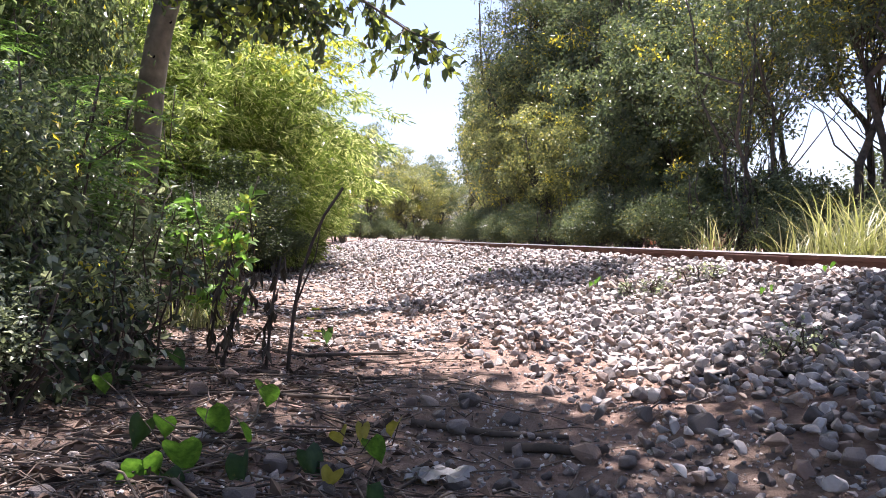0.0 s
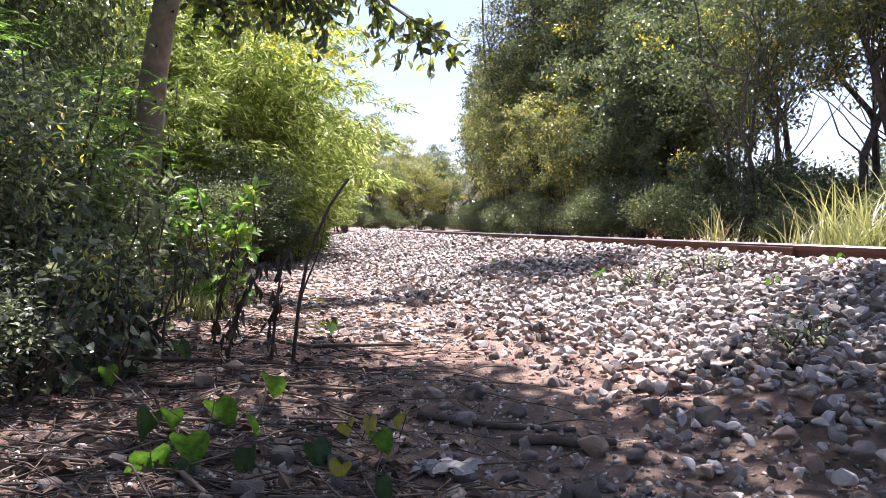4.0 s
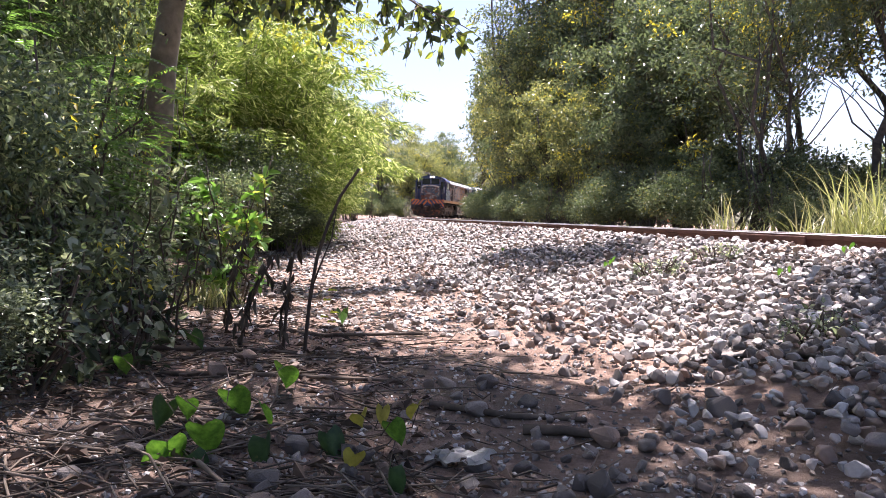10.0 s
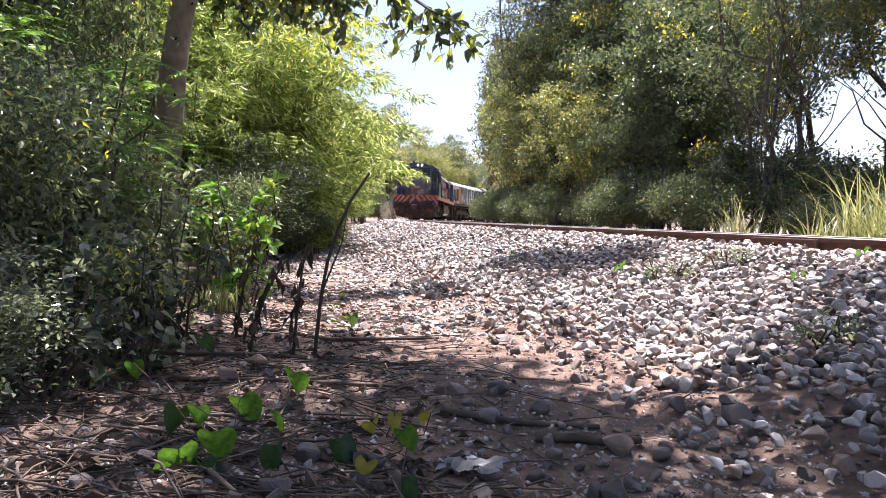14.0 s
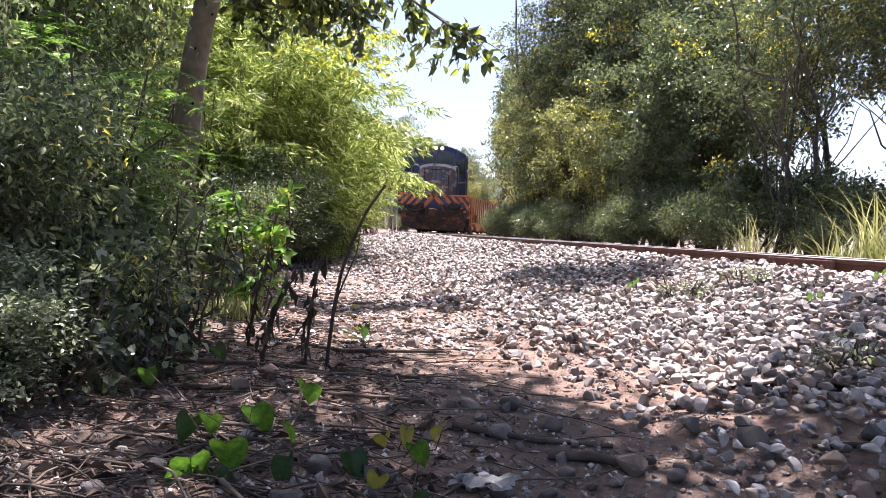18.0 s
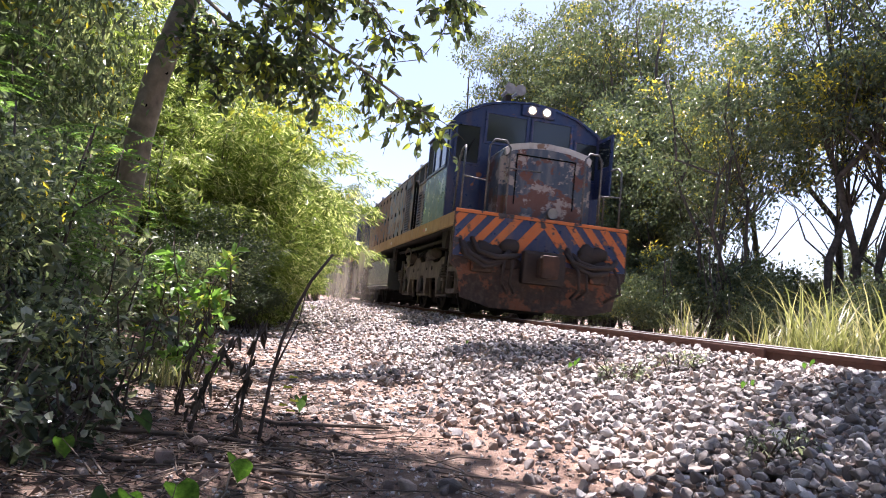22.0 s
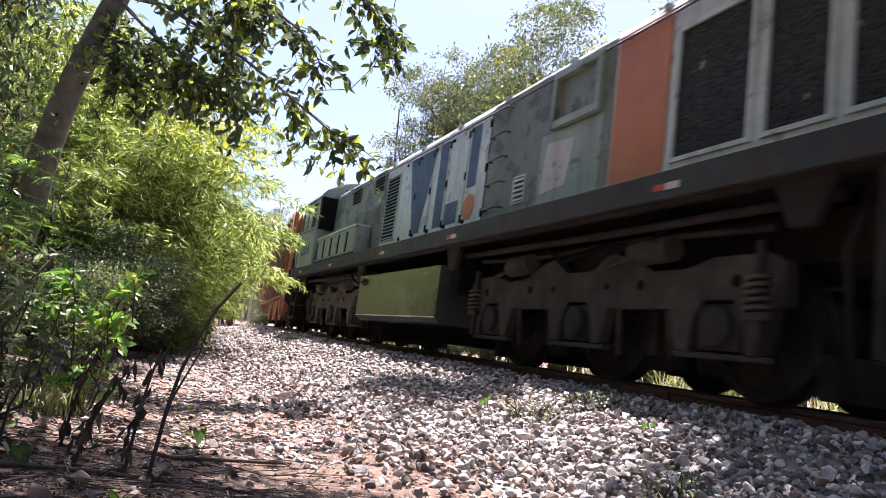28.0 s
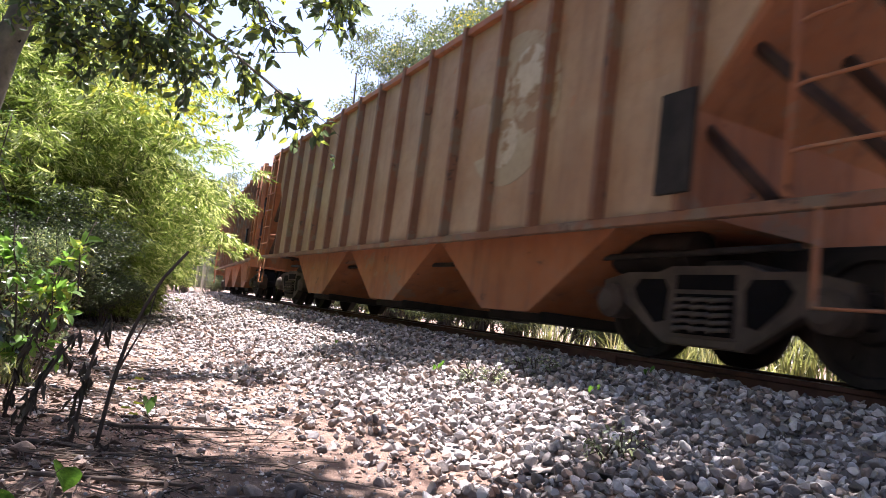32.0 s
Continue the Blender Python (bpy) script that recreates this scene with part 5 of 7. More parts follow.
def second_loco():
    ob = thing("locomotive", "pale green and grey locomotive with blue painted shapes on its hood", "locomotive")
    common(ob, M_SILL, M_GRIME, M_DUSTDARK, M_GRIME)
    hood = hood_shell(ob, 0.42, 13.4, M_GREYP, M_ROOF)
    cab = cab_box(ob, 13.4, 15.1, M_GREEN, M_GREEN, M_GREEN, 1)
    end_rails(ob, 0.02, -1)
    end_rails(ob, 15.58, 1)
    part("hood_end", boxed(-1.0, 1.0, 0.395, 0.42, 1.52, 3.1, 0.006), M_BLUE, hood, "dark blue hood end")
    fb = boxed(-0.30, 0.30, 0.36, 0.5, 3.16, 3.36, 0.03)
    part("headlight_housing", fb, M_BLUE, hood)
    letters(hood, "2556", (-0.72, 0.39, 2.84), 0.24, M_DIGIT, FACE_FRONT)
    for s, turn in ((-1, SIDE_LEFT), (1, SIDE_RIGHT)):
        x = 1.0 * s
        for y0, y1, z1 in ((0.62, 1.05, 2.75), (1.2, 1.65, 2.75), (1.8, 2.5, 2.8)):
            grille(hood, x, y0, y1, 1.75, z1, M_GREYP)
        part("hood_panel", boxed(min(x, x + 0.014 * s), max(x, x + 0.014 * s), 2.62, 3.3, 1.58, 3.05, 0.005), M_RED, hood, "orange painted panel")
        wb = bmesh.new()
        for f in ((3.48, 4.3, 2.42, 2.5), (3.48, 4.3, 2.95, 3.02), (3.48, 3.55, 2.5, 2.95), (4.23, 4.3, 2.5, 2.95)):
            box(wb, min(x, x + 0.07 * s), max(x, x + 0.07 * s), *f, 0.008)
        wf = part("radiator_window", wb, M_GREEN, hood)
        part("opening", boxed(min(x, x + 0.006 * s), max(x, x + 0.006 * s), 3.55, 4.23, 2.5, 2.95), M_BLACK, wf)
        hatch = part("hatch", boxed(min(x, x + 0.016 * s), max(x, x + 0.016 * s), 3.45, 4.5, 1.62, 2.4, 0.005), M_GREEN, hood)
        hp = bmesh.new()
        prism(hp, [(3.88, 2.26), (4.36, 2.30), (4.44, 1.76), (3.98, 1.80)], "x", min(x + 0.016 * s, x + 0.02 * s), max(x + 0.016 * s, x + 0.02 * s))
        part("patch", hp, M_WHITE, hatch, "bare pale patch of paint")
        louvre(hood, x, 4.78, 5.0, 1.76, 2.04, M_GREYP, 5, M_GREYP)
        for k in range(5):
            rb = tube(bmesh.new(), [(x, 5.25, 1.75 + 0.3 * k), (x + 0.08 * s, 5.25, 1.75 + 0.3 * k), (x + 0.08 * s, 5.62, 1.75 + 0.3 * k), (x, 5.62, 1.75 + 0.3 * k)], 0.013, 6)
            part("ladder_rung", rb, M_CHROME, hood)
        y = 5.75
        for k in range(5):
            hood_door(hood, x, y, y + 0.6, 1.6, 3.04, M_GREYP)
            y += 0.6
        # logo in plain blue shapes over the doors
        f0, f1 = min(x + 0.017 * s, x + 0.021 * s), max(x + 0.017 * s, x + 0.021 * s)
        shapes = [[(8.52, 2.96), (7.44, 2.96), (7.84, 1.72), (8.12, 1.72)],
                  [(7.30, 2.96), (7.02, 2.96), (7.02, 1.72), (7.30, 1.72)],
                  [(6.90, 2.02), (6.50, 2.02), (6.50, 1.72), (6.90, 1.72)],
                  [(6.28, 2.96), (6.02, 2.96), (6.02, 2.14), (6.28, 2.14)]]
        for sh in shapes:
            lb = bmesh.new()
            prism(lb, sh if s < 0 else [(14.54 - u, v) for u, v in sh], "x", f0, f1)
            part("logo_shape", lb, M_NAVY, hood, "blue painted shape")
        yc = 6.15 if s < 0 else 14.54 - 6.15
        part("logo_dot", tube(bmesh.new(), [(f0, yc, 1.88), (f1, yc, 1.88)], 0.17, 28), M_RED, hood, "orange painted dot")
        louvre(hood, x, 9.0, 9.62, 1.75, 2.86, M_HOODGREEN, 18, M_GREYP)
        for y0, y1 in ((9.86, 10.36), (11.3, 11.84)):
            louvre(hood, x, y0, y1, 2.7, 3.06, M_BLACK, 6, M_GREEN)
        for y0, y1 in ((9.9, 10.55), (10.68, 11.2), (11.32, 11.9)):
            louvre(hood, x, y0, y1, 2.12, 2.44, M_HOODGREEN, 6, M_HOODGREEN)
        part("hood_panel", boxed(min(x, x + 0.010 * s), max(x, x + 0.010 * s), 9.72, 13.38, 1.52, 3.08, 0.003), M_HOODGREEN, hood, "dull green hood side")
        part("hood_panel", boxed(min(x, x + 0.010 * s), max(x, x + 0.010 * s), 3.34, 5.72, 1.52, 3.08, 0.003), M_HOODGREEN, hood, "dull green hood side")
        # battery boxes along the walkway
        bx_ = part("battery_box", boxed(min(1.02 * s, 1.29 * s), max(1.02 * s, 1.29 * s), 10.25, 13.36, 1.52, 2.08, 0.012), M_GREEN, ob, "pale green battery box with five lids")
        part("box_lid", boxed(min(1.0 * s, 1.315 * s), max(1.0 * s, 1.315 * s), 10.22, 13.38, 2.06, 2.095, 0.006), M_GREYP, bx_)
        part("box_foot", boxed(min(1.29 * s, 1.306 * s), max(1.29 * s, 1.306 * s), 10.24, 13.36, 1.506, 1.575), M_GRIME, bx_)
        for k in range(5):
            y0 = 10.34 + 0.6 * k
            part("box_door", boxed(min(1.29 * s, 1.302 * s), max(1.29 * s, 1.302 * s), y0, y0 + 0.42, 1.60, 2.02, 0.005), M_GREEN, bx_)
            part("vent", boxed(min(1.29 * s, 1.296 * s), max(1.29 * s, 1.296 * s), y0 + 0.45, y0 + 0.56, 1.62, 2.0), M_BLACK, bx_)
        letters(cab, "2556", (1.349 * s, 14.74 if s < 0 else 13.76, 1.80), 0.40, M_DIGITBLUE, turn)
        part("cab_wing", boxed(min(1.0 * s, 1.34 * s), max(1.0 * s, 1.34 * s), 13.2, 13.4, 2.33, 3.05, 0.01), M_BLACK, cab)
        part("cab_hand_rail", tube(bmesh.new(), [(1.36 * s, 15.14, 1.55), (1.40 * s, 15.2, 2.4)], 0.014, 6), M_WHITE, cab)
    return ob


loco_a, loco_b = lead_loco(), second_loco()


# ---- hopper wagons ----
def wagon_truck(parent, y0):
    tr = part("truck", boxed(-0.85, 0.85, y0 - 0.16, y0 + 0.16, 0.42, 0.72, 0.03), M_GRIME, parent, "rusty two-axle truck")
    for s in (-1, 1):
        outer = [(-0.98, 0.56), (-0.72, 0.62), (-0.42, 0.62), (-0.3, 0.66), (0.3, 0.66), (0.42, 0.62), (0.72, 0.62), (0.98, 0.56), (0.98, 0.42), (0.74, 0.40), (0.48, 0.22), (0.32, 0.12), (-0.32, 0.12), (-0.48, 0.22), (-0.74, 0.40), (-0.98, 0.42)]
        sf = bmesh.new()
        prism(sf, outer, "x", 0.88 * s, 0.99 * s)
        fr = part("side_frame", sf, M_TRUCKDUST, tr, "dusty cast side frame")
        fr.location = (0, y0, 0)
        for hole in (((-0.64, 0.50), (-0.58, 0.57), (-0.36, 0.57), (-0.31, 0.50), (-0.33, 0.28), (-0.42, 0.26), (-0.60, 0.42)), ((0.64, 0.50), (0.58, 0.57), (0.36, 0.57), (0.31, 0.50), (0.33, 0.28), (0.42, 0.26), (0.60, 0.42)),
                     ((-0.24, 0.50), (-0.24, 0.60), (0.24, 0.60), (0.24, 0.50)), ((-0.24, 0.2), (-0.24, 0.47), (0.24, 0.47), (0.24, 0.2))):
            hb = bmesh.new()
            prism(hb, [(y0 + u, v) for u, v in hole], "x", 0.97 * s, 0.997 * s)
            part("frame_opening", hb, M_BLACK, tr)
        for a in (-0.14, 0.0, 0.14):
            sp = new("spring", ME_COIL)
            sp.parent = tr
            sp.location = (1.0 * s, y0 + a, 0.21)
        for a in (-0.86, 0.86):
            part("bearing", lathe(bmesh.new(), [(0.86 * s, 0.13), (1.03 * s, 0.13), (1.08 * s, 0.08), (1.085 * s, 0.04)], 18), M_TRUCKDUST, tr).location = (0, y0 + a, 0.40)
        part("frame_rib", boxed(min(0.99 * s, 1.01 * s), max(0.99 * s, 1.01 * s), y0 - 0.3, y0 + 0.3, 0.13, 0.18, 0.01), M_TRUCKDUST, tr)
    for a in (-0.86, 0.86):
        wheelset(parent, y0 + a, 0.40)


def hopper_wagon(seed):
    r = np.random.RandomState(seed)
    ob = thing("hopper_wagon", "rust-orange ribbed hopper wagon with dusty sides and end ladders", "wagon", "hopper wagons")
    L = 13.5
    inset = 1.5
    # box: sides, slope sheets, hopper pockets
    bb = bmesh.new()
    prism(bb, [(0.12, 3.16), (L - 0.12, 3.16), (L - inset, 1.62), (L - inset, 0.95), (inset, 0.95), (inset, 1.62)], "x", -1.30, 1.30)
    body = part("body", bb, M_WAGON, ob)
    for s in (-1, 1):
        x = 1.30 * s
        sb = bmesh.new()
        prism(sb, [(inset, 0.95), (L - inset, 0.95), (L - inset, 1.62), (L - 0.75, 2.62), (L - 0.75, 3.17), (0.75, 3.17), (0.75, 2.62), (inset, 1.62)], "x", min(x, x + 0.025 * s), max(x, x + 0.025 * s))
        part("side_sheet", sb, M_WAGDUST, body, "dusty ochre side sheet")
        ys = [0.82] + [1.52 + (L - 3.04) * k / 13 for k in range(14)] + [L - 0.82]
        for y in ys:
            z0 = 0.95 if inset - 0.1 < y < L - inset + 0.1 else 2.5
            rb = bmesh.new()
            prism(rb, [(x + 0.02 * s, y - 0.05), (x + 0.115 * s, y - 0.03), (x + 0.115 * s, y + 0.03), (x + 0.02 * s, y + 0.05)], "z", z0, 3.24)
            part("rib", rb, M_RIB, body)
        # buckled panels between the ribs
        for k in range(4):
            i = r.randint(1, 13)
            u0, u1 = ys[i] + 0.07, ys[i + 1] - 0.07
            z0 = r.uniform(1.4, 2.3)
            gb = bmesh.new()
            vs = [[gb.verts.new((x + s * (0.022 + 0.05 * math.sin(math.pi * a / 6) * math.sin(math.pi * b / 6)), u0 + (u1 - u0) * a / 6, z0 + 0.7 * b / 6)) for b in range(7)] for a in range(7)]
            for a in range(6):
                for b in range(6):
                    gb.faces.new((vs[a][b], vs[a + 1][b], vs[a + 1][b + 1], vs[a][b + 1]))
            bmesh.ops.recalc_face_normals(gb, faces=gb.faces[:])
            part("bulge", gb, M_WAGDUST, body, smooth=True)
        part("top_chord", boxed(min(x, x + 0.09 * s), max(x, x + 0.09 * s), 0.12, L - 0.12, 3.14, 3.22, 0.012), M_WAGON, body)
        part("side_sill", boxed(min(x, x + 0.07 * s), max(x, x + 0.07 * s), 0.0, L, 0.89, 0.96, 0.01), M_RIB, body)
        # ladder at both ends
        for y0 in (0.14, L - 0.78):
            la = part("ladder", tube(bmesh.new(), [(x + 0.1 * s, y0, 0.96), (x + 0.1 * s, y0, 3.2)], 0.022, 6), M_WAGON, body)
            part("ladder_stile", tube(bmesh.new(), [(x + 0.1 * s, y0 + 0.62, 0.96), (x + 0.1 * s, y0 + 0.62, 3.2)], 0.022, 6), M_WAGON, la)
            for k in range(6):
                part("rung", tube(bmesh.new(), [(x + 0.1 * s, y0, 1.2 + 0.36 * k), (x + 0.13 * s, y0 + 0.1, 1.2 + 0.36 * k), (x + 0.13 * s, y0 + 0.52, 1.2 + 0.36 * k), (x + 0.1 * s, y0 + 0.62, 1.2 + 0.36 * k)], 0.012, 6), M_WAGON, la)
        for e, y0 in ((1, 0.1), (-1, L - 0.1)):
            part("corner_post", boxed(min(x - 0.02, x + 0.06 * s), max(x + 0.02, x + 0.06 * s), y0 - 0.05, y0 + 0.05, 0.96, 3.16, 0.01), M_WAGON, body)
            for a, b in (((0.10, 1.0), (1.15, 2.05)), ((0.12, 1.75), (0.72, 2.55)), ((0.9, 1.0), (1.45, 1.55))):
                part("brace", tube(bmesh.new(), [(x * 0.9, y0 + e * a[0], a[1]), (x * 0.9, y0 + e * b[0], b[1])], 0.045, 6), M_RUSTY, body)
            part("step_bar", tube(bmesh.new(), [(x + 0.06 * s, y0 + e * 0.12, 0.9), (x + 0.06 * s, y0 + e * 0.12, 0.38), (x + 0.06 * s, y0 + e * 0.5, 0.38), (x + 0.06 * s, y0 + e * 0.5, 0.9)], 0.018, 6), M_WAGON, body)
        part("placard", boxed(min(x + 0.117 * s, x + 0.15 * s), max(x + 0.117 * s, x + 0.15 * s), 1.40, 1.68, 1.05, 1.72, 0.01), M_GRIME, body, "dark placard board")
        # faded round emblem as a plain shape
        emblem = part("emblem", tube(bmesh.new(), [(x + 0.026 * s, 3.72, 2.12), (x + 0.031 * s, 3.72, 2.12)], 0.74, 40), M_EMBLEM, body, "faded pale round emblem")
        for yy, zz, rr in ((3.5, 2.42, 0.26), (3.98, 2.3, 0.2), (3.8, 1.8, 0.24)):
            part("emblem_mark", tube(bmesh.new(), [(x + 0.031 * s, yy, zz), (x + 0.035 * s, yy, zz)], rr, 26), M_EMBLEMPALE, emblem)
    # discharge pockets
    for k in range(3):
        y0 = 2.35 + 3.0 * k
        pb = bmesh.new()
        prism(pb, [(y0, 0.95), (y0 + 2.9, 0.95), (y0 + 1.85, 0.25), (y0 + 1.05, 0.25)], "x", -1.12, 1.12)
        part("hopper_pocket", pb, M_WAGON, body)
        part("discharge_gate", boxed(-1.0, 1.0, y0 + 1.0, y0 + 1.9, 0.17, 0.27, 0.02), M_GRIME, body)
    for e, y0 in ((1, 0.0), (-1, L)):
        part("end_sill", boxed(-1.40, 1.40, min(y0, y0 + 0.12 * e), max(y0, y0 + 0.12 * e), 0.72, 0.97, 0.015), M_WAGON, body)
        cb = boxed(-0.13, 0.13, min(y0 - 0.36 * e, y0 + 0.3 * e), max(y0 - 0.36 * e, y0 + 0.3 * e), 0.6, 0.84, 0.03)
        part("coupler", cb, M_RUSTY, body)
        for x in (-0.65, 0.65):
            part("end_brace", tube(bmesh.new(), [(x, y0 + e * 0.1, 0.97), (x, y0 + e * 0.95, 1.98)], 0.05, 6), M_RUSTY, body)
        part("brake_platform", boxed(-0.9, 0.9, min(y0, y0 + 0.5 * e), max(y0, y0 + 0.5 * e), 0.97, 1.0), M_RUSTY, body)
        part("end_bar", tube(bmesh.new(), [(-1.3, y0 + 0.06 * e, 1.45), (1.3, y0 + 0.06 * e, 1.45)], 0.02, 6), M_WAGON, body)
    part("centre_sill", boxed(-0.2, 0.2, 0.2, L - 0.2, 0.6, 0.9, 0.01), M_GRIME, body)
    part("brake_pipe", tube(bmesh.new(), [(-0.9, 1.0, 0.78), (-0.95, 4, 0.72), (-0.95, 9, 0.72), (-0.9, 12.4, 0.78)], 0.025, 6), M_GRIME, body)
    part("air_tank", tube(bmesh.new(), [(-0.7, 1.9, 0.8), (-0.7, 2.7, 0.8)], 0.16, 16), M_GRIME, body)
    wagon_truck(ob, 1.6)
    wagon_truck(ob, L - 1.6)
    return ob


wagons = [hopper_wagon(3), hopper_wagon(4), hopper_wagon(5), hopper_wagon(6)]

# ---- the bank on the camera's side ----
def leafy_branch(r, P, A, path, twigs, reach, per, leaf_gap=0.05):
    """Adds leaves along twigs that leave a branch; returns the twigs."""
    out = []
    path = [np.array(p, float) for p in path]
    for k in range(twigs):
        t = r.uniform(0.15, 1.0) * (len(path) - 1)
        i = min(int(t), len(path) - 2)
        a = path[i] + (path[i + 1] - path[i]) * (t - i)
        d = unit((path[i + 1] - path[i])[None])[0] * 0.5 + r.normal(size=3) * np.array([0.6, 0.6, 0.4]) - np.array([0, 0, 0.25])
        b = a + unit(d[None])[0] * reach * r.uniform(0.4, 1.0)
        pts = [a + (b - a) * u - np.array([0, 0, 0.12 * reach * u * u]) for u in np.linspace(0, 1, 5)]
        out.append(pts)
        for m in range(per):
            u = r.uniform(0.1, 1.0)
            P.append(a + (b - a) * u - np.array([0, 0, 0.12 * reach * u * u]) + r.normal(size=3) * 0.015)
            A.append(unit((b - a)[None])[0] * 0.6 + r.normal(size=3) * 0.75 - np.array([0, 0, 0.35]))
    return out


def big_tree():
    """The leaning tree whose branch hangs over the line and whose crown shades the path."""
    r = np.random.RandomState(31)
    ob = thing("tree", "leaning grey-barked tree with a dark leafy branch over the line", "tree")
    path = [(-3.42, 7.5, -0.2), (-3.38, 7.5, 0.65), (-3.33, 7.5, 1.28), (-3.27, 7.5, 2.2), (-3.18, 7.48, 2.8), (-3.02, 7.45, 3.4), (-2.84, 7.4, 4.0), (-2.5, 7.0, 4.8), (-2.2, 6.2, 5.6)]
    tb = tube(bmesh.new(), path, 0.168, 14, 0.10)
    for v in tb.verts:
        v.co += v.co.normalized() * 0.02 * noise.noise(v.co * 5)
    trunk = part("trunk", tb, M_BARK, ob, "smooth grey trunk with dark scars")
    for a, z in ((0.6, 1.9), (0.2, 2.5), (0.9, 2.9), (-0.3, 3.2), (0.4, 1.2)):
        x = np.interp(z, [p[2] for p in path], [p[0] for p in path])
        part("knot", tube(bmesh.new(), [(x + 0.12 * math.sin(a), 7.5 - 0.11 * math.cos(a), z), (x + 0.15 * math.sin(a), 7.5 - 0.145 * math.cos(a), z)], 0.03, 8, 0.02), M_BLACK, trunk)
    P, A = [], []
    limbs = [[(-2.86, 7.4, 3.95), (-2.2, 6.9, 3.7), (-1.5, 6.4, 3.25), (-0.9, 6.1, 2.82), (-0.35, 6.0, 2.45), (0.02, 5.95, 2.28)],
             [(-2.6, 7.1, 4.6), (-1.8, 6.6, 4.1), (-1.1, 6.2, 3.6), (-0.7, 6.0, 3.3), (-0.45, 5.9, 2.95)],
             [(-2.86, 7.4, 3.9), (-2.3, 6.9, 3.4), (-1.8, 6.5, 3.0), (-1.3, 6.3, 2.72), (-0.95, 6.2, 2.5)],
             [(-2.5, 7.0, 4.8), (-2.0, 6.5, 4.3), (-1.5, 6.1, 3.7), (-1.25, 6.0, 3.35)],
             [(-2.86, 7.4, 3.8), (-2.4, 7.1, 3.3), (-2.0, 6.8, 2.95), (-1.6, 6.6, 2.75)],
             [(-2.7, 7.2, 4.4), (-2.1, 7.0, 4.1), (-1.6, 6.9, 3.55), (-1.35, 6.8, 3.1)],
             [(-2.5, 7.0, 4.8), (-1.5, 6.6, 4.5), (-0.6, 6.3, 4.1), (-0.1, 6.2, 3.75), (0.1, 6.1, 3.4)],
             [(-2.9, 7.4, 3.7), (-2.7, 7.1, 3.35), (-2.5, 6.9, 3.05), (-2.25, 6.8, 2.75)]]
    for lp in limbs:
        br = part("branch", tube(bmesh.new(), lp, 0.026, 6, 0.005), M_BARK, ob)
        for tw in leafy_branch(r, P, A, lp, 46, 0.62, 9):
            part("twig", tube(bmesh.new(), [tuple(p) for p in tw], 0.005, 4, 0.002), M_TWIG, br)
    P, A = np.array(P), np.array(A)
    ln = r.uniform(0.08, 0.145, len(P))
    fl = new("foliage", leaf_mesh("foliage", P, A, r.normal(size=(len(P), 3)) + np.array([0, 0, 0.8]), ln, ln * 0.5, M_BRANCHLEAF, 0.2, 0.55, True))
    fl.parent = ob
    # the crown overhead: its tufts are where their shade falls on the path short of its sunny edge
    r = np.random.RandomState(131)
    cs = []
    holes = [(r.uniform(-1.5, -0.25), r.uniform(0.9, 2.6), r.uniform(0.15, 0.24)) for k in range(13)] + [(r.uniform(1.0, 2.4), r.uniform(1.6, 2.7), r.uniform(0.08, 0.16)) for k in range(6)] + [(0.78, 1.5, 0.27), (0.62, 1.56, 0.2)]
    while len(cs) < 625:
        gx, gy, z = r.uniform(-2.2, 4.6), r.uniform(-2.0, 3.7), r.uniform(4.7, 5.9)
        if gy < -1.2 + 0.55 * math.sin(1.9 * gx) + 0.25 * math.sin(5.3 * gx) or gx < -1.65 + 0.35 * math.sin(2.1 * gy) + 0.2 * math.sin(5.7 * gy):
            continue
        edge = np.interp(gx, (-1.3, -0.8, -0.1, 0.18, 0.34, 0.49, 0.64, 0.82, 1.12, 1.44, 1.87, 2.1, 2.6, 4.3), (3.28, 3.26, 3.45, 2.85, 2.2, 1.92, 2.0, 2.2, 2.6, 2.8, 2.85, 3.3, 3.5, 3.5))
        if gy > edge - 0.14 or any((gx - hx) ** 2 + (gy - hy) ** 2 < hr * hr for hx, hy, hr in holes):
            continue
        cs.append((gx + 0.0757 * z, gy + 0.356 * z, z))
    # extra tufts, out of view, that deepen the shade near the rail
    cs += [(r.uniform(1.95, 4.4) + 0.42, r.uniform(1.0, 3.2) + 1.95, r.uniform(5.0, 5.8)) for k in range(120)]
    # unseen leaf clumps added higher up, to throw shade across the slope
    cs += [(0.5 + 0.9 * k / 26 + r.normal() * 0.16 + 0.56, 6.3 - 1.25 * k / 26 + r.normal() * 0.16 + 2.63, 7.4 + r.normal() * 0.2) for k in range(27)]
    # over the bank: separate tufts, with gaps through which the sun reaches the saplings
    tufts = 0
    while tufts < 15:
        x, y = r.uniform(-6.2, -1.6), r.uniform(3.6, 7.6)
        if (x + 2.5) ** 2 + (y - 7.0) ** 2 < 1.0 or (x + 1.5) ** 2 + (y - 6.2) ** 2 < 0.8 or (x + 2.3) ** 2 + (y - 5.4) ** 2 < 0.4:
            continue
        z = r.uniform(5.2, 6.4)
        cs += [(x + r.normal() * 0.2, y + r.normal() * 0.2, z + r.normal() * 0.2) for k in range(7)]
        tufts += 1
    cs = np.array(cs)
    for c in cs[::60]:
        part("branch", tube(bmesh.new(), limb(r, (-2.3, 6.4, 5.3), c, 6, 0.05), 0.04, 6, 0.008), M_BARK, ob)
    cr = new("crown", leaf_cloud("crown", r, cs, 60, 0.16, 0.13, 0.065, M_BRANCHLEAF))
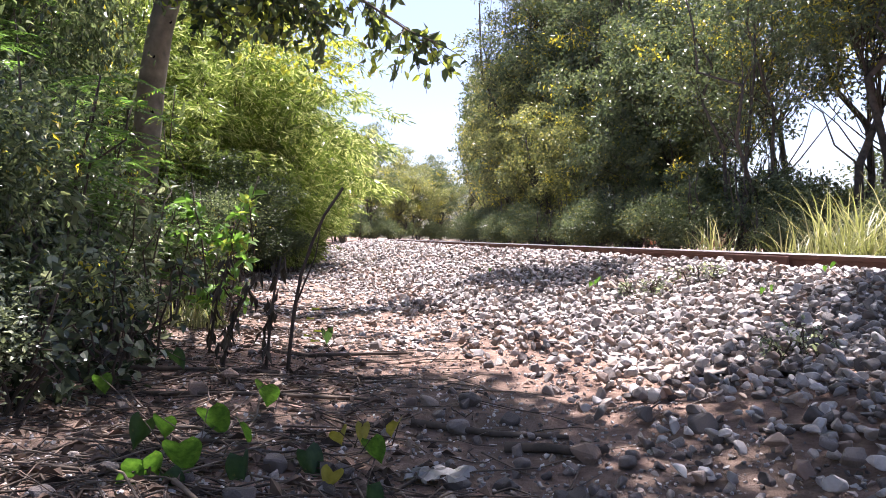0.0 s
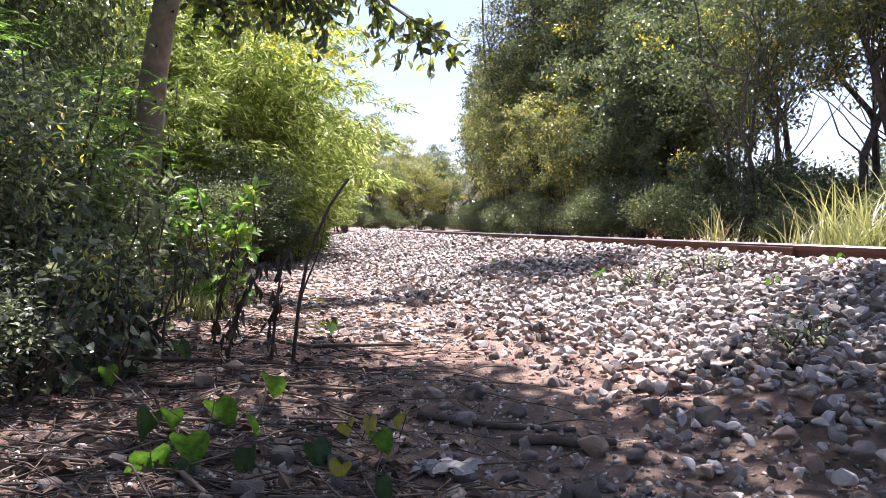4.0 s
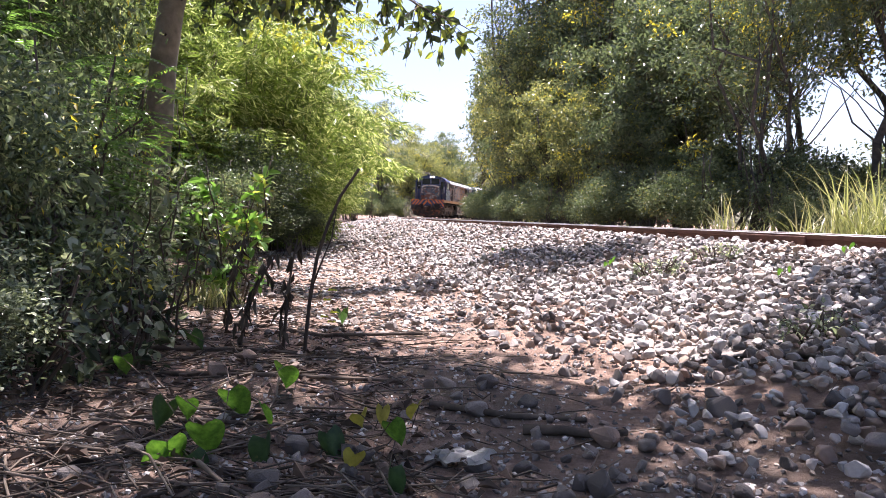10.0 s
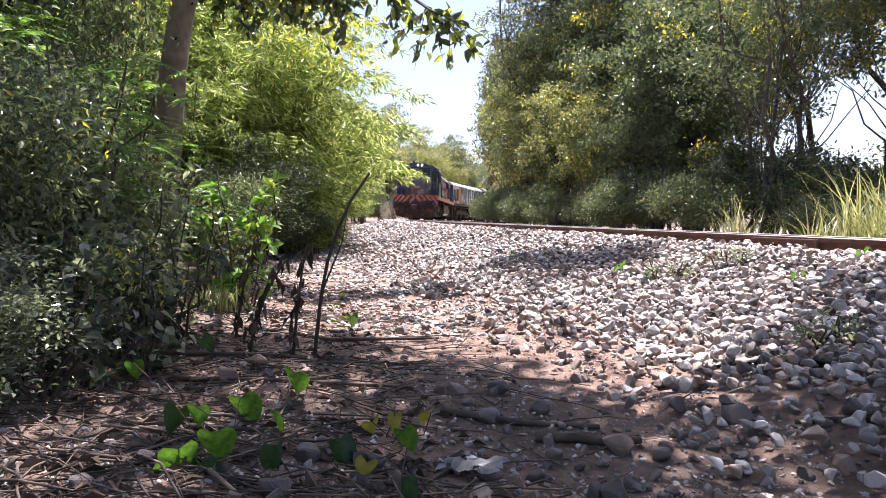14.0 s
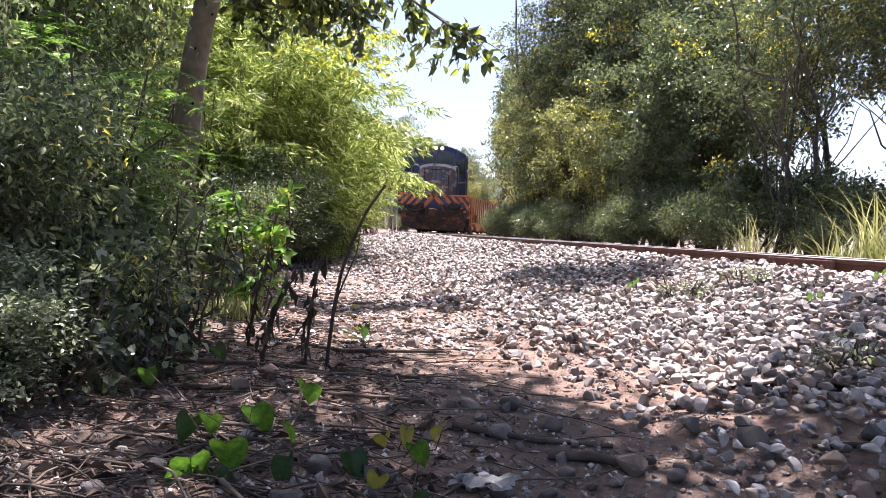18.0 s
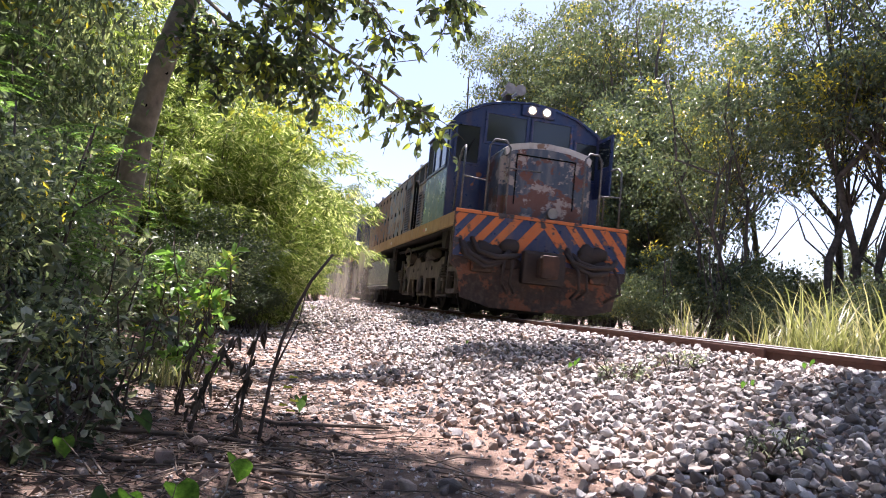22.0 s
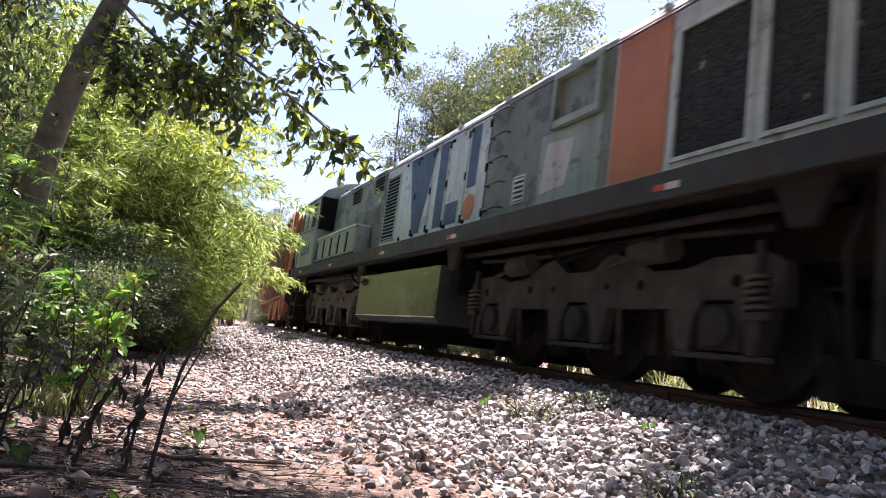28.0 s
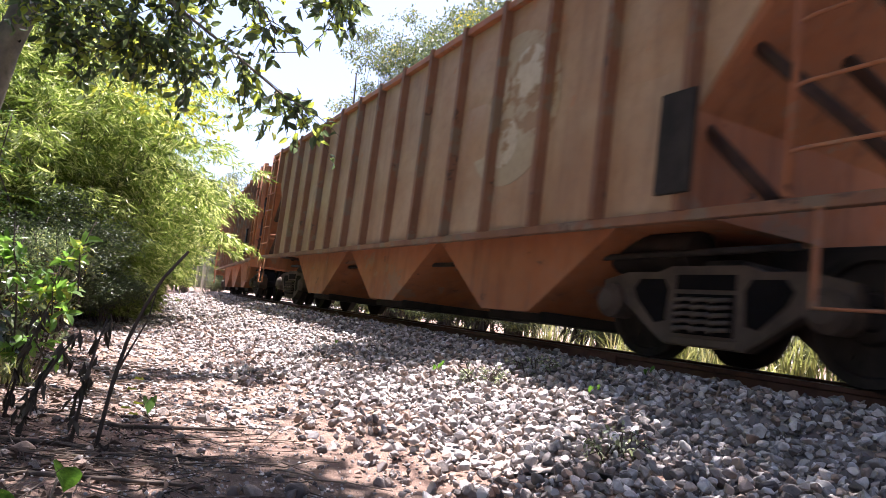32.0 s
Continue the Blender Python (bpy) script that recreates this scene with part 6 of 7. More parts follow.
    cr.parent = ob
    # tuft coloured yellow-green in place of sun shining through its leaves
    yl = new("yellow_foliage", leaf_cloud("yellow_foliage", r, np.array([(-2.0, 8.2, 3.0), (-1.7, 8.0, 2.75), (-1.5, 7.9, 2.6), (-2.3, 8.3, 3.3), (-1.2, 7.8, 2.55), (-1.4, 8.0, 2.9), (-2.1, 7.9, 2.7), (-1.8, 7.8, 3.2)]), 70, 0.2, 0.07, 0.042, M_LEAF_YEL, rounded=True))
    yl.parent = ob
    vine = [(-3.75, 7.2, 0.0), (-3.78, 7.2, 1.5), (-3.7, 7.2, 2.8), (-3.55, 7.1, 4.4)]
    part("vine", tube(bmesh.new(), vine, 0.02, 6), M_TWIG, ob)
    far_limb = part("branch", tube(bmesh.new(), [(-2.2, 6.2, 5.6), (-1.2, 7.6, 6.4), (0.15, 9, 6.8)], 0.04, 6, 0.015), M_BARK, ob)
    loop = [(0.15, 9, 6.8), (0.15, 9, 6.2), (0.12, 9, 5.0), (-0.02, 9, 4.35), (-0.3, 9, 3.95), (-0.75, 9, 3.85)]
    part("hanging_vine", tube(bmesh.new(), loop, 0.006, 5), M_TWIG, far_limb, "thin hanging vine")
    return ob


big_tree()


def frond_bush(name, seed, place, height, spread, count, mat, label, size=0.3, stems=5, leaflet=0.05, wide=0.012, pairs=15, lowest=2):
    """A bush whose leaves are feathers: a rib with narrow leaflets on both sides."""
    r = np.random.RandomState(seed)
    ob = thing(name, label, "bush", "bushes on the bank")
    ob.location = place
    P, A, F, L = [], [], [], []
    tops = []
    for k in range(stems):
        a = r.uniform(0, 6.28)
        top = np.array([math.cos(a) * spread * r.uniform(0.2, 0.9), math.sin(a) * spread * r.uniform(0.2, 0.9), height * r.uniform(0.7, 1.0)])
        foot = top * np.array([0.2, 0.2, 0]) + np.array([0, 0, -0.05])
        path = limb(r, foot, top, 7, 0.06)
        tops.append(path)
        part("stem", tube(bmesh.new(), path, 0.011, 6, 0.004), M_TWIG, ob)
    rb = bmesh.new()
    for k in range(count):
        path = tops[r.randint(len(tops))]
        i = r.randint(lowest, 7)
        a = np.array(path[i]) + r.normal(size=3) * 0.03
        az = r.uniform(0, 6.28)
        d = np.array([math.cos(az), math.sin(az), r.uniform(-0.3, 0.5)])
        d /= np.linalg.norm(d)
        n = size * r.uniform(0.6, 1.2)
        side = np.cross(d, (0, 0, 1))
        side /= np.linalg.norm(side)
        pts = [a + d * n * u - np.array([0, 0, 0.35 * n * u * u]) for u in np.linspace(0, 1, 6)]
        tube(rb, [tuple(p) for p in pts], 0.0025, 3, 0.001)
        for m in range(pairs):
            u = 0.12 + 0.88 * m / pairs
            p = a + d * n * u - np.array([0, 0, 0.35 * n * u * u])
            for s in (-1, 1):
                P.append(p)
                A.append(side * s + d * 0.45 - np.array([0, 0, 0.25]) + r.normal(size=3) * 0.08)
                F.append(np.array([0, 0, 1.0]) + r.normal(size=3) * 0.25)
                L.append(leaflet * (1.1 - 0.5 * abs(u - 0.45)) * n / size)
    ribs = part("ribs", rb, M_FROND, ob)
    tagged(ribs, kind="stuff")
    L = np.array(L)
    fo = new("foliage", leaf_mesh("foliage", np.array(P), np.array(A), np.array(F), L, L * wide / leaflet, mat, 0.1, 0.5))
    fo.parent = ob
    return ob


def g0(x, y):
    return float(ground_z(np.array([x]), np.array([y]))[0])


FEATHER = "feathery green bush with small paired leaflets"
for k, (x, y, h, sp, c, big) in enumerate(((-2.45, 3.7, 1.75, 0.42, 90, 0.32), (-2.0, 4.6, 0.8, 0.35, 45, 0.26), (-2.6, 3.4, 1.9, 0.6, 90, 0.34), (-2.95, 4.4, 2.2, 0.6, 110, 0.36), (-1.95, 5.0, 0.9, 0.4, 40, 0.28), (-3.3, 3.3, 2.2, 0.7, 90, 0.34),
                                           (-3.5, 5.4, 2.2, 0.55, 90, 0.34), (-3.6, 5.4, 2.8, 0.9, 110, 0.36), (-1.75, 2.95, 1.35, 0.45, 70, 0.3), (-2.7, 3.9, 2.0, 0.5, 110, 0.34), (-1.62, 3.4, 0.95, 0.36, 60, 0.26), (-3.05, 4.7, 2.4, 0.55, 110, 0.36))):
    frond_bush("feathery_bush", 40 + k, (x, y, g0(x, y)), h, sp, int(c * 1.25), M_FROND if k in (0, 1, 4, 8, 9, 10, 11) else M_BANKLEAF, FEATHER, big)


frond_bush("feathery_bush", 56, (-2.5, 5.6, g0(-2.5, 5.6)), 1.95, 0.42, 46, M_FRESH, "bright green feathery fronds in the sun", 0.36, 4, lowest=4)
frond_bush("feathery_bush", 57, (-2.2, 4.2, g0(-2.2, 4.2)), 1.5, 0.36, 40, M_FRESH, "bright green feathery fronds in the sun", 0.3, 4, lowest=4)


def low_bush(seed, place, height, radius, count, leaf, wide, mat, label, stems=7, name="bush"):
    """A bush of thin stems with single leaves."""
    r = np.random.RandomState(seed)
    ob = thing(name, label, "bush", "bushes on the bank")
    ob.location = place
    P, A = [], []
    for k in range(stems):
        a = r.uniform(0, 6.28)
        top = (math.cos(a) * radius * r.uniform(0.2, 1), math.sin(a) * radius * r.uniform(0.2, 1), height * r.uniform(0.55, 1))
        path = limb(r, (top[0] * 0.25, top[1] * 0.25, -0.05), top, 6, 0.07)
        st_ = part("stem", tube(bmesh.new(), path, 0.008, 5, 0.003), M_TWIG, ob)
        for tw in leafy_branch(r, P, A, path, max(3, count // stems // 9), radius * 0.55, 9):
            part("twig", tube(bmesh.new(), [tuple(p) for p in tw], 0.003, 4, 0.0015), M_TWIG, st_)
    P, A = np.array(P), np.array(A)
    ln = leaf * r.uniform(0.6, 1.2, len(P))
    fo = new("foliage", leaf_mesh("foliage", P, A, r.normal(size=(len(P), 3)) * 0.7 + np.array([0, 0, 1.0]), ln, ln * wide / leaf, mat, 0.18, 0.5, True))
    fo.parent = ob
    return ob


DUSTY = "dusty grey-green bush in the shade"
bush_a = tree("bush", "dense dusty grey-green bush in the shade", 18, 1.2, 0.5, 0.012, 170, 40, 0.042, 0.019, M_DUSTGLINT, 0.02, 0.08, 5, 0, "bushes on the bank", "bush", rounded=True)
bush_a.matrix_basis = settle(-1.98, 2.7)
bush_b = tree("bush", "dense dark green bush in the shade", 19, 1.2, 0.5, 0.012, 180, 66, 0.027, 0.011, M_BANKLEAF, 0.02, 0.08, 5, 4, "bushes on the bank", "bush", rounded=True)
bush_b.matrix_basis = settle(-2.95, 4.1, 0, 0, 1.4, 1.2)
for k, (x, y, h, rad) in enumerate(((-1.36, 1.75, 0.45, 0.28), (-1.6, 2.25, 0.8, 0.38), (-2.35, 3.2, 1.6, 0.6), (-1.8, 3.45, 0.95, 0.42), (-2.95, 3.0, 2.0, 0.7), (-3.4, 4.4, 2.5, 0.85), (-3.3, 5.6, 2.1, 0.6), (-1.55, 2.95, 0.7, 0.33), (-2.1, 2.2, 1.1, 0.45), (-3.9, 5.6, 2.8, 0.9), (-2.35, 6.6, 0.7, 0.4))):
    copy_thing(bush_b if k in (1, 4, 5, 6, 9, 10) else bush_a, settle(x, y, 0, k * 73, rad / 0.5, h / 1.2 / (rad / 0.5)))
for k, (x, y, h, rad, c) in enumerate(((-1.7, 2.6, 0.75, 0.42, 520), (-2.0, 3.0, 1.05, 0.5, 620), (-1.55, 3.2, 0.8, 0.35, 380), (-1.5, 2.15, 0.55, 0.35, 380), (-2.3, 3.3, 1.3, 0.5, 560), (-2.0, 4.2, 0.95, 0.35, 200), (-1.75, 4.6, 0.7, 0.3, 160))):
    low_bush(60 + k, (x, y, g0(x, y)), h, rad, int(c * 0.62), 0.08, 0.036, M_DUSTGLINT if k != 6 else M_LEAF, DUSTY if k != 6 else "small green bush beside the path")
low_bush(70, (-1.42, 4.35, g0(-1.42, 4.35)), 0.98, 0.34, 330, 0.085, 0.042, M_FRESH, "light green sapling with broad leaves", 5)
low_bush(71, (-1.9, 6.2, g0(-1.9, 6.2)), 0.9, 0.4, 240, 0.08, 0.035, M_LEAF, "green bush at the foot of the tree")
thicket = tree("bush", "dense thicket of tiny leaves, darkened for the shade below the bamboo", 20, 2.0, 0.62, 0.014, 260, 60, 0.05, 0.02, M_THICKET, 0.08, 0.1, 6, 0, "bushes on the bank", "bush")
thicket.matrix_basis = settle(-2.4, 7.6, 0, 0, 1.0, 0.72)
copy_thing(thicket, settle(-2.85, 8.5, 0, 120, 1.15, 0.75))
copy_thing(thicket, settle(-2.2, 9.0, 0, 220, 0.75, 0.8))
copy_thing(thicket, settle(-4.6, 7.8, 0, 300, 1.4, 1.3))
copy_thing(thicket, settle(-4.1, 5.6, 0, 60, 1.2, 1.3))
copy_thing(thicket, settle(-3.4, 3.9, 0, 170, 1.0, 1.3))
low_bush(72, (-4.6, 6.8, g0(-4.6, 6.8)), 1.9, 0.8, 420, 0.09, 0.04, M_LEAF_DARK, "dark bush at the foot of the tree")
for k, (x, y, size) in enumerate(((-4.6, 6.2, 1.2), (-5.2, 8.4, 1.5), (-4.9, 4.4, 1.3), (-6.2, 6.5, 1.8), (-4.2, 9.4, 1.3), (-6.6, 10.5, 1.9), (-4.4, 2.6, 1.2), (-3.9, 1.2, 1.1), (-7.0, 3.2, 1.9), (-8.0, 8.0, 2.2), (-5.6, 13.5, 1.7), (-6.6, 17, 2.0), (-6.3, 21, 2.0), (-5.6, 1.0, 1.8))):
    copy_thing(shrub, settle(x, y, 0, k * 67, size, 1.25))
for k, (x, y, size) in enumerate(((-6.5, 9.5, 0.8), (-8.5, 6.0, 0.9), (-7.2, 14, 0.9), (-9, 2.5, 0.9), (-8.5, 11.5, 1.0), (-7.5, 18, 0.9), (-6.8, 5.2, 0.62), (-6.4, 8.2, 0.6))):
    copy_thing(t_thin if k % 2 else t_dense, settle(x, y, 0, k * 50, size))

for k, (x, y, h, rad, c) in enumerate(((-1.28, 1.95, 0.42, 0.32, 170), (-1.15, 2.35, 0.26, 0.3, 100), (-1.3, 2.9, 0.45, 0.33, 120))):
    low_bush(90 + k, (x, y, g0(x, y)), h, rad, int(c * 1.3), 0.052, 0.034, M_GLOSSLEAF, "dark weed with oval grey-sheened leaves in the shade", 8, "weed")


def sapling():
    ob = thing("sapling", "bare dark sapling with a broken slanting tip", "sapling")
    y = 2.75
    path = [(-0.60, y, -0.05), (-0.59, y, 0.10), (-0.575, y, 0.27), (-0.55, y, 0.42), (-0.51, y, 0.55), (-0.46, y, 0.67), (-0.385, y, 0.785)]
    part("stem", tube(bmesh.new(), path, 0.0085, 8, 0.0055), M_TWIG, ob)
    part("side_shoot", tube(bmesh.new(), [(-0.575, y, 0.28), (-0.53, y, 0.40), (-0.49, y - 0.01, 0.5), (-0.475, y, 0.62)], 0.005, 6, 0.002), M_TWIG, ob)
    part("side_shoot", tube(bmesh.new(), [(-0.58, y, 0.20), (-0.56, y, 0.32), (-0.535, y + 0.01, 0.4)], 0.004, 6, 0.002), M_TWIG, ob)
    for px, pz in ((-0.50, 0.28), (-0.52, 0.24), (-0.49, 0.19), (-0.53, 0.17), (-0.50, 0.15)):
        lf = new("leaf", leaf_mesh("leaf", np.array([[px, y - 0.02, pz]]), np.array([[0.4, -0.3, 0.1]]), np.array([[0, 0.2, 1.0]]), 0.055, 0.032, M_LEAF_YEL))
        lf.parent = ob


sapling()
M_DEADLEAF = plain("dry hanging leaves", (0.035, 0.028, 0.02), (0.11, 0.085, 0.055), 8.0, 0.9, island=0.4)


def dead_stem(seed, x, y, h, lean):
    """A dead stem wrapped in hanging dry leaves."""
    r = np.random.RandomState(seed)
    ob = thing("dead_stem", "dead stem hung with dry brown leaves", "plant", "dead stems")
    ob.location = (x, y, g0(x, y))
    path = [(lean * t * t, 0.02 * math.sin(5 * t), h * t - 0.04) for t in np.linspace(0, 1, 7)]
    part("stem", tube(bmesh.new(), path, 0.009, 6, 0.004), M_TWIG, ob)
    n = 26
    t = r.uniform(0.15, 0.95, n)
    P = np.stack([lean * t * t + r.normal(size=n) * 0.014, r.normal(size=n) * 0.014, h * t], -1)
    A = np.stack([r.normal(size=n) * 0.35, r.normal(size=n) * 0.35, -np.ones(n)], -1)
    fo = new("dry_leaves", leaf_mesh("dry_leaves", P, A, r.normal(size=(n, 3)), r.uniform(0.05, 0.1, n), r.uniform(0.015, 0.03, n), M_DEADLEAF, 0.4))
    fo.parent = ob


for k, (x, y, h, lean) in enumerate(((-0.90, 2.85, 0.45, 0.16), (-0.70, 2.8, 0.52, 0.06), (-1.08, 3.2, 0.5, 0.1))):
    dead_stem(80 + k, x, y, h, lean)


# ---- small creeping plant in front ----
def broad_leaf(length, width, cup, mat, name="leaf"):
    """A heart-shaped leaf, creased along its rib, with lobes at the stalk and a pointed tip."""
    bm = bmesh.new()
    rows = []
    for i in range(10):
        t = i / 9
        half = width / 2 * (max(0.0, math.sin(math.pi * (0.06 + 0.94 * t) ** 0.6)) ** 0.7 if i < 9 else 0.03)
        row = []
        for j in range(9):
            u = (j - 4) / 4
            y = length * t - 0.07 * length * abs(u) * (1 - t) ** 3 + 0.03 * length * (1 - abs(u)) * (1 - t) ** 6 + 0.012 * length * math.sin(40 * t) * abs(u) ** 4
            row.append(bm.verts.new((u * half, y, cup * width * abs(u) ** 1.4 + 0.018 * length * math.sin(8 * t + 5 * abs(u)) - 0.22 * length * t * t)))
        rows.append(row)
    for a, b in zip(rows, rows[1:]):
        for j in range(8):
            bm.faces.new((a[j], a[j + 1], b[j + 1], b[j]))
    me = mesh_from(name, bm, mat)
    me.polygons.foreach_set("use_smooth", [True] * len(me.polygons))
    return me


def vine_leaf_material(name, dark, light, spots):
    m, n, l, b = material(name)
    col = ramp(n, l, noise_of(n, l, 45, detail=6), [(0.36, dark), (0.64, light)])
    col = mix(n, l, ramp(n, l, noise_of(n, l, 60, detail=4), [(0.66, (0, 0, 0)), (0.7, (1, 1, 1))]), col, spots)
    l.new(col, b.inputs["Base Color"])
    b.inputs["Roughness"].default_value = 0.5
    t = n.new("ShaderNodeBsdfTranslucent")
    l.new(mix(n, l, 1.0, col, (1.4, 1.5, 0.7), "MULTIPLY"), t.inputs["Color"])
    mx = n.new("ShaderNodeMixShader")
    mx.inputs[0].default_value = 0.45
    l.new(b.outputs[0], mx.inputs[1])
    l.new(t.outputs[0], mx.inputs[2])
    l.new(mx.outputs[0], [k for k in n if k.type == "OUTPUT_MATERIAL"][0].inputs[0])
    return m


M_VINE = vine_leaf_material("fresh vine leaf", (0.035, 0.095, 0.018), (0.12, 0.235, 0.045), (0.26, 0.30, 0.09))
# darker copy of the vine leaf, with shade put into its colour
M_VINESHADE = vine_leaf_material("shaded vine leaf", (0.025, 0.055, 0.025), (0.05, 0.095, 0.04), (0.1, 0.12, 0.05))
M_VINEYEL = vine_leaf_material("yellowing vine leaf", (0.22, 0.20, 0.05), (0.34, 0.29, 0.09), (0.12, 0.10, 0.04))
LEAF_KINDS = [broad_leaf(0.105, 0.085, 0.12, M_VINE), broad_leaf(0.075, 0.058, 0.16, M_VINE), broad_leaf(0.09, 0.062, 0.35, M_VINESHADE), broad_leaf(0.052, 0.036, 0.4, M_VINEYEL), broad_leaf(0.062, 0.05, 0.25, M_VINEYEL), broad_leaf(0.042, 0.03, 0.3, M_VINE)]


def creeper(label, root, leaves):
    """Leaves on thin stalks that rise from runners on the ground: (x, y, z, kind, turn, tip)."""
    r = np.random.RandomState(int(abs(root[0]) * 100) + 3)
    ob = thing("creeper", label, "plant", "creepers on the path")
    ob.location = (root[0], root[1], g0(*root))
    for x, y, z, kind, turn, tip in leaves:
        a, b = np.array((0, 0, 0.0)), np.array((x - root[0], y - root[1], z - ob.location.z))
        mid = (a + b) / 2 + np.array([r.normal() * 0.03, r.normal() * 0.03, -abs(b[2]) * 0.25 + 0.015])
        st_ = part("stalk", tube(bmesh.new(), [tuple(a), tuple((a + mid) / 2 + np.array([0, 0, 0.01])), tuple(mid), tuple(b)], 0.0022, 5, 0.0014), M_TWIG, ob)
        lf = new("leaf", LEAF_KINDS[kind])
        lf.parent = st_
        lf.matrix_basis = pose(*b, -62 + 0.4 * tip, r.uniform(-25, 25), ((turn + 180) % 360 - 180) * 0.3)


def near(px, py, up=0.1):
    y = (0.585 - up) * 1190 / (py - 425)
    return (px - 784) / 1190 * y, y, up


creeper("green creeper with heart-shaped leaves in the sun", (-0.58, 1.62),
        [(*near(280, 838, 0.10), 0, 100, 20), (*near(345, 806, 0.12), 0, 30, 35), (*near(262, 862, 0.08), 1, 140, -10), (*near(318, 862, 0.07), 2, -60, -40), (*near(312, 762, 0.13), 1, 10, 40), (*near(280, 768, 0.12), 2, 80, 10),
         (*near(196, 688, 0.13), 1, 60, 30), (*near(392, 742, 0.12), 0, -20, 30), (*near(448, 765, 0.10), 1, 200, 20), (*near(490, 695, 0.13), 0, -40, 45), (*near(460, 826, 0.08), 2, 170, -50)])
creeper("small creeper with yellow-green leaves", (-0.12, 1.75),
        [(*near(632, 778, 0.11), 4, 90, 50), (*near(672, 762, 0.12), 3, 20, -60), (*near(686, 790, 0.09), 1, -30, 10), (*near(737, 757, 0.12), 4, 160, 50), (*near(624, 850, 0.07), 4, 30, 20), (*near(570, 812, 0.08), 2, 0, -70), (*near(686, 872, 0.06), 2, 180, -50)])
for px, py, kinds in ((1382, 560, (5, 5)), (1490, 552, (5, 5)), (1068, 488, (5, 5, 5)), (880, 475, (5,)), (600, 530, (2, 5)), (330, 610, (2,))):
    y = 0.40 * 1190 / (py - 425) if py > 540 else (4.6 if px > 1000 else 6.5 if px > 800 else 3.4)
    x = (px - 784) / 1190 * y
    z = g0(x, y)
    creeper("tiny weed between the stones", (x, y), [(x + 0.03 * j - 0.03, y + 0.02 * (-1) ** j, z + 0.09 + 0.02 * j, kd, 80 * j, 30) for j, kd in enumerate(kinds)])


# ---- tall grass across the line ----
def grass_tuft(seed, blades, height):
    r = np.random.RandomState(seed)
    V, Fc = [], []
    for k in range(blades):
        a, f = r.uniform(0, 6.28), r.normal(size=2) * 0.13
        h, bend, w = height * r.uniform(0.45, 1.0), r.uniform(0.15, 0.85), r.uniform(0.007, 0.017)
        d, sd = np.array([math.cos(a), math.sin(a)]), np.array([-math.sin(a), math.cos(a)])
        n0 = len(V)
        for i in range(6):
            t = i / 5
            c = f + d * h * bend * t ** 2.2
            z = h * (t - 0.35 * bend * t ** 3.2)
            ww = w * (1 - t ** 2) + 0.0008
            V.append((c[0] + sd[0] * ww, c[1] + sd[1] * ww, z))
            V.append((c[0] - sd[0] * ww, c[1] - sd[1] * ww, z))
        Fc += [(n0 + 2 * i, n0 + 2 * i + 1, n0 + 2 * i + 3, n0 + 2 * i + 2) for i in range(5)]
    return mesh_of("tall_grass", V, Fc, M_GRASS)


TUFTS = [grass_tuft(90, 62, 1.75), grass_tuft(91, 60, 1.2), grass_tuft(92, 60, 0.7)]
rg = np.random.RandomState(93)
for k in range(120):
    s = rg.uniform(-9, 9.5)
    q = rg.uniform(2.5, 4.6)
    if 4.2 < s < 9.5 and q < 2.9 or s > 6.3 and rg.rand() < 0.8:
        continue
    x, y = at_line(s, q)
    tf = new("tall_grass", TUFTS[k % 3])
    tf.matrix_basis = settle(x, y, -0.03, rg.uniform(0, 360), rg.uniform(0.7, 1.15))
    tagged(tf, "tuft of tall sunlit yellow-green grass", "grass", "tall grass across the line")
for k in range(60):
    s, q = rg.uniform(9, 40), rg.uniform(2.5, 3.6)
    x, y = at_line(s, q)
    tf = new("tall_grass", TUFTS[2])
    tf.matrix_basis = settle(x, y, -0.03, rg.uniform(0, 360), rg.uniform(0.5, 0.9))
    tagged(tf, "low tuft of dry grass beside the track", "grass", "low grass beside the track")
for k in range(9):
    x, y = rg.uniform(-2.0, -1.3), rg.uniform(3.6, 5.2)
    tf = new("dry_grass", TUFTS[2])
    tf.matrix_basis = settle(x - 0.06 * (y - 3.6), y, -0.02, rg.uniform(0, 360), rg.uniform(0.2, 0.38))
    tagged(tf, "sparse dry grass at the edge of the path", "grass", "dry grass beside the path")

for x, y, h, rad in ((1.32, 4.25, 0.13, 0.26), (1.75, 4.4, 0.1, 0.2), (1.38, 2.55, 0.10, 0.16)):
    low_bush(int(x * 100), (x, y, g0(x, y) + 0.03), h, rad, 110, 0.03, 0.014, M_DUSTGLINT, "low dusty weed among the ballast stones", 9, "weed")

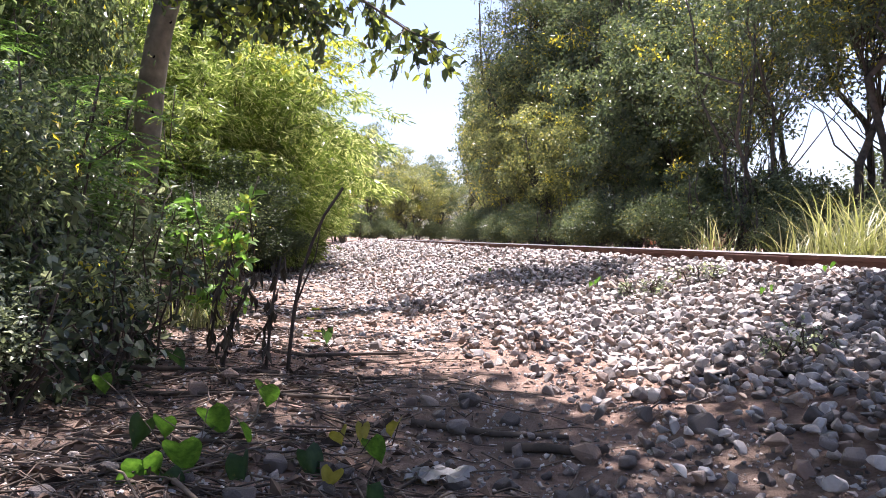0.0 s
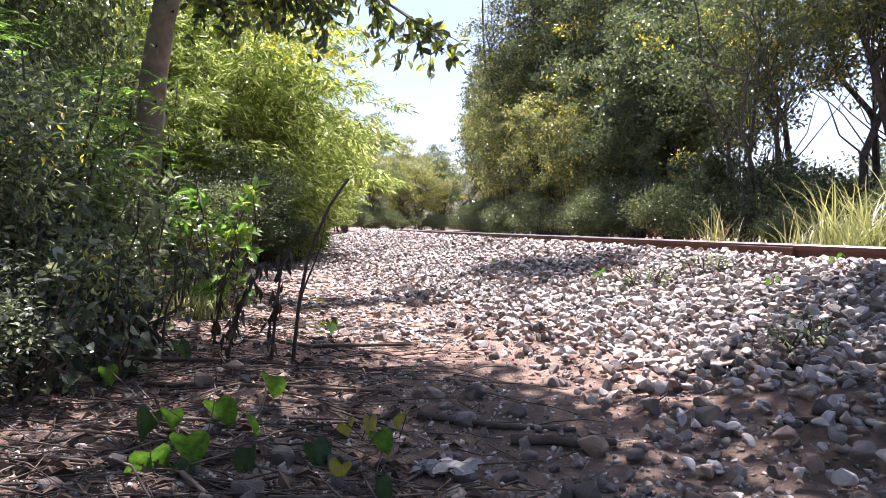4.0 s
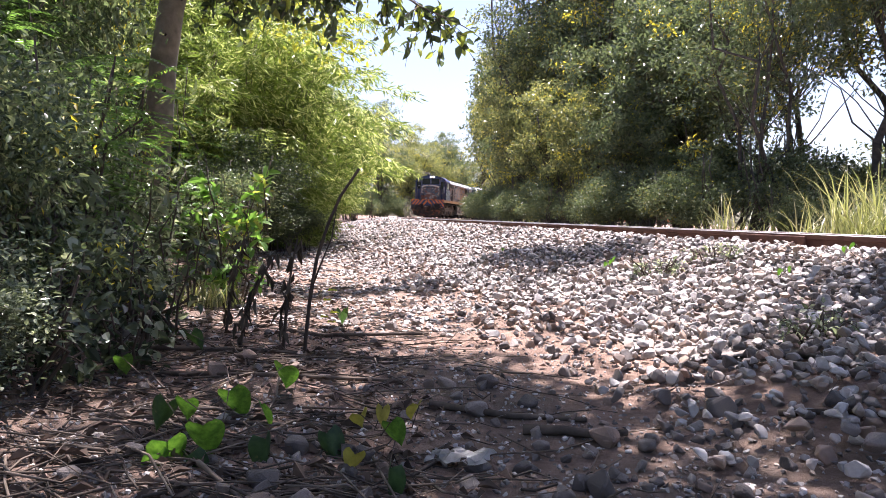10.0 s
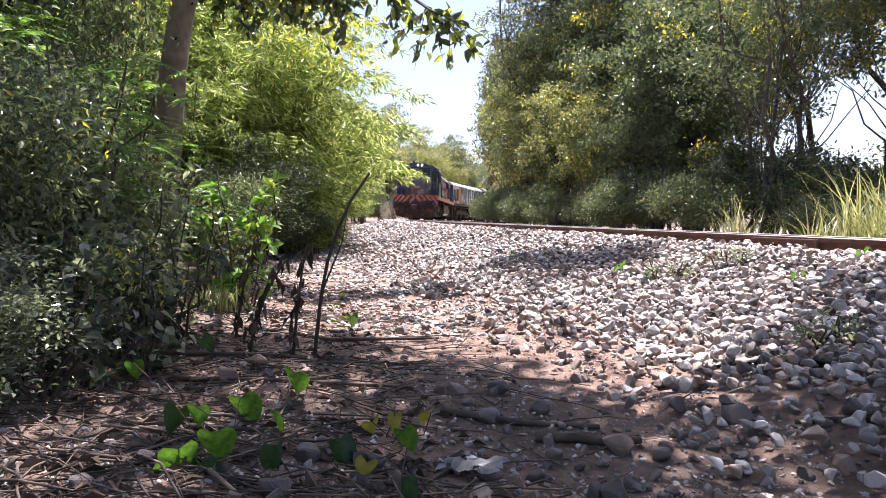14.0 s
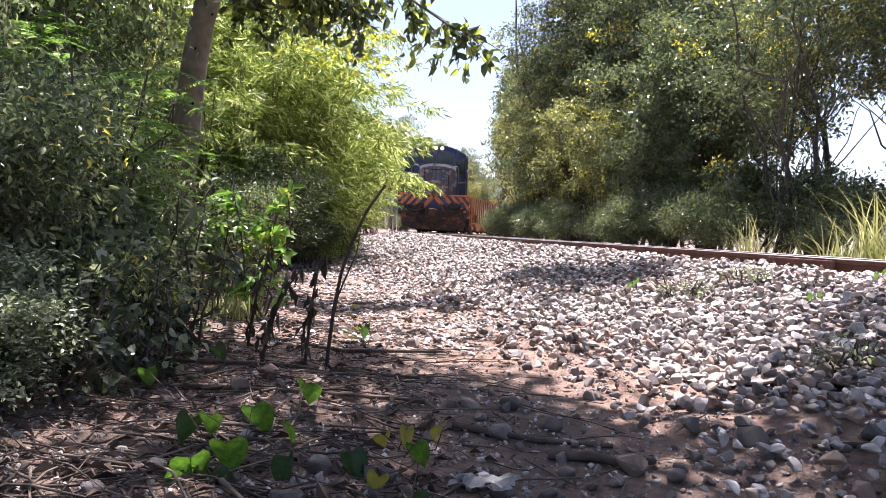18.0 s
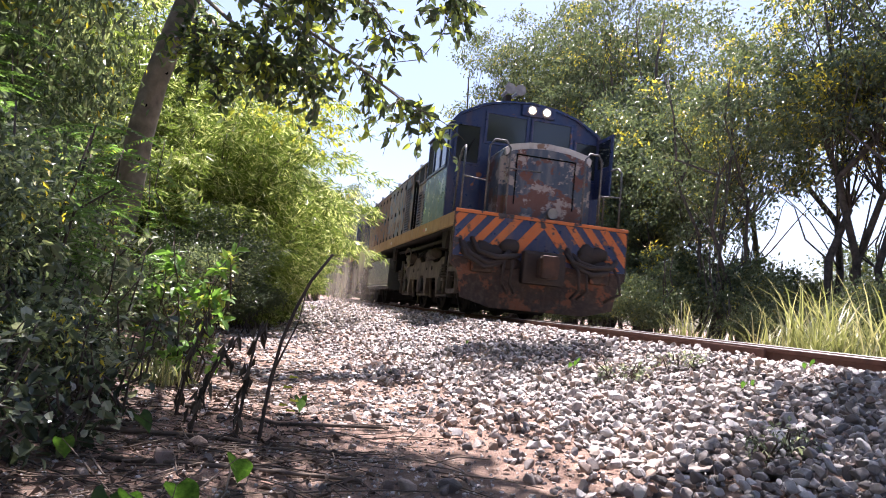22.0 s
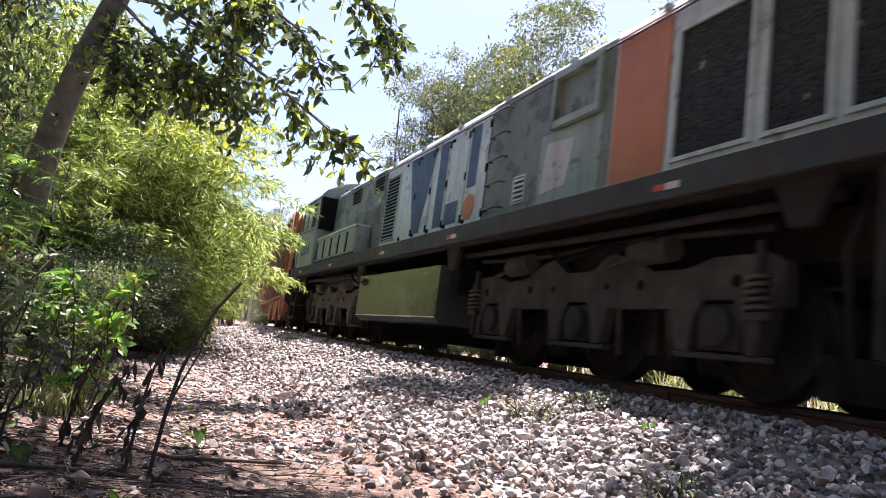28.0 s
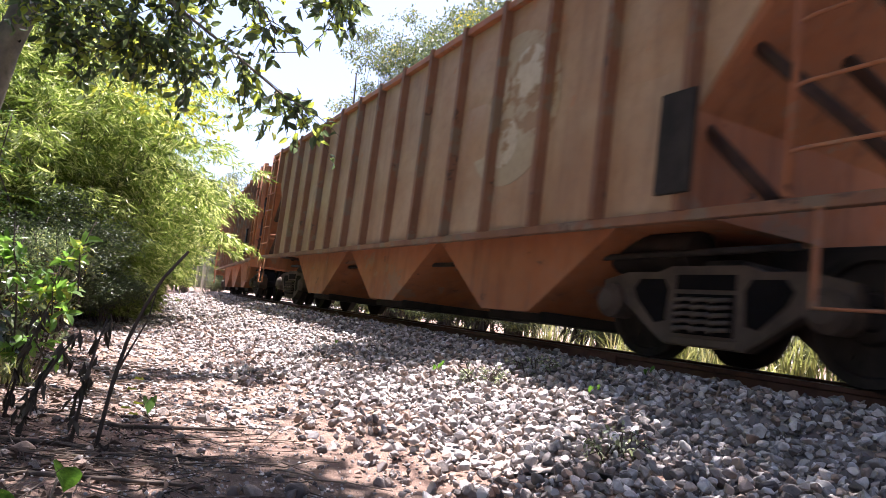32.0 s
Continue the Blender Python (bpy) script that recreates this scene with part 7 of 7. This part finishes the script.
# ---- ballast, stones and litter ----
def stone_material(name, tones, rough=0.9):
    m, n, l, b = material(name)
    geo, obi = n.new("ShaderNodeNewGeometry"), n.new("ShaderNodeObjectInfo")
    add = n.new("ShaderNodeMath")
    add.operation = "ADD"
    l.new(geo.outputs["Random Per Island"], add.inputs[0])
    l.new(obi.outputs["Random"], add.inputs[1])
    fr = n.new("ShaderNodeMath")
    fr.operation = "FRACT"
    l.new(add.outputs[0], fr.inputs[0])
    col = ramp(n, l, fr.outputs[0], tones)
    col = mix(n, l, ramp(n, l, noise_of(n, l, 60, detail=6, rough=0.7), [(0.35, (0, 0, 0)), (0.75, (0.5, 0.5, 0.5))]), col, (0.25, 0.185, 0.145))
    col = mix(n, l, ramp(n, l, noise_of(n, l, 14, detail=4), [(0.5, (0, 0, 0)), (0.68, (0.55, 0.55, 0.55))]), col, (0.12, 0.095, 0.08))
    l.new(col, b.inputs["Base Color"])
    b.inputs["Roughness"].default_value = rough
    bump(n, l, b, noise_of(n, l, 90, detail=5), 0.5, 0.006)
    return m


M_STONE = stone_material("crushed stone", [(0.0, (0.055, 0.052, 0.054)), (0.22, (0.13, 0.12, 0.115)), (0.38, (0.36, 0.34, 0.33)), (0.6, (0.58, 0.555, 0.535)), (0.7, (0.22, 0.14, 0.105)), (0.8, (0.42, 0.32, 0.25)), (1.0, (0.70, 0.675, 0.655))], 0.55)
# darker copy of the crushed stone: earth and the path's shade in its tones
M_PATHSTONE = stone_material("shade-dark earthy stone", [(0.0, (0.045, 0.042, 0.044)), (0.35, (0.115, 0.10, 0.095)), (0.6, (0.23, 0.20, 0.185)), (0.7, (0.16, 0.10, 0.075)), (0.88, (0.30, 0.215, 0.16)), (1.0, (0.44, 0.40, 0.37))], 0.6)
M_BED = stone_material("ballast bed", [(0.0, (0.17, 0.15, 0.138)), (1.0, (0.21, 0.19, 0.175))])

# the bed under the stones
bs = np.arange(-40, 120.1, 0.25)
bq = (-2.95, -2.8, -2.5, -2.0, -1.5, -0.9, -0.3, 0.3, 0.9, 1.5, 2.0, 2.5)
vs, fs = [], []
rb_ = np.random.RandomState(3)
for s in bs:
    for k, q in enumerate(bq):
        qq = q + (rb_.uniform(-0.25, 0.25) if k == 0 else 0)
        x, y, _ = on_line(s, qq)
        vs.append((float(x), float(y)))
va = np.array(vs)
vz = ground_z(va[:, 0], va[:, 1]) + 0.008
nq = len(bq)
fs = [(i * nq + k, i * nq + k + 1, (i + 1) * nq + k + 1, (i + 1) * nq + k) for i in range(len(bs) - 1) for k in range(nq - 1)]
ballast = new("ballast", mesh_of("ballast", np.c_[va, vz].tolist(), fs, M_BED, True))
tagged(ballast, "grey crushed-stone ballast bank under the track", "ballast", kind="structure")


def stone_shape(r, flat=0.62, points=11, worn=0.0):
    """A crushed stone: the hull of a few points, with flat broken faces; worn rounds its edges a little."""
    bm = bmesh.new()
    k = Vector((1.0, r.uniform(0.6, 0.95), flat * r.uniform(0.7, 1.25)))
    for i in range(points):
        d = Vector(r.normal(size=3)).normalized() * 0.52 * r.uniform(0.85, 1.05)
        bm.verts.new((d.x * k.x, d.y * k.y, d.z * k.z))
    bmesh.ops.convex_hull(bm, input=bm.verts[:])
    bmesh.ops.delete(bm, geom=[v for v in bm.verts if not v.link_faces], context="VERTS")
    if worn:
        bmesh.ops.dissolve_limit(bm, angle_limit=0.22, verts=bm.verts[:], edges=bm.edges[:])
        bmesh.ops.bevel(bm, geom=bm.edges[:], offset=worn, segments=1, affect="EDGES")
    bmesh.ops.triangulate(bm, faces=bm.faces[:])
    bm.verts.index_update()
    co = np.array([v.co[:] for v in bm.verts])
    fa = np.array([[v.index for v in f.verts] for f in bm.faces])
    bm.free()
    return co, fa


rs = np.random.RandomState(17)
SHAPES = [stone_shape(rs) for k in range(14)]
FINE = [stone_shape(rs, 0.7, 13, 0.035) for k in range(20)]
STONE_ME = [mesh_of("stone", c.tolist(), f.tolist(), M_PATHSTONE) for c, f in [stone_shape(rs, 0.78, 13, 0.045) for k in range(20)]]


def rotations(r, n, tilt=0.5):
    a, b, c = r.uniform(0, 6.28, n), r.normal(size=n) * tilt, r.normal(size=n) * tilt
    ca, sa, cb, sb, cc, sc = np.cos(a), np.sin(a), np.cos(b), np.sin(b), np.cos(c), np.sin(c)
    Rz = np.stack([np.stack([ca, -sa, 0 * a], -1), np.stack([sa, ca, 0 * a], -1), np.stack([0 * a, 0 * a, 1 + 0 * a], -1)], 1)
    Rx = np.stack([np.stack([1 + 0 * a, 0 * a, 0 * a], -1), np.stack([0 * a, cb, -sb], -1), np.stack([0 * a, sb, cb], -1)], 1)
    Ry = np.stack([np.stack([cc, 0 * a, sc], -1), np.stack([0 * a, 1 + 0 * a, 0 * a], -1), np.stack([-sc, 0 * a, cc], -1)], 1)
    return Rz @ Rx @ Ry


def stone_heap(name, x, y, z, size, r, parent, label, tilt=0.5, shapes=None):
    """All these stones in one mesh."""
    n, shapes = len(x), shapes or SHAPES
    R = rotations(r, n, tilt) * size[:, None, None]
    kind = r.randint(0, len(shapes), n)
    V, F, off = [], [], 0
    for k, (c, f) in enumerate(shapes):
        i = np.nonzero(kind == k)[0]
        v = np.einsum("nij,vj->nvi", R[i], c) + np.stack([x[i], y[i], z[i]], -1)[:, None]
        V.append(v.reshape(-1, 3))
        F.append((f[None] + (off + np.arange(len(i)) * len(c))[:, None, None]).reshape(-1, 3))
        off += len(i) * len(c)
    V, F = np.concatenate(V), np.concatenate(F)
    me = bpy.data.meshes.new(name)
    me.vertices.add(len(V))
    me.vertices.foreach_set("co", V.reshape(-1))
    me.loops.add(F.size)
    me.loops.foreach_set("vertex_index", F.reshape(-1).astype(np.int32))
    me.polygons.add(len(F))
    me.polygons.foreach_set("loop_start", np.arange(0, F.size, 3, dtype=np.int32))
    me.update(calc_edges=True)
    me.shade_flat()
    me.materials.append(M_STONE)
    ob = new(name, me)
    ob.parent = parent
    return tagged(ob, label, kind="stuff")


def scatter(s0, s1, q0, q1, per_m2, r):
    n = int((s1 - s0) * (q1 - q0) * per_m2)
    s, q = r.uniform(s0, s1, n), r.uniform(q0, q1, n)
    x, y, _ = on_line(s, q)
    return s, q, np.asarray(x), np.asarray(y)


# crest and slope facing the path, nearest stretch
for s0, s1, q0, q1, dens, lo, hi in ((-8, 5, -3.8, -0.62, 1150, 0.031, 0.064), (5, 14, -3.7, -0.62, 700, 0.04, 0.075), (14, 30, -3.6, -0.62, 240, 0.06, 0.11), (30, 62, -3.4, -0.62, 90, 0.09, 0.15), (-8, 30, -0.44, 0.44, 110, 0.05, 0.09),
                                     (-9, 20, 0.62, 2.5, 90, 0.05, 0.09)):
    s, q, x, y = scatter(s0, s1, q0, q1, dens, rs)
    keep = rs.rand(len(s)) < np.clip((q + np.interp(s, (-3.2, -1.8, -0.8, 4), (3.78, 3.72, 3.72, 3.85))) / 0.95, 0.04, 1) ** 1.7
    s, q, x, y = s[keep], q[keep], x[keep], y[keep]
    size = rs.uniform(lo, hi, len(s)) * rs.choice([0.7, 1.0, 1.0, 1.25], len(s))
    z = ground_z(x, y) + 0.012 + rs.uniform(-0.2, 0.75, len(s)) * size
    z = np.minimum(z, np.where(np.abs(q) < 1.5, RAIL - 0.06, 9))
    near_part = (s > -3.1) & (s < -0.6) & (q > -3.6) & (q < -2.1) & (np.cumsum((s > -3.1) & (s < -0.6) & (q > -3.6) & (q < -2.1)) <= 250) if s0 == -8 and dens > 400 else np.zeros(len(s), bool)
    R = rotations(rs, int(near_part.sum()))
    for k, i in enumerate(np.nonzero(near_part)[0]):
        st_ = new("stone", STONE_ME[k % len(STONE_ME)])
        st_.parent = ballast
        st_.matrix_basis = Matrix.Translation((x[i], y[i], z[i])) @ Matrix(R[k].tolist()).to_4x4() @ Matrix.Diagonal((size[i], size[i], size[i], 1))
    close = ~near_part & (s > -3.4) & (s < 0.4) & (q < -1.9) if s0 == -8 and dens > 400 else near_part
    rest = ~near_part & ~close
    if close.sum() > near_part.sum():
        stone_heap("ballast_stones", x[close], y[close], z[close], size[close] * 1.02, rs, ballast, "loose grey and reddish crushed stones", 0.6, FINE)
    stone_heap("ballast_stones", x[rest], y[rest], z[rest], size[rest], rs, ballast, "loose grey and reddish crushed stones")

# flat stones trodden into the path beyond the shade
s, q, x, y = scatter(0.3, 16, -5.2, -3.3, 430, rs)
keep = rs.rand(len(s)) < np.clip((q + 5.2) / 1.7, 0.08, 0.9)
s, q, x, y = s[keep], q[keep], x[keep], y[keep]
size = rs.uniform(0.03, 0.07, len(s)) * np.interp(s, (0, 16), (0.8, 1.5))
stone_heap("path_stones", x, y, ground_z(x, y) + 0.08 * size, size, rs, ground, "pale stones trodden into the earth", 0.2)
# stones strewn on the path, each a thing to pick up
n = 0
while n < 290:
    y = 1.25 + 4.5 * rs.rand() ** 1.6
    x = rs.uniform(-0.95, 0.75) * y * 0.62
    s, q = line_coords([x], [y])
    if q[0] > -3.3 or rs.rand() > np.clip((q[0] + 5.3) / 1.5, 0.25, 1):
        continue
    size = rs.choice([0.026, 0.04, 0.055, 0.07, 0.092], p=[0.2, 0.3, 0.27, 0.16, 0.07]) * rs.uniform(0.8, 1.15)
    so = new("stone", STONE_ME[n % len(STONE_ME)])
    so.parent = ground
    so.matrix_basis = Matrix.Translation((x, y, g0(x, y) + size * 0.16)) @ Matrix(rotations(rs, 1, 0.3)[0].tolist()).to_4x4() @ Matrix.Diagonal((size, size, size, 1))
    n += 1
m = 19000
y = 0.9 + 7 * rs.rand(m) ** 1.5
x = rs.uniform(-1.0, 0.8, m) * (0.5 + y * 0.6)
_, q = line_coords(x, y)
keep = (q < -3.2) & (x > -2.6)
x, y = x[keep], y[keep]
size = rs.uniform(0.005, 0.024, len(x))
stone_heap("pebbles", x, y, ground_z(x, y) + size * 0.15, size, rs, ground, "small pebbles and crumbs of earth")

# twigs and dry leaves
M_STRAW = plain("grey dead twigs", (0.035, 0.026, 0.02), (0.19, 0.145, 0.11), 15.0, 0.95, island=0.6)
M_LITTER = plain("dry leaf litter", (0.045, 0.03, 0.022), (0.16, 0.11, 0.08), 20.0, 0.95, island=0.5, bumpy=0)
tw = bmesh.new()
cnt = 0
while cnt < 1150:
    y = 1.1 + 5.0 * rs.rand() ** 1.5
    x = -0.35 + rs.normal() * 0.55 * (0.4 + 0.35 * y) - 0.18 * y
    _, q = line_coords([x], [y])
    if q[0] > -3.7:
        continue
    a, ln = rs.normal() * 0.7, rs.choice([0.08, 0.16, 0.3, 0.5]) * rs.uniform(0.7, 1.2)
    rad = rs.uniform(0.0012, 0.0038) * (1.5 if rs.rand() < 0.08 else 1)
    pts = []
    for t in (-0.5, -0.15, 0.2, 0.5):
        px, py = x + math.cos(a) * ln * t + rs.normal() * 0.012, y + math.sin(a) * ln * t + rs.normal() * 0.012
        pts.append((px, py, g0(px, py) + rad + abs(rs.normal()) * 0.012))
    tube(tw, pts, rad, 4, rad * 0.6)
    cnt += 1
twigs = part("twigs", tw, M_STRAW, ground, "scattered dead twigs")
tagged(twigs, kind="stuff")
n = 3200
y = 1.0 + 6.0 * rs.rand(n) ** 1.4
x = -0.3 + rs.normal(size=n) * 0.7 * (0.4 + 0.35 * y) - 0.16 * y
_, q = line_coords(x, y)
k = (q < -4.1) & (x < 0.25)
x, y = x[k], y[k]
ln = rs.uniform(0.02, 0.06, len(x))
lit = new("leaf_litter", leaf_mesh("leaf_litter", np.stack([x, y, ground_z(x, y) + 0.008], -1), np.stack([rs.normal(size=len(x)), rs.normal(size=len(x)), 0.15 * rs.normal(size=len(x))], -1), rs.normal(size=(len(x), 3)) * 0.4 + np.array([0, 0, 1.0]), ln, ln * 0.5, M_LITTER, 0.5))
lit.parent = ground
tagged(lit, "curled dry leaves", kind="stuff")
# fallen branches
for pts, rad in ((((0.22, 1.86), (0.33, 1.84), (0.42, 1.80), (0.50, 1.82)), 0.016), (((-0.05, 2.02), (0.2, 1.98), (0.42, 1.97)), 0.012), (((-1.0, 2.3), (-0.6, 2.2), (-0.15, 2.28)), 0.010), (((-0.9, 1.75), (-0.5, 1.72), (-0.2, 1.8)), 0.008), (((0.95, 1.9), (1.1, 1.82), (1.2, 1.7)), 0.010),
                 (((-1.3, 2.6), (-0.8, 2.75), (-0.2, 2.7)), 0.011), (((-1.1, 3.4), (-0.6, 3.2), (-0.1, 3.3)), 0.012)):
    bt = tube(bmesh.new(), [(px, py, g0(px, py) + rad * 0.9) for px, py in pts], rad, 7, rad * 0.6)
    fb_ = part("fallen_branch", bt, M_STRAW)
    tagged(fb_, "grey fallen branch lying on the path", "branch", "fallen branches")
# crumpled wrapper
wr_ = np.random.RandomState(5)
gb = bmesh.new()
grid = [[gb.verts.new((0.16 * (i / 9 - 0.5) + 0.006 * wr_.normal(), 0.075 * (j / 5 - 0.5) + 0.006 * wr_.normal(), 0.02 + 0.016 * wr_.rand())) for j in range(6)] for i in range(10)]
for i in range(9):
    for j in range(5):
        gb.faces.new((grid[i][j], grid[i + 1][j], grid[i + 1][j + 1], grid[i][j + 1]))
bmesh.ops.solidify(gb, geom=gb.faces[:], thickness=0.0015)
wrapper = part("wrapper", gb, plain("dirty plastic", (0.30, 0.29, 0.28), (0.52, 0.51, 0.50), 25.0, 0.25))
wrapper.matrix_basis = pose(0.04, 1.60, g0(0.04, 1.60), 4, -6, -22)
tagged(wrapper, "crumpled dirty plastic wrapper on the ground", "litter")

# sleepers and the rail joint
slp = thing("sleeper", "weathered wooden sleeper half buried in ballast", "sleeper", "sleepers")
part("beam", boxed(-1.0, 1.0, -0.11, 0.11, -0.16, 0.0, 0.012), M_SLEEPER, slp)
for x in (-0.53, 0.53):
    part("rail_plate", boxed(x - 0.13, x + 0.13, -0.08, 0.08, 0.0, 0.018, 0.004), M_RUSTY, slp)
for k in range(72):
    x, y, h = on_line(-10 + 0.62 * k)
    m = pose(float(x), float(y), RAIL - 0.17, 0, 0, math.degrees(h))
    if k:
        copy_thing(slp, m)
    else:
        slp.matrix_basis = m
x, y, h = on_line(1.55, -0.585)
jb = boxed(-0.012, 0.012, -0.35, 0.35, -0.055, 0.055, 0.006)
joint = part("rail_joint", jb, M_RAIL)
joint.matrix_basis = pose(float(x), float(y), RAIL - 0.075, 0, 0, math.degrees(h))
tagged(joint, "bolted rusty joint bar on the rail", "joint bar")
for k in (-0.25, -0.09, 0.09, 0.25):
    part("bolt", tube(bmesh.new(), [(-0.01, k, 0), (-0.04, k, 0)], 0.016, 6), M_RAIL, joint)



# ---- what moves ----
RUN = ((0, 87.9), (6, 66.75), (8, 59.73), (10, 52.68), (12, 45.56), (13, 41.94), (14, 38.27), (15, 34.53), (16.3, 29.6), (17.5, 24.99), (18, 23.03), (19, 18.93), (20, 14.72), (21, 10.45),
       (22, 6.15), (23, 2.0), (24, -2.06), (25, -6.06), (26, -10.04), (26.5, -12.07), (28.5, -20.33), (29, -22.43), (30, -26.65), (31, -30.77), (32, -34.85))


def run(t):
    """How far the train's front still is from the reference point, along the track."""
    return float(np.interp(t, [a for a, b in RUN], [b for a, b in RUN]))


def on_rails(s, first, second):
    """The pose of a vehicle whose front is at s and whose trucks stand first and second metres behind it."""
    ax, ay, _ = on_line(s + first)
    bx, by, _ = on_line(s + second)
    ux, uy = (bx - ax) / math.hypot(bx - ax, by - ay), (by - ay) / math.hypot(bx - ax, by - ay)
    return pose(ax - ux * first, ay - uy * first, RAIL, 0, 0, math.degrees(math.atan2(-ux, uy)))


def dust_material():
    """Thin airborne dust: dense in the middle of each puff, torn at its rim."""
    m, n, l, b = material("airborne dust")
    b.inputs["Base Color"].default_value, b.inputs["Roughness"].default_value = (0.62, 0.55, 0.48, 1), 1.0
    co, mp, gr = n.new("ShaderNodeTexCoord"), n.new("ShaderNodeMapping"), n.new("ShaderNodeTexGradient")
    gr.gradient_type = "SPHERICAL"
    mp.inputs["Scale"].default_value = (0.0, 1.0, 1.0)
    l.new(co.outputs["Object"], mp.inputs[0])
    l.new(mp.outputs[0], gr.inputs[0])
    tear = ramp(n, l, noise_of(n, l, 2.2, detail=5), [(0.3, (0.3, 0.3, 0.3)), (0.7, (1, 1, 1))])
    soft = ramp(n, l, gr.outputs["Fac"], [(0.0, (0, 0, 0)), (0.3, (0.13, 0.13, 0.13)), (0.9, (0.66, 0.66, 0.66))])
    fac = mix(n, l, 1.0, tear, soft, "MULTIPLY")
    tl, tr, half, mx = n.new("ShaderNodeBsdfTranslucent"), n.new("ShaderNodeBsdfTransparent"), n.new("ShaderNodeMixShader"), n.new("ShaderNodeMixShader")
    tl.inputs["Color"].default_value = (0.62, 0.55, 0.48, 1)
    half.inputs[0].default_value = 0.5
    l.new(b.outputs[0], half.inputs[1])
    l.new(tl.outputs[0], half.inputs[2])
    l.new(fac, mx.inputs[0])
    l.new(tr.outputs[0], mx.inputs[1])
    l.new(half.outputs[0], mx.inputs[2])
    l.new(mx.outputs[0], [k for k in n if k.type == "OUTPUT_MATERIAL"][0].inputs[0])
    return m


M_DUST = dust_material()


def dust_cloud(puffs):
    """Dust blown up beside the trucks: a row of lens-shaped puffs, each a rigid piece."""
    ob = thing("dust_cloud", "thin pale dust blown up beside the trucks", "dust", "dust along the train")
    r = np.random.RandomState(77)
    for y, z, size, up in puffs:
        bm = bmesh.new()
        bmesh.ops.create_icosphere(bm, subdivisions=4, radius=1.0)
        bmesh.ops.delete(bm, geom=[v for v in bm.verts if v.co.x > 0.02], context="VERTS")
        for v in bm.verts:
            v.co.x *= 0.2
            v.co.x += 0.03 * noise.noise(v.co * 2.0 + Vector((y, 0, 0)))
        pf = part("dust_puff", bm, M_DUST, ob, smooth=True)
        pf.matrix_basis = pose(-1.62 - 0.25 * r.rand() - (0.4 if y < 9 else 0.0), y, z) @ Matrix.Diagonal((1.0, size, size * up, 1))
    return ob


dust = dust_cloud(((2.0, 0.8, 1.5, 0.75), (3.4, 0.6, 1.4, 0.8), (4.9, 0.75, 1.6, 0.75), (6.9, 0.6, 2.2, 0.62), (8.6, 0.75, 2.0, 0.6), (10.6, 0.6, 2.8, 0.5), (12.6, 0.85, 2.2, 0.6), (14.6, 0.5, 3.0, 0.45)))
hanging = dust_cloud(((0.0, 0.5, 2.6, 0.5), (5.0, 0.6, 3.2, 0.45)))


def motions():
    times = [k * 0.5 for k in range(65)]
    for ob, back, first, second in TRAIN:
        walk(ob, [(t, on_rails(run(t) + back, first, second)) for t in times])
    # the dust goes with the train, then falls behind it and settles
    walk(dust, [(t, on_rails(run(t) + 3.0 * max(0.0, t - 23.7), 3.5, 12.1) @ pose(0, 0, -1.6 * min(1.5, max(0.0, t - 23.9)))) for t in times])
    # the rest is left hanging in the air over the bend
    walk(hanging, [(t, on_rails(max(run(t) + 5.0, 11.0), 3.5, 12.1)) for t in times])
    for axle, m, r in AXLES:
        walk(axle, [(k * 0.125, m @ pose(0, 0, 0, math.degrees((87.9 - run(k * 0.125)) / r) % 360)) for k in range(257)])


TRAIN = [(loco_a, 0.0, 3.5, 12.1), (loco_b, 16.61, 3.5, 12.1)] + [(wg, 33.25 + 14.25 * k, 1.6, 11.9) for k, wg in enumerate(wagons)]
motions()
